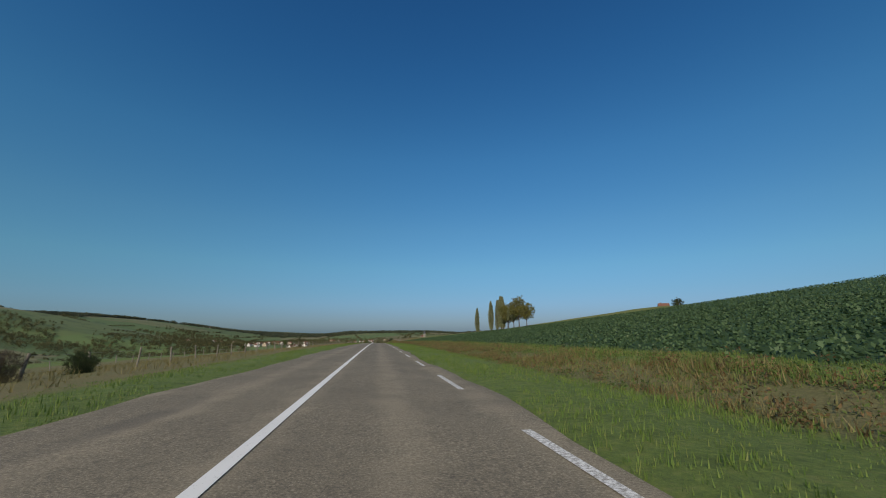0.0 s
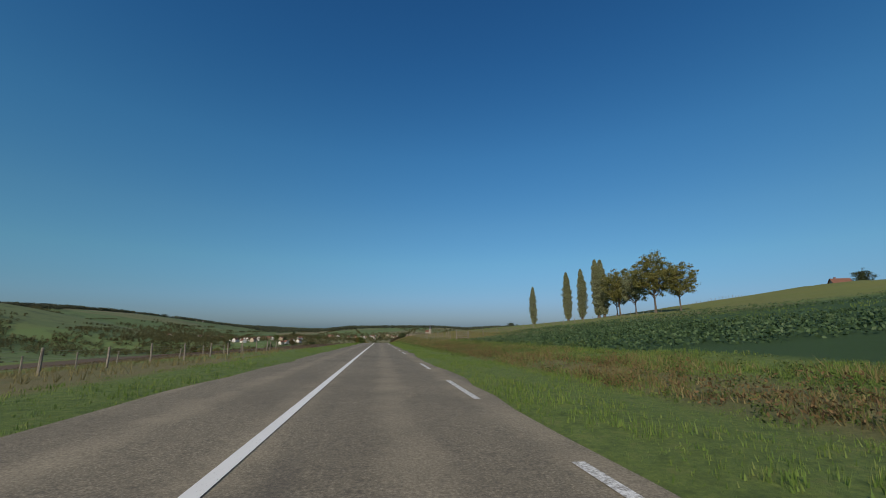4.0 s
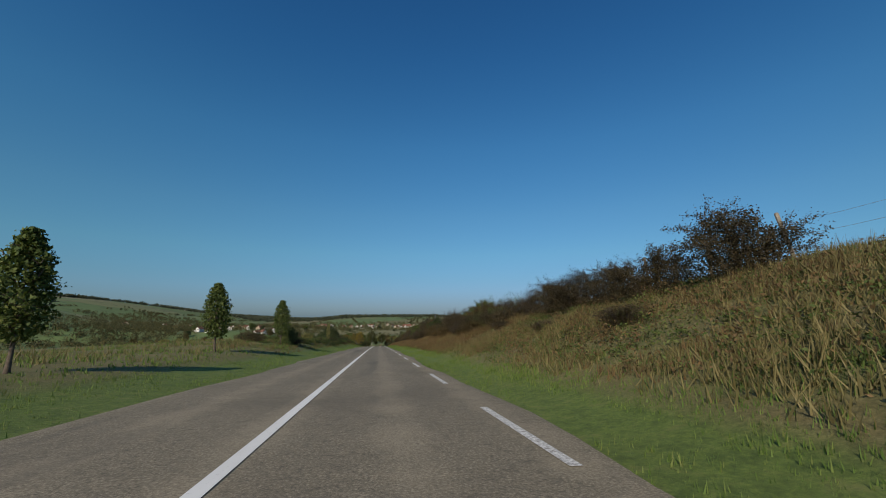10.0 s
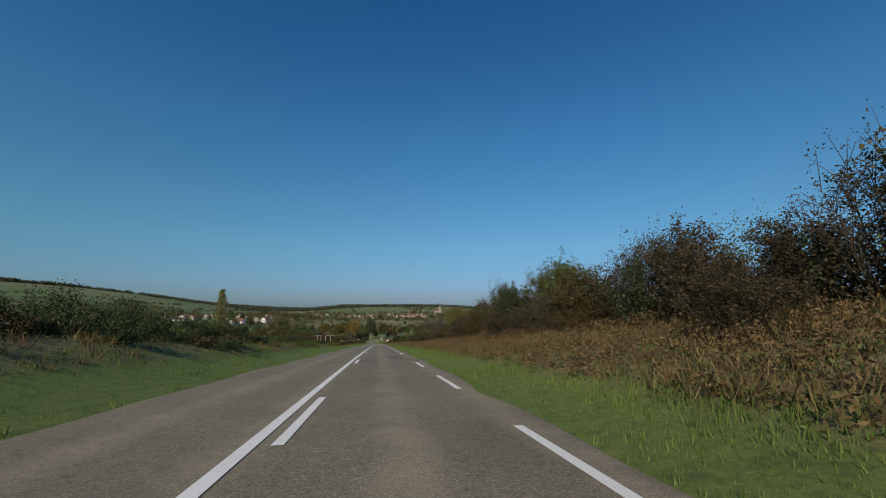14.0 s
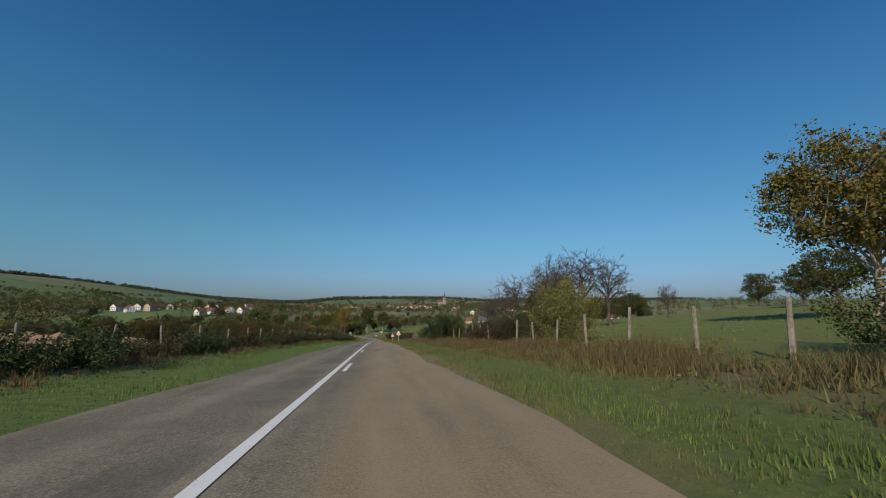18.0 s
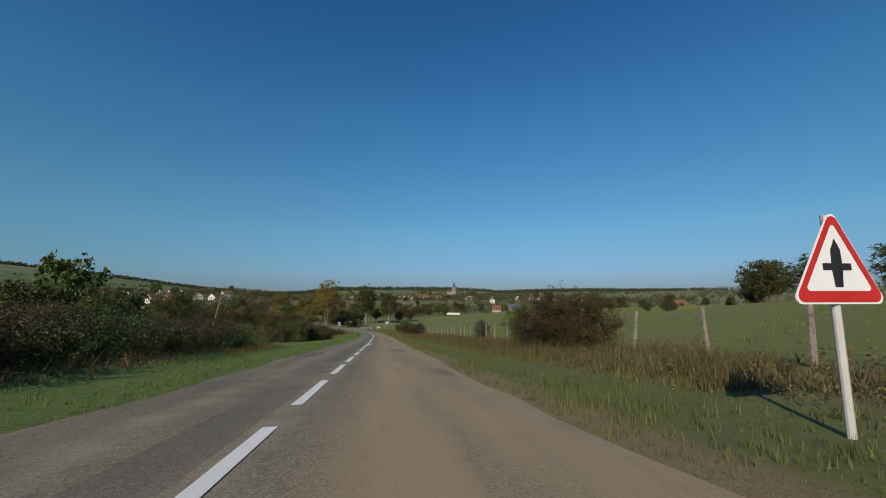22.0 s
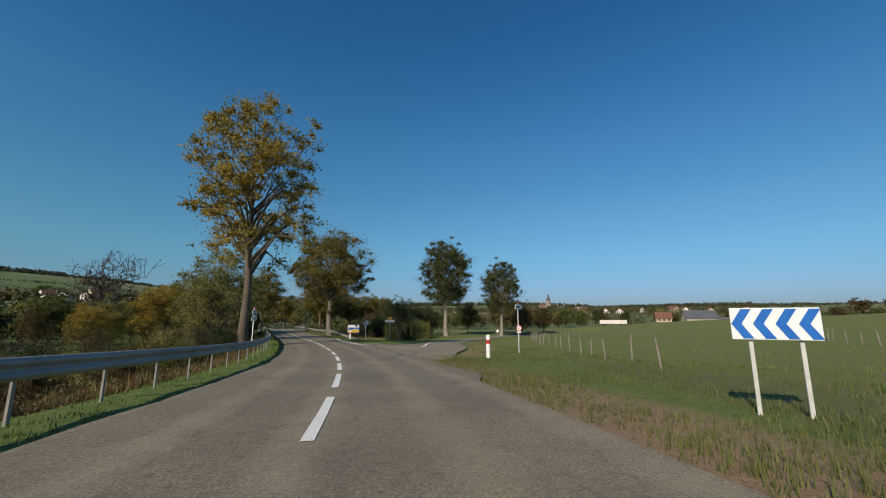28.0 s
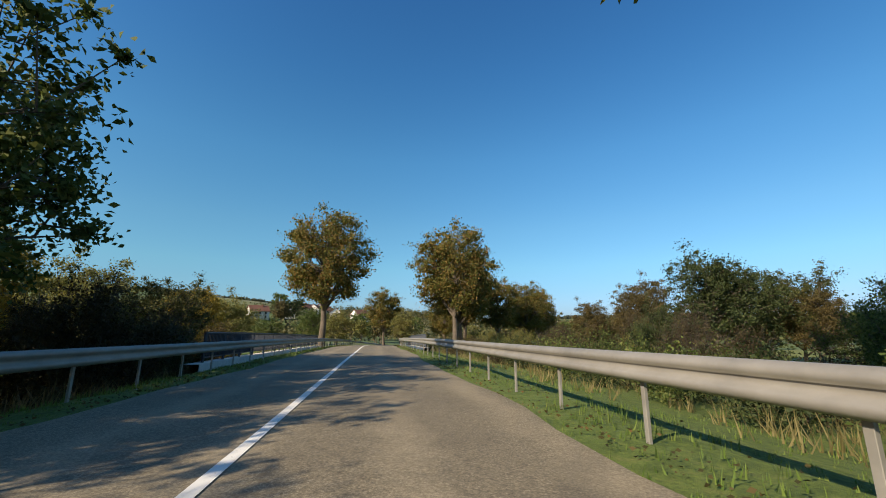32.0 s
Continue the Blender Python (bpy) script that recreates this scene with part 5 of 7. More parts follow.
plant("fork_tree", lambda: tree_meshes(95, 5.6, 0.1, 1.3, 2.2, 30, 8000, 0.08, LEAF_LIME, tight=0.2), "small_tree", -12.0, 814.6, "small leafy tree behind the direction sign", "tree", 1.0)
for x, y, sc in [(12, 868, 0.7), (20, 880, 0.8), (-2, 872, 0.8), (15, 890, 0.9), (-14, 868, 0.75), (-24, 872, 0.75)]:
    plant("wood%d" % (int(x) % 3), None, "broadleaf_tree", x, y, "bushy broadleaf tree turning olive brown in the valley", "tree", sc, "valley trees")

BRUSH_LABEL = {"orchard_growth": "dark undergrowth along the orchard fence", "hedge_growth": "hedge twigs and leaves behind the bank", "bank_brush": "low rough brush covering the grassy bank", "bramble_hedge": "low continuous bramble hedge along the field",
               "thicket_growth": "dense autumn thicket beside the road", "stream_scrub": "tangled autumn scrub along the stream"}
BRUSH_MAT = {"green": LEAF_GREEN, "brown": LEAF_BROWN, "dark": LEAF_DARK, "yellow": LEAF_POPLAR}
for (nm, kd), cs_ in BRUSH.items():
    v, f = leaves(np.concatenate(cs_), 0.052, np.random.default_rng(len(cs_)))
    tagged(new(nm, np_mesh(nm, v, f, BRUSH_MAT[kd])), BRUSH_LABEL[nm], "brush", kind="stuff")

# old orchard
K_BARE = lambda sd: (lambda: tree_meshes(sd, 6.6, 0.19, 1.7, 2.5, 24, 1500, 0.06, LEAF_BROWN, TWIG, shape="bare", tight=0.1, sides=5))
for k, (x, y, sc) in enumerate([(19.3, 549.8, 1.15), (24.7, 554.6, 1.35), (22.0, 558.5, 1.2), (19.5, 563.6, 1.15), (17, 565.5, 0.85), (21, 571.5, 0.9), (26.5, 563, 1.1), (29, 556, 1.2), (47.8, 570, 0.8), (24.2, 591.5, 1.08), (39.4, 592.3, 1.75)]):
    plant("bare%d" % (k % 2), K_BARE(100 + k), "fruit_tree", x, y, "old lichen-grey fruit tree, nearly bare", "tree", sc, "orchard trees")
plant("bare1", None, "fruit_tree", -36.2, 817.0, "bare grey tree rising from the scrub", "tree", 1.0)
plant("bare0", None, "fruit_tree", -54.0, 816.3, "tall bare grey tree rising from the scrub", "tree", 2.0)
plant("pear", lambda: tree_meshes(105, 9.4, 0.18, 2.0, 4.0, 60, 26000, 0.12, LEAF_OAK, BARK_PALE, tight=0.22), "fruit_tree", 26.0, 528.2, "leafy old pear tree in the pasture", "tree", 1.0)
plant("slender_pear", lambda: tree_meshes(107, 10.2, 0.17, 2.4, 2.5, 46, 15000, 0.115, LEAF_LIME, BARK_MID, tight=0.24), "fruit_tree", 41.8, 610.4, "tall slender leafy pear tree on the pasture slope", "tree", 1.0)
for x, y, sc in [(62, 556, 1.0), (75, 570, 0.9), (88, 590, 1.0), (70, 610, 0.9), (90, 640, 1.1), (97, 646, 1.0), (104, 655, 1.0), (81, 669, 1.05), (93, 663, 1.25), (97.5, 657, 1.3), (88, 698, 1.3), (97, 703, 1.25), (105, 699, 1.45), (112, 722, 1.35), (118, 729, 1.0), (149, 807, 0.9), (132, 849, 1.5), (126, 856, 1.2), (140, 846, 1.1), (118, 866, 1.0), (160, 838, 0.8), (170, 828, 0.7)]:
    plant("pasture_tree", lambda: tree_meshes(106, 7.5, 0.2, 0.7, 3.5, 44, 11000, 0.15, LEAF_LIME, tight=0.22), "field_tree", x, y, "dark rounded tree on the open pasture", "tree", sc, "pasture trees")


# ------------------------------------------------------------------ fences
def fence(name, pts, label, mat=None, spacing=2.7, height=1.25, seed=1, wires=(0.35, 0.7, 1.05), radius=0.055, group=""):
    """Wooden posts with wire strung between them, along a line of (x, y)."""
    r = random.Random(seed)
    pts = np.array(pts, float)
    u = np.concatenate([[0], np.cumsum(np.linalg.norm(np.diff(pts, axis=0), axis=1))])
    us = np.arange(0, u[-1], spacing)
    ob = thing(name, put(*pts[0]), label, "fence", group)
    o = np.array(ob.matrix_basis.translation)
    protos = []
    for k in range(4):
        bm = bmesh.new()
        h = height * r.uniform(0.9, 1.1)
        n = 7
        rings = []
        for j, z in enumerate((-0.2, 0.25 * h, 0.7 * h, h - 0.03, h)):
            q = radius * (1.1 - 0.12 * j / 4) * (0.75 if j == 4 else 1)
            rings.append([bm.verts.new((math.cos(a * 2 * math.pi / n) * q * r.uniform(0.85, 1.12), math.sin(a * 2 * math.pi / n) * q * r.uniform(0.85, 1.12), z)) for a in range(n)])
        for lo, hi in zip(rings[:-1], rings[1:]):
            for a in range(n):
                bm.faces.new((lo[a], lo[(a + 1) % n], hi[(a + 1) % n], hi[a]))
        bm.faces.new(rings[-1])
        me = bpy.data.meshes.new("post")
        bm.to_mesh(me)
        bm.free()
        me.materials.append(mat or WOOD)
        protos.append(me)
    tops = []
    for k, q in enumerate(us):
        x, y = np.interp(q, u, pts[:, 0]) + r.uniform(-0.08, 0.08), np.interp(q, u, pts[:, 1]) + r.uniform(-0.2, 0.2)
        p = np.array(put(x, y)) - o
        lean = (r.gauss(0, 4), r.gauss(0, 4))
        part_mesh("post", protos[k % 4], ob, m=pose(*p, lean[0], lean[1], r.uniform(0, 360)))
        tops.append((p, lean))
    for h in wires:
        segs = []
        for (a, la), (b, lb) in zip(tops[:-1], tops[1:]):
            a2 = a + [math.sin(radians(la[1])) * h, -math.sin(radians(la[0])) * h, h]
            b2 = b + [math.sin(radians(lb[1])) * h, -math.sin(radians(lb[0])) * h, h]
            m = (a2 + b2) / 2 - [0, 0, 0.03]
            segs += [(*a2, *m, 0.004, 0.004), (*m, *b2, 0.004, 0.004)]
        v, f = tubes(segs, 3)
        part_mesh("wire", np_mesh("wire", v, f, STEEL), ob)
    return ob


fence("pasture_fence", [(12.0, 180), (12.0, 215), (11.6, 262), (11.6, 300), (13.5, 345)], "weathered wooden post and wire fence along the bank", seed=2, height=1.3, radius=0.05)
fence("pasture_fence", [(12.3, 180), (40, 200), (75, 221), (120, 248), (200, 292)], "post and wire fence between crop and pasture", seed=8, spacing=4.0)
fence("pasture_fence", [(-14.0, -30), (-13.6, 60), (-13.0, 120), (-12.5, 178)], "weathered wooden post and wire fence across low pasture", seed=3, spacing=4.2, height=1.25)
fence("pasture_fence", [(-34, 40), (-30, 110), (-13, 180)], "weathered post and wire fence in dry grass", seed=13, spacing=3.4, height=1.1)
fence("pasture_fence", [(9.7, 508), (9.4, 560), (9.6, 640), (9.8, 700), (9.5, 735)], "pale wooden post and wire fence along the pasture", seed=4, spacing=2.7, height=1.3, radius=0.055)
fence("pasture_fence", [(-7.6, 500), (-7.2, 560), (-7.6, 600)], "weathered post and wire fence behind the brambles", seed=5, spacing=3.4, height=1.25, radius=0.045)
fence("pasture_fence", [(2.5, 776), (3.6, 800), (6, 820), (14, 846), (30, 868)], "thin post and wire fence beside the side road", seed=6, spacing=2.6, height=0.95, radius=0.04)
fence("pasture_fence", [(10, 762), (30, 800), (60, 850)], "post and wire fence in the meadow", seed=7, spacing=3.2, height=1.1)

# field gate at the end of the crop
g = thing("field_gate", put(12.6, 176.5), "grey wooden field gate, closed, in the fence", "gate", rz=35)
for x in (0, 2.6):
    part("gate_post", box(0.14, 0.14, 1.5, (x, 0, -0.1), 0.015), WOOD, g)
for k in range(4):
    part("rail", box(2.5, 0.04, 0.09, (1.3, -0.09, 0.3 + 0.28 * k), 0.01), WOOD, g)
part("brace", box(2.6, 0.035, 0.08, (1.3, -0.15, 0.68), 0.01, Matrix.Rotation(radians(-20), 4, "Y")), WOOD, g)

# metal frames at the farm track
for (x0, y0), (x1, y1) in (((-11.2, 502.5), (-8.9, 502.2)), ((-12.0, 500.4), (-13.3, 499.0))):
    f = thing("frame_gate", put(x0, y0), "pale square-tube metal frame standing in weeds", "metal frame")
    dx, dy = x1 - x0, y1 - y0
    ln = math.hypot(dx, dy)
    rm = Matrix.Rotation(math.atan2(dy, dx), 4, "Z")
    for k, u in enumerate((0, 0.5, 1)):
        part("upright", box(0.06, 0.06, 2.45, (dx * u, dy * u, -0.1), 0.008, rm), POLE if u != 1 or x1 > -8 else RUST, f)
    part("top_bar", box(ln, 0.055, 0.07, (dx / 2, dy / 2, 2.33), 0.008, rm), POLE, f)


# ------------------------------------------------------------------ guardrails
def beam_mesh(s0, s1, dfun, face, hfun):
    """One length of W-beam; face is the side that looks at the road."""
    prof = [(-0.155, 0.0), (-0.15, 0.03), (-0.11, 0.075), (-0.06, 0.08), (-0.03, 0.02), (0.03, 0.02), (0.06, 0.08), (0.11, 0.075), (0.15, 0.03), (0.155, 0.0)]
    ss = np.linspace(s0, s1, 5)
    rows = []
    for k in ((0.0), (-0.006)):
        for z, o in (prof if k == 0 else prof[::-1]):
            d = dfun(ss) + face * (o + k)
            p = on_road(ss, d, 0.0)
            p[:, 2] += hfun(ss) + z
            rows.append(p)
    v = np.stack(rows, 1)
    o = v[0, 0].copy()
    n = v.shape[1]
    i = (np.arange(4)[:, None] * n + np.arange(n)[None]).ravel()
    j = (np.arange(4)[:, None] * n + ((np.arange(n) + 1) % n)[None]).ravel()
    return v.reshape(-1, 3), np.stack([i, j, j + n, i + n], 1)


def guardrail(label, s0, s1, dfun, face, hfun):
    base = on_road(s0, float(dfun(np.array(s0))))
    ob = thing("guardrail", tuple(base), label, "guardrail")
    s = s0
    while s < s1 - 1:
        v, f = beam_mesh(s, min(s + 4.02, s1), dfun, face, hfun)
        part_mesh("beam", np_mesh("beam", v - base, f, STEEL, False), ob)
        s += 4.0
    bm = box(0.06, 0.04, 1.1, (0, 0, -0.62), 0.004)
    me = bpy.data.meshes.new("rail_post")
    bm.to_mesh(me)
    bm.free()
    me.materials.append(STEEL)
    for q in np.arange(s0 + 1, s1 - 1, 2.0):
        h = float(hfun(np.array(q)))
        if h < 0.3:
            continue
        p = on_road(q, float(dfun(np.array(q))) - face * 0.06)
        t = np.array([np.interp(q, ALONG, TAN[:, 0]), np.interp(q, ALONG, TAN[:, 1])])
        part_mesh("rail_post", me, ob, m=pose(*(p - base + [0, 0, h - 0.38]), 0, 0, math.degrees(math.atan2(t[1], t[0]))))
    return ob


guardrail("long galvanised W-beam guardrail round the bend", 724, 1000, lambda s: -4.15 + 0.25 * ease(s, 740, 760) - 0.0 * s, 1, lambda s: 0.62 * ease(s, 722, 732) + 0.02)
guardrail("galvanised W-beam guardrail ramping up from the ground", 812, 1000, lambda s: 3.95 + 2.3 * (1 - ease(s, 808, 830)), -1, lambda s: -0.16 + 0.84 * ease(s, 811, 824))

# bridge railings
for sd, lab in ((-5.0, "dark steel bridge railing of upright bars"), (5.3, "dark steel bridge railing of upright bars")):
    s0, s1 = (851, 880) if sd < 0 else (868, 896)
    base = on_road(s0, sd)
    ob = thing("bridge_railing", tuple(base), lab, "railing")
    n = int((s1 - s0) / 0.14)
    for nm, z, w in (("top_rail", 1.08, 0.05), ("bottom_rail", 0.2, 0.025)):
        segs = []
        ps = on_road(np.linspace(s0, s1, 12), sd) - base
        for a, b in zip(ps[:-1], ps[1:]):
            segs.append((a[0], a[1], a[2] + z, b[0], b[1], b[2] + z, w, w))
        v, f = tubes(segs, 6)
        part_mesh(nm, np_mesh(nm, v, f, DARK_STEEL), ob)
    bm = box(0.03, 0.03, 0.9, (0, 0, 0.2))
    me = bpy.data.meshes.new("bar")
    bm.to_mesh(me)
    bm.free()
    me.materials.append(DARK_STEEL)
    bm = box(0.07, 0.07, 1.3, (0, 0, -0.2))
    mp = bpy.data.meshes.new("railing_post")
    bm.to_mesh(mp)
    bm.free()
    mp.materials.append(DARK_STEEL)
    for k in range(n):
        p = on_road(s0 + k * 0.14, sd) - base
        part_mesh("railing_post" if k % 14 == 0 else "bar", mp if k % 14 == 0 else me, ob, m=pose(*p))
    slab = thing("bridge_kerb", tuple(on_road(s0, sd, -0.05)), "pale concrete bridge kerb under the railing", "kerb", kind="structure")
    ss = np.linspace(s0 - 1, s1 + 1, 14)
    rows = [on_road(ss, sd + o, z) - on_road(s0, sd, -0.05) for o, z in ((-0.3, -1.5), (-0.3, 0.03), (0.3, 0.03), (0.3, -1.5))]
    v = np.stack(rows, 1).reshape(-1, 3)
    i = (np.arange(13)[:, None] * 4 + np.arange(3)[None]).ravel()
    part_mesh("kerb_stone", np_mesh("kerb_stone", v, np.stack([i, i + 1, i + 5, i + 4], 1), CONCRETE), slab)


# ------------------------------------------------------------------ signs
def text_mesh(body, size):
    cu = bpy.data.curves.new("letters", "FONT")
    cu.body, cu.size, cu.extrude, cu.align_x, cu.align_y = body, size, 0.002, "CENTER", "CENTER"
    ob = bpy.data.objects.new("letters", cu)
    scene.collection.objects.link(ob)
    dg = bpy.context.evaluated_depsgraph_get()
    me = bpy.data.meshes.new_from_object(ob.evaluated_get(dg))
    bpy.data.objects.remove(ob)
    me.name = "lettering"
    return me


def letters(parent, body, size, mat, x, z, y, stretch=1.0):
    me = text_mesh(body, size)
    me.materials.clear()
    me.materials.append(mat)
    return part_mesh("lettering", me, parent, m=pose(x, y, z, 90, 0, 0) @ Matrix.Diagonal((stretch, 1, 1, 1)))


def tri(side, z0, r=0.06):
    """Outline of a triangle sign with rounded corners, point up."""
    h = side * 0.866
    out = []
    for cx, cz, a0 in ((0, z0 + h - 2 * r, 30), (-side / 2 + 1.732 * r, z0 + r, 150), (side / 2 - 1.732 * r, z0 + r, 270)):
        for k in range(5):
            a = radians(a0 + k * 30)
            out.append((cx + r * math.cos(a), cz + r * math.sin(a)))
    return out


def pole_part(parent, h, r=0.035, mat=None, lean=0.0):
    part("pole", rod((0, 0.05, -0.3), (lean, 0.05, h), r, r, 10), mat or POLE, parent)


def warning(x, y, base, side, symbol, label, rz=0.0):
    ob = thing("warning_sign", put(x, y), label, "road sign", rz=rz)
    pole_part(ob, base + side * 0.8)
    face = part("sign_plate", plate(tri(side, base), 0.012, 0.0), WHITE, ob, "white enamel triangle plate")
    part("red_border", ring_plate(tri(side * 0.955, base + side * 0.018), tri(side * 0.72, base + side * 0.115, 0.03), -0.005), RED, face, "red border band")
    if symbol:
        part("symbol", plate([(a * side, base + b * side) for a, b in symbol], 0.004, -0.006), BLACK, face, "black pictogram")
    return ob


def ring_plate(outer, inner, y):
    bm = bmesh.new()
    a = [bm.verts.new((p[0], y, p[1])) for p in outer]
    b = [bm.verts.new((p[0], y, p[1])) for p in inner]
    n = len(a)
    for k in range(n):
        bm.faces.new((a[k], a[(k + 1) % n], b[(k + 1) % n], b[k]))
    r = bmesh.ops.extrude_face_region(bm, geom=bm.faces[:])
    for v in [e for e in r["geom"] if isinstance(e, bmesh.types.BMVert)]:
        v.co.y += 0.004
    bmesh.ops.recalc_face_normals(bm, faces=bm.faces[:])
    return bm


S_BEND = [(-0.13, 0.52), (-0.13, 0.2), (-0.095, 0.17), (0.06, 0.35), (0.06, 0.17), (0.1, 0.17), (0.115, 0.42), (0.075, 0.44), (-0.085, 0.27), (-0.085, 0.52)]
PRIO = [(-0.04, 0.15), (0.04, 0.15), (0.055, 0.30), (0.15, 0.30), (0.15, 0.36), (0.055, 0.36), (0.05, 0.48), (0, 0.58), (-0.05, 0.48), (-0.055, 0.36), (-0.15, 0.36), (-0.15, 0.30), (-0.055, 0.30)]
warning(5.9, 598.9, 1.34, 1.15, S_BEND, "red-bordered triangle warning of a double bend on a pole")
warning(5.55, 623.3, 1.2, 1.05, PRIO, "red-bordered triangle warning of a priority crossroads on a pole")
warning(3.7, 846, 1.0, 0.9, None, "small triangle warning sign beside the side road", -12)

# chevron board on the bend
ob = thing("chevron_board", put(0.5, 768.4), "blue and white chevron bend marker on two posts", "road sign", rz=-24)
ob.scale = (0.68, 1.0, 0.8)
for x in (-0.42, 0.42):
    part("pole", box(0.08, 0.04, 2.1, (x, 0.06, -0.25), 0.006), POLE, ob)
board = part("board", box(1.5, 0.03, 0.56, (0, 0, 1.28), 0.008), WHITE, ob, "white enamel board")
for k in range(4):
    x0 = -0.74 + k * 0.375
    bm = plate([(x0, 1.56), (x0 + 0.19, 1.82), (x0 + 0.37, 1.82), (x0 + 0.18, 1.56), (x0 + 0.37, 1.3), (x0 + 0.19, 1.3)], 0.004, -0.0195)
    part("chevron", bm, BLUE, board, "blue chevron")


def bollard(x, y, label):
    ob = thing("marker_bollard", put(x, y), label, "bollard")
    bm = bmesh.new()
    prof = [(0.10, -0.1), (0.10, 0.62), (0.10, 0.86), (0.098, 1.0), (0.085, 1.05), (0.05, 1.075), (0.0, 1.08)]
    rings = [[bm.verts.new((max(r, 0.001) * math.cos(a * math.pi / 7), max(r, 0.001) * math.sin(a * math.pi / 7), z)) for a in range(14)] for r, z in prof]
    for lo, hi in zip(rings[:-1], rings[1:]):
        for a in range(14):
            bm.faces.new((lo[a], lo[(a + 1) % 14], hi[(a + 1) % 14], hi[a]))
    shaft = part("shaft", bm, WHITE, ob, smooth=True)
    bm = bmesh.new()
    rings = [[bm.verts.new((0.104 * math.cos(a * math.pi / 7), 0.104 * math.sin(a * math.pi / 7), z)) for a in range(14)] for z in (0.66, 0.84)]
    for a in range(14):
        bm.faces.new((rings[0][a], rings[0][(a + 1) % 14], rings[1][(a + 1) % 14], rings[1][a]))
    part("red_band", bm, RED, shaft, "red reflective band", smooth=True)
    return ob


bollard(-2.6, 782.1, "white plastic junction bollard with a red band")
bollard(-17.7, 812.0, "white plastic junction bollard with a red band by the guardrail")

# direction sign seen edge-on
ob = thing("direction_sign", put(-0.4, 786.9), "white arrow direction sign with a route plate on a pole", "road sign", rz=62)
pole_part(ob, 3.1)
part("arrow_panel", plate([(-0.55, 2.55), (0.5, 2.55), (0.65, 2.69), (0.5, 2.83), (-0.55, 2.83)], 0.03, 0.0), WHITE, ob)
part("route_plate", plate([(-0.16, 2.9), (0.16, 2.9), (0.16, 3.08), (-0.16, 3.08)], 0.02, 0.0), RED, ob, "red route plate")
part("text_bar", box(0.7, 0.004, 0.09, (-0.05, -0.004, 2.64)), BLACK, ob, "dark lettering bar")

# the signs at the foot of the tall tree
ob = thing("direction_sign", put(-21.2, 795.2), "stacked white arrow direction signs on a white pole", "road sign", rz=105)
pole_part(ob, 3.5, 0.045, WHITE)
part("route_plate", plate([(-0.22, 3.28), (0.2, 3.28), (0.2, 3.5), (-0.22, 3.5)], 0.02, 0.0), RED, ob, "red route plate")
face = part("arrow_panel", plate([(-0.85, 2.98), (-0.68, 2.74), (0.62, 2.74), (0.62, 3.22), (-0.68, 3.22)], 0.03, 0.0), WHITE, ob)
part("text_bar", box(0.75, 0.004, 0.1, (0.05, -0.004, 3.03)), BLACK, face, "dark lettering bar")
part("text_bar", box(0.85, 0.004, 0.1, (0.05, -0.004, 2.85)), BLACK, face, "dark lettering bar")
face = part("arrow_panel", plate([(-0.8, 2.34), (0.72, 2.34), (0.9, 2.5), (0.72, 2.66), (-0.8, 2.66)], 0.03, 0.0), WHITE, ob)
letters(face, "FENETRANGE", 0.2, BLACK, -0.02, 2.5, -0.004, 1.05)

# place-name arrow with its road number
ob = thing("direction_sign", put(-12.5, 810.6), "white place-name arrow sign under an amber road number plate", "road sign", rz=-14)
pole_part(ob, 2.75)
face = part("arrow_panel", plate([(-0.62, 2.2), (0.5, 2.2), (0.62, 2.33), (0.5, 2.46), (-0.62, 2.46)], 0.03, 0.0), WHITE, ob)
letters(face, "POSTROFF", 0.17, BLACK, -0.05, 2.33, -0.004, 1.1)
face = part("route_plate", plate([(-0.3, 2.52), (0.22, 2.52), (0.22, 2.76), (-0.3, 2.76)], 0.02, 0.0), AMBER, ob, "amber road number plate")
letters(face, "D38", 0.17, BLACK, -0.05, 2.64, -0.004)

# stop sign from behind
ob = thing("stop_sign", put(-15.0, 808.8), "grey back of an octagonal sign on a steel pole", "road sign", rz=20)
pole_part(ob, 2.2, 0.04)
part("sign_back", plate([(0.36 * math.cos(radians(22.5 + 45 * k)), 1.95 + 0.36 * math.sin(radians(22.5 + 45 * k))) for k in range(8)], 0.015, 0.09), GREY_BACK, ob)
part("bracket", box(0.5, 0.03, 0.04, (0, 0.075, 2.05), 0.005), GREY_BACK, ob)
part("bracket", box(0.5, 0.03, 0.04, (0, 0.075, 1.8), 0.005), GREY_BACK, ob)

# tourist board
ob = thing("tourist_board", put(-18.4, 816.0), "tourist information board with a painted landscape on dark posts", "board", rz=22)
for x in (-0.62, 0.62):
    part("board_post", box(0.06, 0.06, 1.75, (x, 0.05, -0.2), 0.006), DARK_STEEL, ob)
face = part("panel", box(1.5, 0.04, 1.0, (0, 0, 0.85), 0.01), WHITE, ob, "white panel")
part("panel_picture", plate([(-0.7, 0.9), (0.7, 0.9), (0.7, 1.15), (0.2, 1.3), (-0.2, 1.15), (-0.7, 1.2)], 0.004, -0.024), AMBER, face, "orange printed field")
part("panel_picture", plate([(-0.7, 1.24), (-0.2, 1.19), (0.2, 1.34), (0.72, 1.19), (0.72, 1.5), (-0.7, 1.5)], 0.004, -0.024), BLUE, face, "blue printed sky")
part("panel_picture", plate([(-0.55, 1.2), (-0.42, 1.2), (-0.42, 1.55), (-0.485, 1.7), (-0.55, 1.55)], 0.004, -0.029), SLATE, face, "dark printed tower")
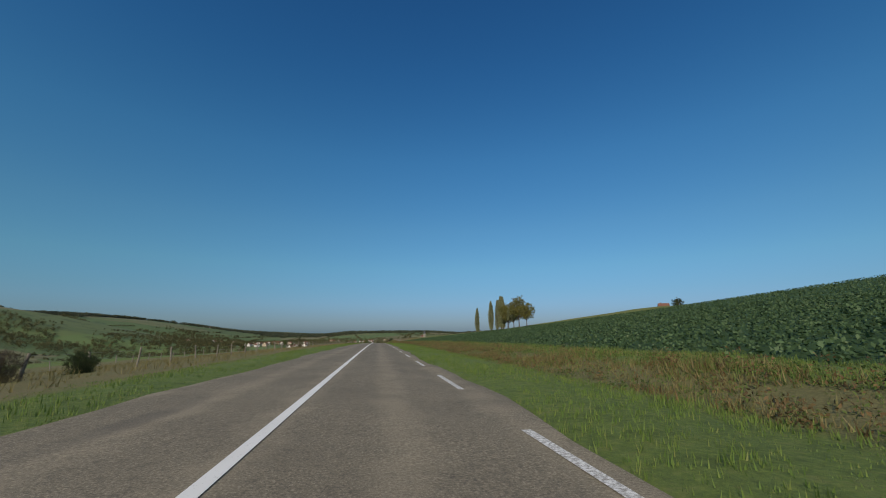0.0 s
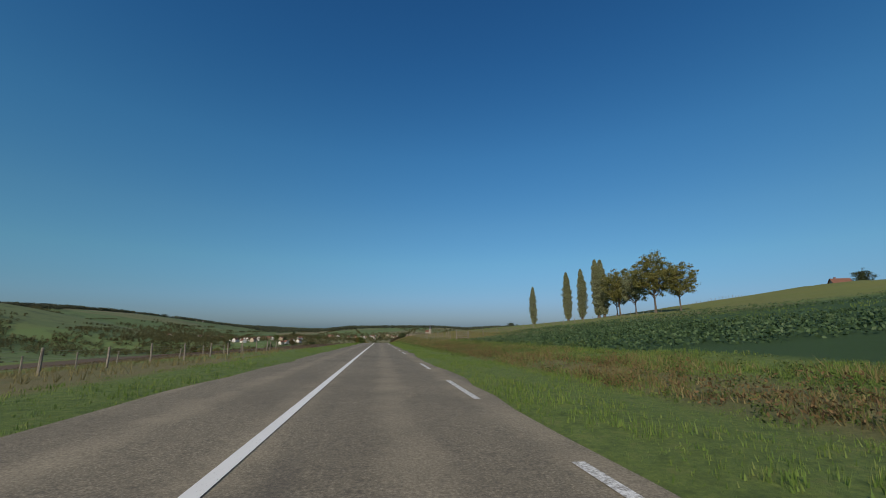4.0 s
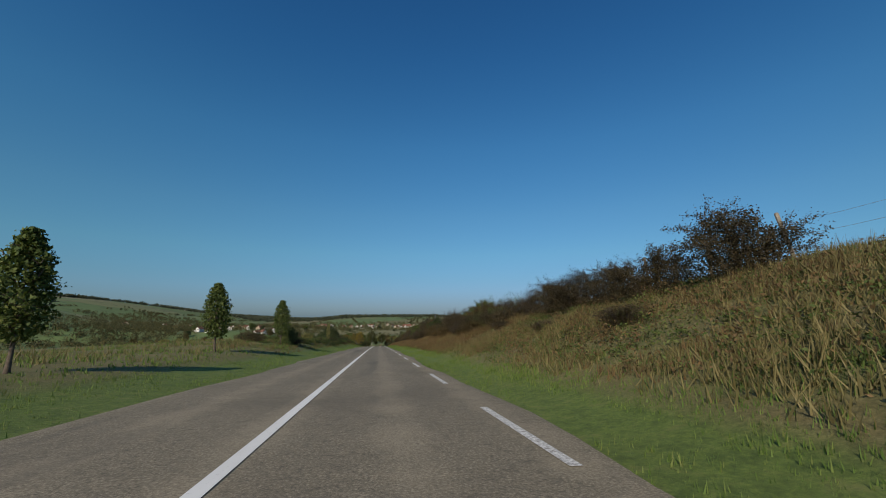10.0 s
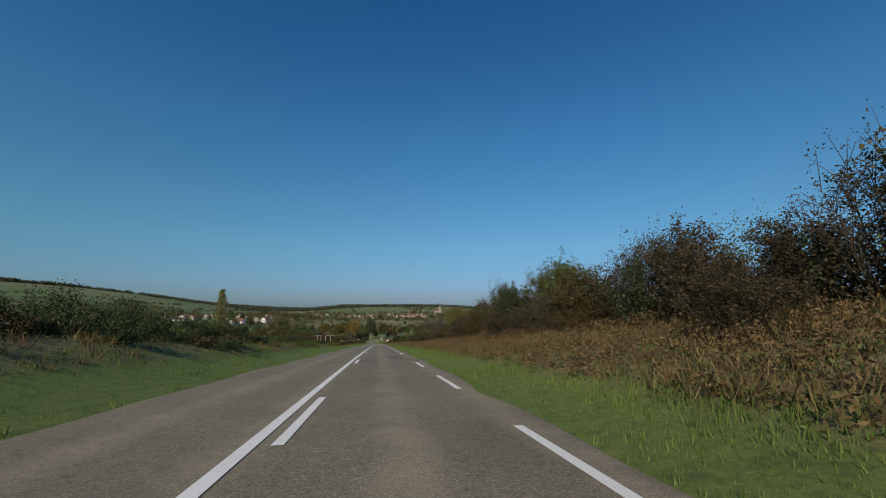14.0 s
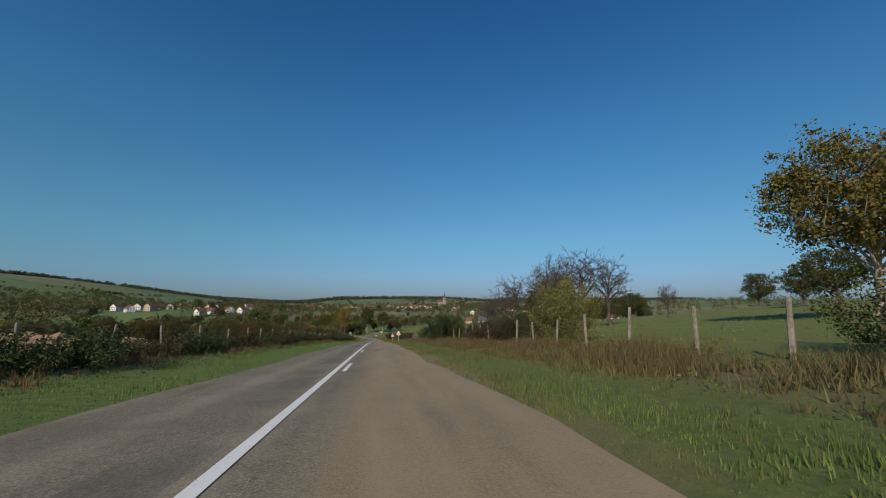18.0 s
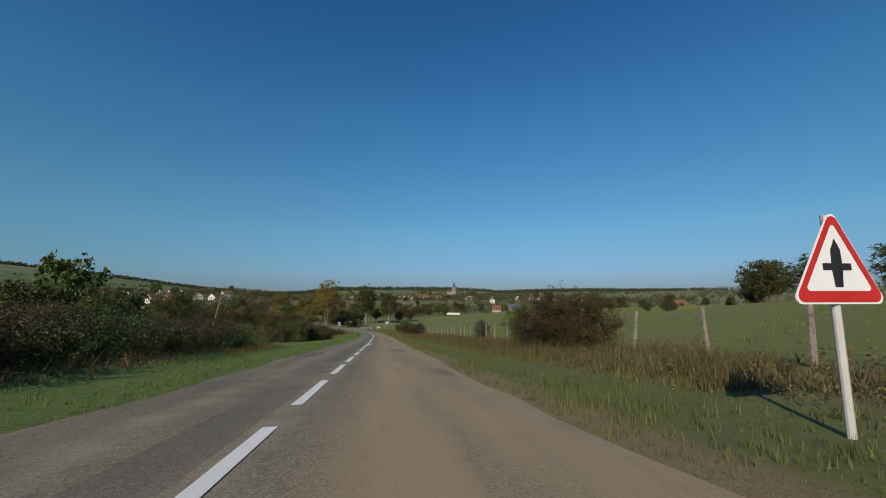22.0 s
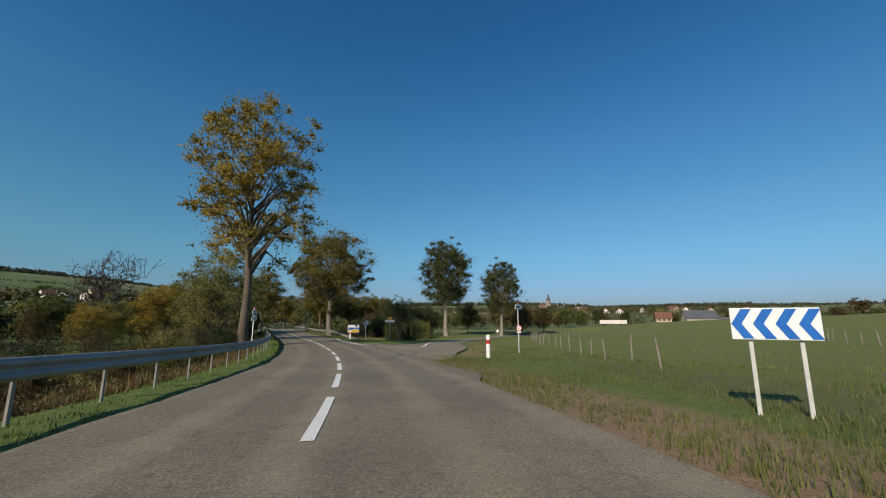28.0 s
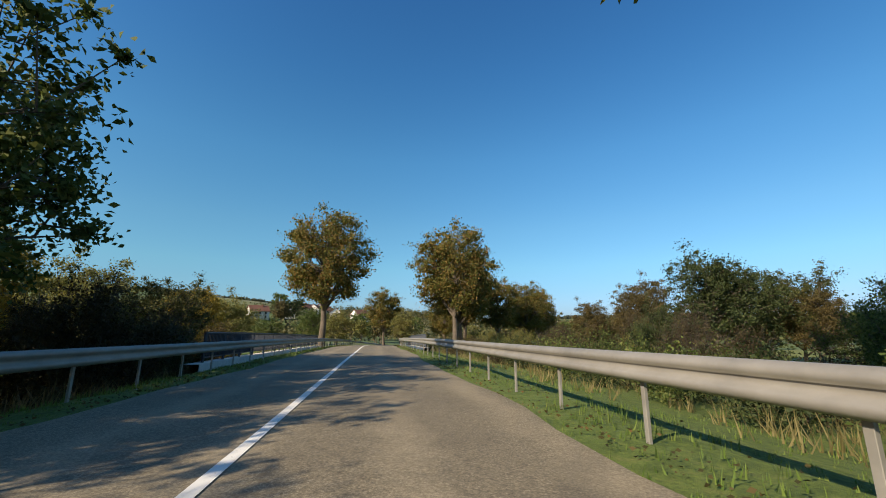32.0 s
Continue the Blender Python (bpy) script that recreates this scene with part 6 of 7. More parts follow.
for k in range(3):
    part("text_bar", box(0.45, 0.004, 0.05, (0.4, -0.026, 1.58 + 0.085 * k)), BLACK, face, "dark lettering bar")

# round sign on the side road
ob = thing("round_sign", put(4.2, 818.8), "red-rimmed round white sign with a small plate below", "road sign", rz=-5)
pole_part(ob, 2.0)
circ = lambda r, z: [(r * math.cos(radians(15 * k)), z + r * math.sin(radians(15 * k))) for k in range(24)]
part("sign_plate", plate(circ(0.4, 1.6), 0.012, 0.0), WHITE, ob)
part("red_border", ring_plate(circ(0.395, 1.6), circ(0.3, 1.6), -0.005), RED, ob, "red rim")
part("panel_plate", box(0.6, 0.012, 0.2, (0, 0, 0.95), 0.003), WHITE, ob)
part("text_bar", box(0.35, 0.004, 0.05, (0, -0.009, 1.03)), BLACK, ob, "dark lettering bar")
part("text_bar", box(0.34, 0.004, 0.1, (0, -0.003, 1.55)), BLACK, ob, "dark lettering bar")

# leaning poles in the thickets
for x, y, h, ln in ((-12.5, 655, 4.2, 0.9), (-8.6, 628, 1.3, 0.1)):
    ob = thing("old_pole", put(x, y), "leaning weathered wooden pole in the thicket", "pole")
    part("shaft", rod((0, 0, -0.3), (ln, 0, h), 0.05, 0.035, 7), WOOD, ob)

# rusty shelter frame by the stream
ob = thing("shelter_frame", put(-49.5, 785.5), "rusty open steel shelter frame with pale posts", "shed frame", rz=64.6)
for x in (0, 2.6, 5.2, 7.8, 10.2):
    for y in (0, 3.4):
        part("frame_post", box(0.12, 0.12, 4.5, (x, y, -0.2), 0.01), RUST if x < 7 else CONCRETE, ob)
for y in (0, 3.4):
    part("frame_beam", box(10.6, 0.14, 0.2, (5.1, y, 4.1), 0.01), RUST, ob)
for x in (0, 2.6, 5.2, 7.8, 10.2):
    part("cross_beam", box(0.12, 3.6, 0.16, (x, 1.7, 4.302), 0.01), RUST, ob)
part("roof_edge", box(10.8, 0.05, 0.25, (5.1, -0.12, 4.15), 0.01), RUST, ob)

# firewood stacks beyond the verge
rw = random.Random(5)
for x, y, n, m in ((-25.5, 683.5, 18, 6), (-30.0, 685.0, 14, 5), (-20.5, 682.0, 8, 5)):
    ob = thing("firewood_stack", put(x, y), "stack of split firewood logs at the thicket edge", "firewood", rz=rw.uniform(-15, 15))
    bm = rod((0, -0.5, 0), (0, 0.5, 0), 0.1, 0.1, 7)
    me = bpy.data.meshes.new("log")
    bm.to_mesh(me)
    bm.free()
    me.materials.append(FIREWOOD)
    for j in range(m):
        for i in range(n):
            part_mesh("log", me, ob, m=pose(i * 0.2 + (j % 2) * 0.1 - n * 0.1, rw.uniform(-0.06, 0.06), 0.1 + j * 0.175, 0, rw.uniform(0, 360), 0) @ Matrix.Diagonal((rw.uniform(0.85, 1.08),) * 3 + (1,)))

# spoil heap behind the left fence
for x, y, sc in ((-24, 548, 1.0), (-30, 553, 1.3), (-36, 560, 1.2), (-26, 562, 0.8)):
    r = np.random.default_rng(int(abs(x)))
    bm = bmesh.new()
    bmesh.ops.create_icosphere(bm, subdivisions=4, radius=1.0)
    for v in bm.verts:
        q = 0.75 + 0.35 * noise.noise(v.co * 2.2 + Vector((x, y, 0))) + 0.14 * noise.noise(v.co * 7)
        v.co = Vector((v.co.x * 3.4 * q, v.co.y * 2.4 * q, max(-0.2, v.co.z) * 1.5 * q)) * sc
    ob = thing("earth_heap", put(x, y), "heap of bare reddish earth beyond the fence", "earth heap")
    part("earth", bm, HEAP, ob)


# ------------------------------------------------------------------ village and far woods
def house(x, y, w, l, h, rz, wall, roof, label, category="house", pitch=0.42, storeys=2):
    ob = thing("house", put(x, y, -0.3), label, category, rz=rz)
    rise = w * pitch
    bm = bmesh.new()
    pr = [(-w / 2, 0), (w / 2, 0), (w / 2, h), (0, h + rise), (-w / 2, h)]
    a = [bm.verts.new((px, -l / 2, pz)) for px, pz in pr]
    b = [bm.verts.new((px, l / 2, pz)) for px, pz in pr]
    bm.faces.new(a)
    bm.faces.new(b[::-1])
    for k in range(5):
        bm.faces.new((a[k], a[(k + 1) % 5], b[(k + 1) % 5], b[k]))
    bmesh.ops.recalc_face_normals(bm, faces=bm.faces[:])
    part("wall", bm, wall, ob)
    sl = math.hypot(w / 2, rise) + 0.5
    an = math.atan2(rise, w / 2)
    for sgn in (-1, 1):
        rot = Matrix.Rotation(sgn * an, 4, "Y")
        bm = box(sl, l + 0.8, 0.18, (sgn * (w / 4 + 0.16), 0, h + rise / 2 - 0.02), 0.0, rot)
        part("roof", bm, roof, ob)
    part("chimney", box(0.7, 0.7, 1.6, (w * 0.12, l * 0.22, h + rise - 0.7), 0.03), TILE, ob)
    for st in range(storeys):
        z = 0.9 + st * (h / storeys)
        for k in range(3):
            px = (-0.3 + 0.3 * k) * w
            if st == 0 and k == 1:
                part("door", box(1.0, 0.1, 2.05, (px, -l / 2 - 0.03, 0.3), 0.0), WOOD, ob)
            else:
                part("window", box(1.0, 0.1, 1.25, (px, -l / 2 - 0.03, z)), GLASS, ob)
        for k in range(3):
            for sgn in (-1, 1):
                if k != 1 or st:
                    part("window", box(0.1, 1.0, 1.25, (sgn * (w / 2 + 0.03), (-0.3 + 0.3 * k) * l, z)), GLASS, ob)
    return ob


rv = random.Random(21)
HL = {PLASTER: "white-plastered house with an orange tiled roof", OCHRE: "ochre-plastered house with an orange tiled roof"}
spots = []
for k in range(34):
    spots.append((rv.uniform(-215, 125), rv.uniform(1385, 1600)))
for k in range(24):
    spots.append((rv.uniform(-330, -180), rv.uniform(1010, 1170)))
for k in range(6):
    spots.append((rv.uniform(-520, -400), rv.uniform(1180, 1330)))
for k in range(12):
    spots.append((rv.uniform(150, 330), rv.uniform(1180, 1400)))
for k in range(5):
    spots.append((rv.uniform(-900, -800), rv.uniform(2200, 2350)))
for x, y in spots:
    wl = PLASTER if rv.random() < 0.65 else OCHRE
    house(x, y, rv.uniform(7, 9), rv.uniform(9, 13), rv.uniform(4.2, 5.6), rv.uniform(-60, 60), wl, TILE, HL[wl] + " in the valley village")
house(82, 1440, 11, 24, 7, 84, PLASTER, TILE, "long white building with a tiled roof in the village", storeys=3)
house(135, 1001, 10, 16, 4, 78, OCHRE, SLATE, "farm barn with a grey roof at the meadow edge", "barn", 0.45, 1)
house(115, 1002, 7, 8, 4.2, 70, OCHRE, TILE, "ochre farmhouse beside the barn", "house", 0.5)
house(150, 1003, 5, 6, 3, 70, OCHRE, SLATE, "small grey-roofed farm building", "barn", 0.4, 1)
house(300, 980, 9, 11, 6, 40, PLASTER, TILE, "white house with a steep roof above the meadow", "house", 0.6)
house(218, 273, 5.0, 7.0, 2.6, 62, OCHRE, TILE, "small hut with a red tiled roof on the hilltop", "hut", 0.5, 1)
# white trailer in the meadow
ob = thing("farm_trailer", put(57.2, 925.3), "long pale flatbed farm trailer parked in the meadow", "trailer", rz=65)
part("bed", box(2.4, 10, 0.22, (0, 0, 0.9), 0.03), PLASTER, ob)
for xx in (-1.18, 1.18):
    for k in range(3):
        part("side_board", box(0.05, 9.9, 0.36, (xx, 0, 1.16 + 0.42 * k), 0.01), PLASTER, ob)
    for yy in (-4.9, -1.6, 1.6, 4.9):
        part("stake", box(0.09, 0.09, 1.35, (xx * 0.95, yy, 1.121), 0.01), CONCRETE, ob)
part("drawbar", box(0.15, 2.0, 0.15, (0, -5.9, 0.7), 0.02), RUST, ob)
for yy in (-3, 3.4):
    for xx in (-1.05, 1.05):
        part("wheel", rod((xx - 0.12, yy, 0.45), (xx + 0.12, yy, 0.45), 0.45, 0.45, 16), BLACK, ob)

# church
ob = thing("church", put(195, 1669, -0.5), "stone church with a tall dark pointed spire", "church", rz=20)
cz = ob.matrix_basis.translation.z
part("tower", box(7, 7, 24, (0, 0, 0), 0.1), STONE, ob)
part("nave", box(12, 26, 12, (0, 17, 0), 0.1), STONE, ob)
bm = bmesh.new()
a = [bm.verts.new((px, 4, pz)) for px, pz in ((-6.6, 12), (6.6, 12), (0, 19))]
b = [bm.verts.new((px, 30.6, pz)) for px, pz in ((-6.6, 12), (6.6, 12), (0, 19))]
bm.faces.new(a)
bm.faces.new(b[::-1])
for k in range(3):
    bm.faces.new((a[k], a[(k + 1) % 3], b[(k + 1) % 3], b[k]))
bmesh.ops.recalc_face_normals(bm, faces=bm.faces[:])
part("nave_roof", bm, TILE, ob)
part("spire", rod((0, 0, 24), (0, 0, max(40, 15 - cz)), 5.0, 0.05, 8), SLATE, ob)
for sx in (-1, 1):
    part("belfry_window", box(1.2, 0.2, 3.2, (sx * 1.6, -4.05, 17), 0.0), GLASS, ob)

# valley trees
K_VAL = lambda sd, mt: (lambda: tree_meshes(sd, 9, 0.2, 1.0, 3.6, 24, 2600, 0.36, mt, tight=0.24, sides=4))
rt = random.Random(31)
MT = (LEAF_GREEN, LEAF_THICKET, LEAF_RUST, LEAF_DARK, LEAF_POPLAR)


def valley_tree(x, y, sc):
    k = rt.choice((0, 0, 1, 2, 3, 3, 1, 4))
    q = np.array([x]), np.array([y])
    if (y < 686 and x > -62) or (abs(float(road_coords(*q)[1][0])) < 42 and y < 960) or float(side_gap(*q)[0]) < 12 or (900 < y < 1014 and 0.36 < (x + 4) / (y - 763) < 0.74):
        return
    plant("valley%d" % k, K_VAL(130 + k, MT[k]), "valley_tree", x, y, "broadleaf tree in autumn colour on the valley floor", "tree", sc, "valley trees", rt.uniform(0.85, 1.25))


for k in range(115):
    valley_tree(-rt.uniform(40, 190), rt.uniform(660, 880), rt.uniform(0.9, 1.5))
for k in range(55):
    valley_tree(rt.uniform(-330, -40), rt.uniform(840, 1080), rt.uniform(0.9, 1.6))
for k in range(72):
    valley_tree(rt.uniform(-130, 300), rt.uniform(975, 1075), rt.uniform(0.75, 1.25))
for k in range(14):
    valley_tree(rt.uniform(-400, 330), rt.uniform(1110, 1350), rt.uniform(0.8, 1.3))
for k in range(26):
    valley_tree(rt.uniform(-60, 50), rt.uniform(905, 1000) + 20, rt.uniform(0.6, 1.0))
for k in range(70):
    valley_tree(-rt.uniform(46, 135), rt.uniform(765, 880), rt.uniform(0.7, 1.1))
for k in range(14):
    valley_tree(rt.uniform(150, 330), rt.uniform(900, 1000), rt.uniform(0.8, 1.2))


def woods(name, xs, ys, seed, label, leaf, mat, size, per=34):
    """Far trees as clumps of leaf masses, one object."""
    r = np.random.default_rng(seed)
    n = len(xs)
    z = ground(xs, ys)
    h = size * r.uniform(0.7, 1.3, n)
    a = r.normal(size=(n, per, 3))
    a /= np.linalg.norm(a, axis=2, keepdims=True)
    a *= r.uniform(0.5, 1.0, (n, per, 1))
    c = np.stack([xs, ys, z + h * 0.5], 1)[:, None] + a * (h[:, None, None] * [0.45, 0.45, 0.5])
    v, f = leaves(c.reshape(-1, 3), leaf, r, long=1.2)
    return tagged(new(name, np_mesh(name, v, f, mat)), label, "woods", kind="stuff")


r = np.random.default_rng(5)
n = 14000
wx, wy = r.uniform(-1900, 1500, n), r.uniform(1500, 3000, n)
keep = wy > 2080 + 90 * np.sin(wx * 0.006) + 50 * np.sin(wx * 0.019 + 2)
woods("far_woods", wx[keep], wy[keep], 6, "dark wooded ridge along the horizon", 3.6, LEAF_HAZED, 12, 20)
n = 11000
wx, wy = r.uniform(-1600, -960, n), r.uniform(150, 2100, n)
edge = 1065 + 40 * np.sin(wy * 0.011) + 25 * np.sin(wy * 0.031 + 1)
keep = -wx > edge
woods("hill_woods", wx[keep], wy[keep], 7, "dark woods along the crest of the green hill", 3.2, LEAF_HAZED, 11, 20)
# hedgerows and thickets on the hillside
hx, hy = [], []
for k in range(30):
    x0, y0, turn = r.uniform(-960, -360), r.uniform(300, 1600), r.choice([0.15, 1.45]) + r.normal(0, 0.12)
    ln = r.uniform(60, 190)
    u = np.sort(r.uniform(0, 1, int(ln / 4.5)))
    hx.append(x0 + np.sin(turn) * ln * u + r.normal(0, 2, len(u)))
    hy.append(y0 + np.cos(turn) * ln * u + r.normal(0, 2, len(u)))
for k in range(16):
    x0, y0 = r.uniform(-900, -380), r.uniform(300, 1500)
    m = int(r.uniform(8, 30))
    hx.append(x0 + r.normal(0, 16, m))
    hy.append(y0 + r.normal(0, 26, m))
woods("hillside_bushes", np.concatenate(hx), np.concatenate(hy), 8, "hedgerows and thickets on the green hillside", 1.0, LEAF_VALLEY, 4.2)
n = 4200
wx, wy = r.uniform(-930, -330, n), r.uniform(820, 1750, n)
hs = np.array(spots)
keep = (np.sin(wx * 0.013 + wy * 0.006) + np.sin(wy * 0.011 - wx * 0.004 + 1) + 0.7 * np.sin(wx * 0.031) * np.sin(wy * 0.027) > 0.15 + 0.9 * ease(-wx, 640, 930)) & (np.min(np.hypot(wx[:, None] - hs[None, :, 0], wy[:, None] - hs[None, :, 1]), axis=1) > 15)
woods("hillside_woods", wx[keep], wy[keep], 16, "mixed autumn woods on the green hillside", 1.7, LEAF_VALLEY, 8.5, 26)
n = 2300
wx = r.uniform(-620, -130, n)
wy = r.uniform(820, 1450, n)
hs = np.array(spots)
keep = (np.min(np.hypot(wx[:, None] - hs[None, :, 0], wy[:, None] - hs[None, :, 1]), axis=1) > 13) & ((np.sin(wx * 0.021) * np.sin(wy * 0.017) > -0.25) | (wy > 1150))
woods("valley_woods", wx[keep], wy[keep], 9, "mixed autumn trees filling the valley", 1.3, LEAF_VALLEY, 9)
n = 2300
wx, wy = r.uniform(-500, 600, n), r.uniform(1240, 1760, n)
keep = np.min(np.hypot(wx[:, None] - hs[None, :, 0], wy[:, None] - hs[None, :, 1]), axis=1) > 13
woods("village_trees", wx[keep], wy[keep], 10, "autumn trees round the village", 1.3, LEAF_VALLEY, 8)
n = 1150
wx, wy = r.uniform(-230, 40, n), r.uniform(690, 1060, n)
keep = (((np.abs(road_coords(wx, wy)[1]) > 34) & (wx < -30)) | (wy > 960)) & (side_gap(wx, wy) > 15)
woods("bottom_woods", wx[keep], wy[keep], 13, "mixed autumn woods along the valley bottom", 0.75, LEAF_VALLEY, 7.5)
n = 1700
wx, wy = r.uniform(-300, 300, n), r.uniform(1030, 1290, n)
keep = (np.min(np.hypot(wx[:, None] - hs[None, :, 0], wy[:, None] - hs[None, :, 1]), axis=1) > 12) & (np.sin(wx * 0.019 + 1) * np.sin(wy * 0.03) > -0.45)
woods("meadow_woods", wx[keep], wy[keep], 14, "mixed autumn trees below the village", 0.8, LEAF_VALLEY, 6.2)
hx, hy = [], []
for k in range(34):
    x0, y0, turn = r.uniform(-900, 700), r.uniform(1560, 2050), r.choice([0.2, 1.5]) + r.normal(0, 0.15)
    u = r.uniform(0, 1, 26)
    hx.append(x0 + np.sin(turn) * 190 * u)
    hy.append(y0 + np.cos(turn) * 190 * u)
woods("ridge_hedges", np.concatenate(hx), np.concatenate(hy), 15, "hedgerows between the fields below the ridge", 1.6, LEAF_VALLEY, 7)
n = 500
wx, wy = r.uniform(330, 900, n), r.uniform(880, 1500, n)
woods("right_woods", wx, wy, 12, "dark trees beyond the meadow", 1.4, LEAF_VALLEY, 10)


# ------------------------------------------------------------------ grass, weeds and crops
def scatter(seed, n, s0, s1, d0, d1):
    """Random feet between two stations and two offsets from the road, standing on the ground."""
    r = np.random.default_rng(seed)
    s = r.uniform(s0, s1, n)
    p = on_road(s, r.uniform(d0, d1, n))
    p[:, 2] = ground(p[:, 0], p[:, 1]) - 0.02
    ok = (side_gap(p[:, 0], p[:, 1]) > 2.6) & ~in_apron(p[:, 0], p[:, 1])
    return p[ok], r


def turf(name, label, mat, patches, height, width, per=3, lean=0.4, cat="grass", gaps=0.0):
    vs, fs, o = [], [], 0
    for k, (seed, n, s0, s1, d0, d1, hs) in enumerate(patches):
        p, r = scatter(seed, n, s0, s1, d0, d1)
        wave = np.sin(p[:, 0] * 1.9 + p[:, 1] * 0.35) + np.sin(p[:, 1] * 0.83 - p[:, 0] * 0.6) + 0.6 * np.sin(p[:, 1] * 2.9 + p[:, 0] * 2.3) + r.normal(0, 0.5, len(p))
        if gaps:
            p, wave = p[wave > gaps - 1.5], wave[wave > gaps - 1.5]
        v, f = blades(p, height * hs * np.clip(0.85 + 0.3 * wave, 0.35, 1.9), r, width, lean, per)
        vs.append(v)
        fs.append(f + o)
        o += len(v)
    return tagged(new(name, np_mesh(name, np.concatenate(vs), np.concatenate(fs), mat)), label, cat, kind="stuff")


turf("verge_grass", "green mown grass blades on the verges", GRASS_GREEN,
     [(1, 44000, -5, 300, 3.25, 6.5, 1), (2, 24000, 300, 520, 3.25, 5.2, 1), (4, 26000, -5, 330, -6.5, -2.9, 1),
      (5, 26000, 330, 720, -6.0, -2.9, 1.1), (6, 9000, 720, 900, -4.6, -2.9, 1), (7, 8000, 795, 900, 3.2, 8, 1), (9, 42000, -5, 180, 8.8, 12.6, 1.5), (25, 16000, -5, 180, 6, 9, 1.3), (10, 16000, 262, 482, 4.2, 6.4, 1.2)],
     0.095, 0.008, 4)
turf("lower_verge_grass", "olive green grass on the lower verge", GRASS_OLIVE,
     [(3, 44000, 490, 800, 3.4, 6.9, 1), (8, 18000, 735, 800, 3.4, 14, 1)], 0.125, 0.008, 4)
turf("bank_grass", "tall dry straw-coloured grass on the banks", GRASS_DRY,
     [(11, 16000, -5, 190, 6.6, 11.2, 0.6), (12, 30000, 176, 262, 6.4, 26, 0.5), (13, 30000, 240, 315, 5.4, 14, 0.65), (14, 22000, 290, 480, 5.0, 11, 0.8), (15, 15000, 470, 740, 6.0, 9.8, 0.65),
      (16, 12000, -5, 175, -32, -7, 0.8), (17, 9000, 262, 480, -16, -7, 0.9), (18, 7000, 500, 650, -14, -6.5, 1.0), (19, 7000, 720, 870, -14, -5, 1.1), (20, 4000, 820, 900, 6, 16, 1.0)],
     0.36, 0.012, 4, 0.9, gaps=1.2)
turf("pasture_grass", "short pasture grass beyond the fences", GRASS_GREEN,
     [(21, 14000, 140, 300, 12, 45, 0.9), (22, 16000, 500, 760, 9.5, 40, 0.9), (23, 8000, 740, 860, 9, 45, 0.9), (24, 6000, 262, 330, -20, -6, 1.0)], 0.16, 0.02, 3)
turf("withered_stalks", "withered olive-brown weeds along the pasture fence", STALK,
     [(53, 24000, 505, 740, 6.3, 9.8, 0.9), (58, 9000, 505, 740, 5.8, 7.5, 0.55)], 0.42, 0.012, 5, 0.8, "weeds", gaps=0.7)
turf("russet_stalks", "dense russet dock and nettle stalks on the banks", FERN,
     [(51, 15000, 296, 508, 5.2, 10.5, 0.8), (52, 3000, 262, 300, 6.2, 12, 0.5), (54, 4500, 500, 650, -8.5, -5.4, 0.8), (55, 4000, 318, 482, -10, -4.9, 0.7),
      (56, 3500, 745, 850, -7, -4.6, 0.9), (57, 5000, 140, 262, 6.6, 11.5, 0.4), (59, 5000, -5, 180, 6.4, 9.4, 0.55)], 0.34, 0.012, 6, 0.9, "weeds", gaps=1.0)


def weeds(name, label, mat, patches, size, per, rise):
    vs, fs, o = [], [], 0
    for seed, n, s0, s1, d0, d1 in patches:
        p, r = scatter(seed, n, s0, s1, d0, d1)
        c = np.repeat(p, per, 0)
        h = np.repeat(r.uniform(0.3, 1.0, len(p)), per) * rise
        c = c + np.stack([r.normal(0, 0.13, len(c)), r.normal(0, 0.13, len(c)), r.uniform(0.05, 1, len(c)) * h], 1)
        v, f = leaves(c, size, r, long=2.0)
        vs.append(v)
        fs.append(f + o)
        o += len(v)
    return tagged(new(name, np_mesh(name, np.concatenate(vs), np.concatenate(fs), mat)), label, "weeds", kind="stuff")


weeds("russet_weeds", "russet dock and fern on the hedge bank", FERN, [(31, 8600, 314, 508, 4.9, 9.8), (32, 500, 280, 314, 5.5, 9), (46, 700, -5, 170, 6.2, 9.4), (33, 1600, 520, 735, 6.5, 9.5), (34, 900, 745, 830, -10, -4.6)], 0.034, 34, 0.55)
weeds("green_weeds", "low green weeds among dry grass", LEAF_GREEN, [(35, 5000, 140, 310, 5.5, 14), (36, 4000, 320, 480, -11, -5.2), (40, 3500, 258, 310, 5.6, 12), (45, 2500, 300, 480, 4.8, 9), (37, 1500, 500, 650, -8, -5), (38, 1400, 470, 740, 6, 9.5), (39, 3500, 0, 170, 6.2, 12)], 0.034, 18, 0.28)

# the leafy crop, in rows
r = np.random.default_rng(41)
cs, cd = np.meshgrid(np.arange(-8, 215, 0.62), np.concatenate([np.arange(12.2, 34, 0.40), np.arange(34, 90, 0.9)]))
cs, cd = cs.ravel() + r.normal(0, 0.1, cs.size), cd.ravel() + r.normal(0, 0.06, cd.size)
keep = (r.uniform(0, 1, cs.size) < np.clip(1.25 - cd / 75, 0.3, 0.93) * (1 - 0.62 * ease(cs, 148, 170))) & (cs - (cd - 12) * 0.55 < 177) & ((cs < 120) | (np.sin(cs * 0.11 + cd * 0.05) * np.sin(cd * 0.14) < 0.4))
p = on_road(cs[keep], cd[keep])
p[:, 2] = ground(p[:, 0], p[:, 1])
c = np.repeat(p, 7, 0) + np.stack([r.normal(0, 0.14, len(p) * 7), r.normal(0, 0.14, len(p) * 7), r.uniform(0.06, 0.32, len(p) * 7)], 1)
v, f = leaves(c, 0.105, r, flat=0.3)
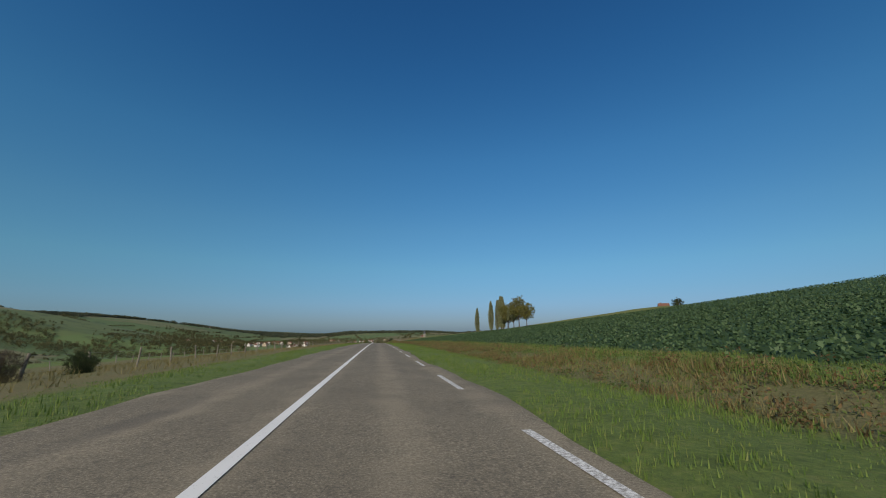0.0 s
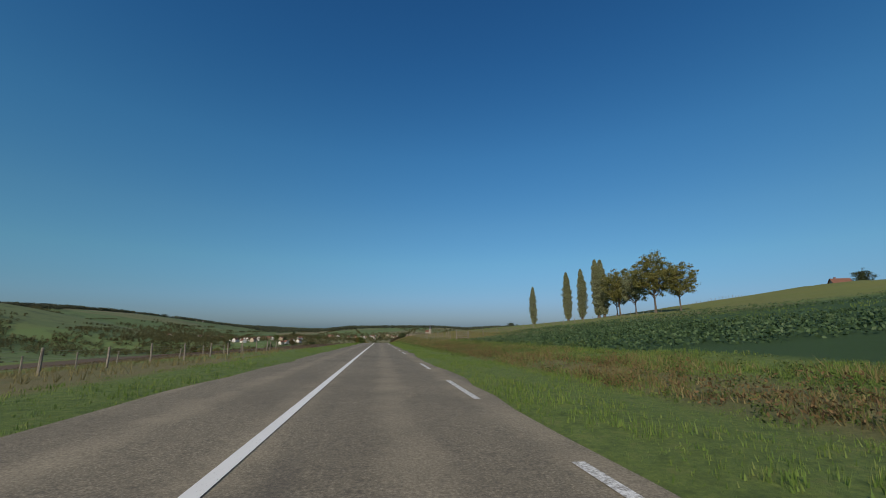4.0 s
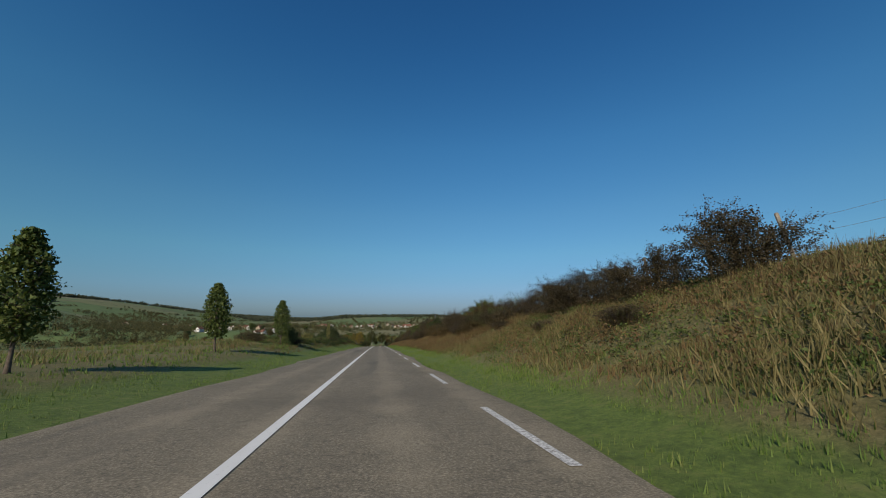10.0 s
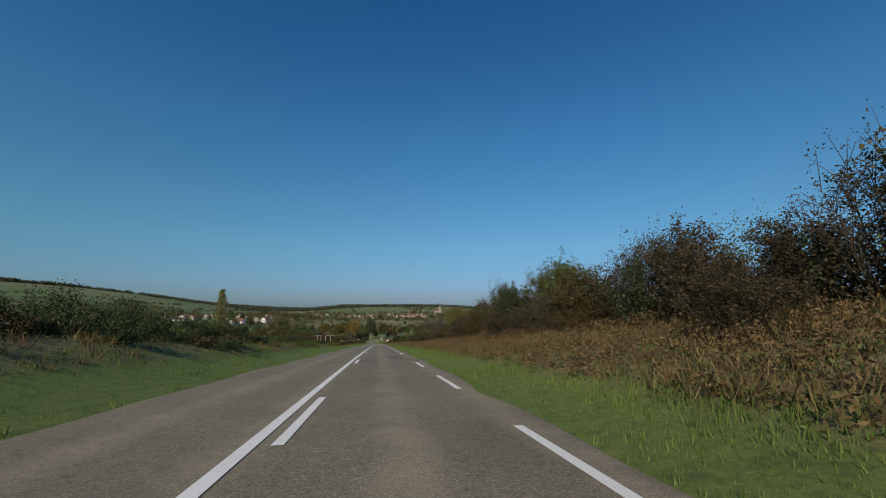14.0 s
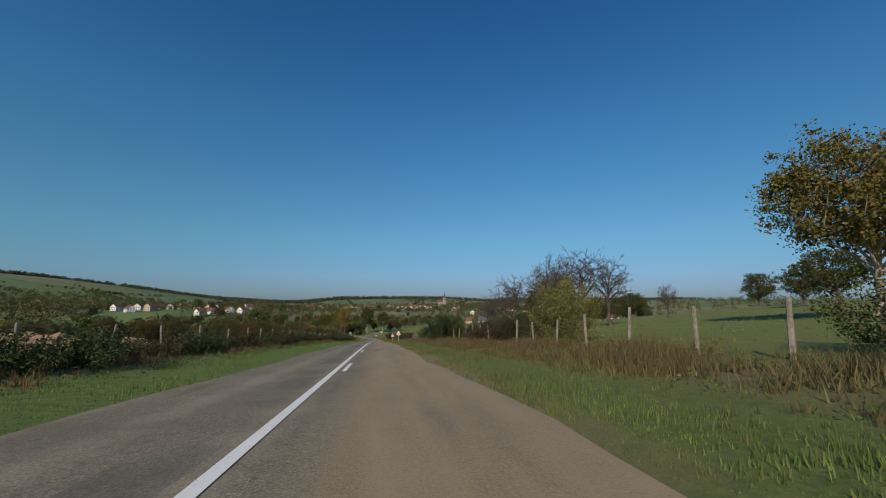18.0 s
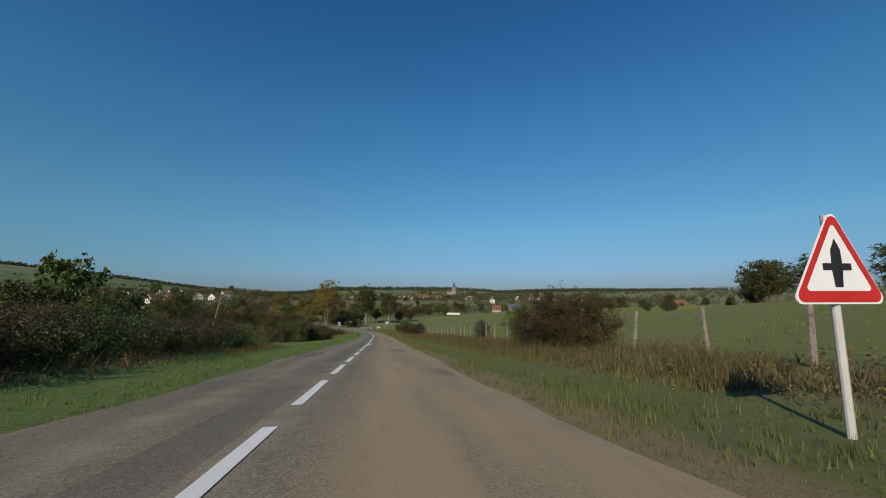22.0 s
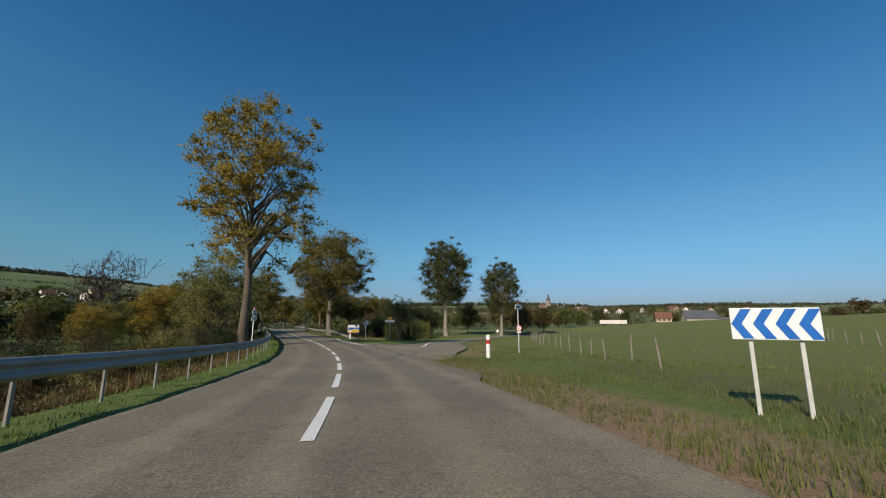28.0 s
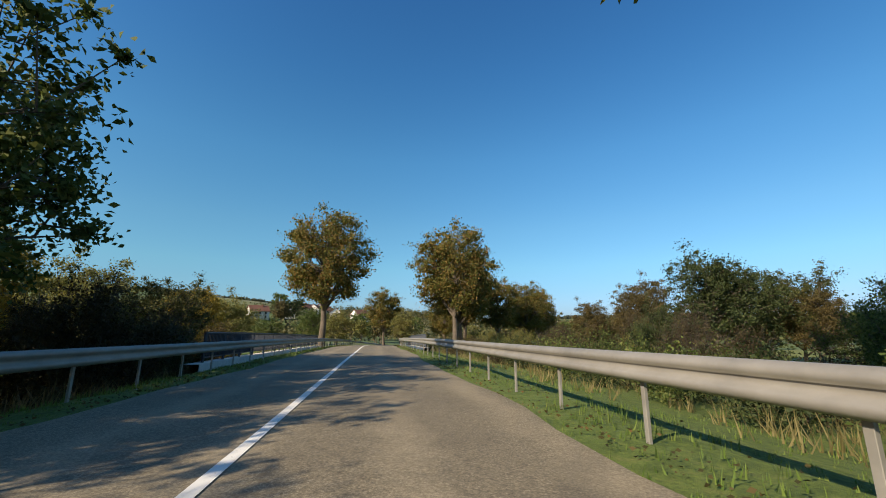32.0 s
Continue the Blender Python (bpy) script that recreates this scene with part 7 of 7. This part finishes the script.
tagged(new("crop_plants", np_mesh("crop_plants", v, f, CROP)), "rows of leafy green brassica crop", "crop", kind="stuff")

# clods on the ploughed field
r = np.random.default_rng(43)
n = 16000
p = on_road(r.uniform(170, 264, n), -r.uniform(7.6, 42, n) ** 1.0)
p[:, 2] = ground(p[:, 0], p[:, 1])
a = r.normal(size=(n, 4, 3)) * r.uniform(0.03, 0.11, (n, 1, 1))
a[:, :, 2] = np.abs(a[:, :, 2]) * 0.8
v = (p[:, None] + a).reshape(-1, 3)
k = np.arange(n)[:, None, None] * 4 + np.array([[0, 1, 2], [0, 2, 3], [0, 3, 1], [1, 3, 2]])[None]
CLOD = simple("turned_earth", (0.055, 0.039, 0.025), (0.16, 0.112, 0.07), 3, relief=0.6, depth=0.05, world_space=True)
tagged(new("plough_clods", np_mesh("plough_clods", v, k.reshape(-1, 3), CLOD)), "clods of turned reddish earth on the ploughed field", "clods", kind="stuff")

# fallen leaves at the road edge under the limes
r = np.random.default_rng(44)
n = 5200
p = on_road(r.uniform(790, 890, n), np.where(r.uniform(0, 1, n) < 0.5, 3.3 + np.abs(r.normal(0, 0.5, n)), -2.8 - np.abs(r.normal(0, 0.4, n))))
p[:, 2] = np.maximum(ground(p[:, 0], p[:, 1]), p[:, 2] - 0.02) + 0.03
v, f = leaves(p, 0.035, r, flat=0.9)
tagged(new("fallen_leaves", np_mesh("fallen_leaves", v, f, LEAF_RUST)), "fallen yellow leaves along the road edge", "leaves", kind="stuff")

# white edge of the side road and its joint with the main road
nose = np.array([(-18.3, 808.6), (-15.9, 802.7), (-13.6, 798.0), (-12.2, 795.3), (-11.7, 794.5), (-11.2, 794.2), (-10.4, 794.2), (-9.3, 794.3), (-8.2, 794.2), (-7.6, 794.3), (-7.25, 794.7), (-7.05, 795.5), (-7.0, 797.0), (-7.2, 801.0), (-7.2, 806.0), (-6.4, 814.0)])
nu = np.concatenate([[0], np.cumsum(np.linalg.norm(np.diff(nose, axis=0), axis=1))])
nq = np.arange(0, nu[-1], 0.2)
lx, ly = glide(nq, nu, nose[:, 0]), glide(nq, nu, nose[:, 1])
ax, ay = np.gradient(lx), np.gradient(ly)
al = np.hypot(ax, ay)
rows = []
for o in (-0.11, 0.11):
    x, y = lx + ay / al * o, ly - ax / al * o
    g = ground(x, y) + 0.12 * in_apron(x, y)
    rows.append(np.stack([x, y, np.maximum(np.maximum(g, np.interp(y, [780, 800, 830, 900], [-40.72, -41.2, -42.2, -43.6])), np.where(road_coords(x, y)[1] < 3.6, road_coords(x, y)[2] - 0.03, -99)) + 0.045], 1))
v = np.stack(rows, 1).reshape(-1, 3)
i = np.arange(len(nq) - 1) * 2
ob = new("island_line", np_mesh("island_line", v, np.stack([i, i + 1, i + 3, i + 2], 1), PAINT))
ob.parent = side
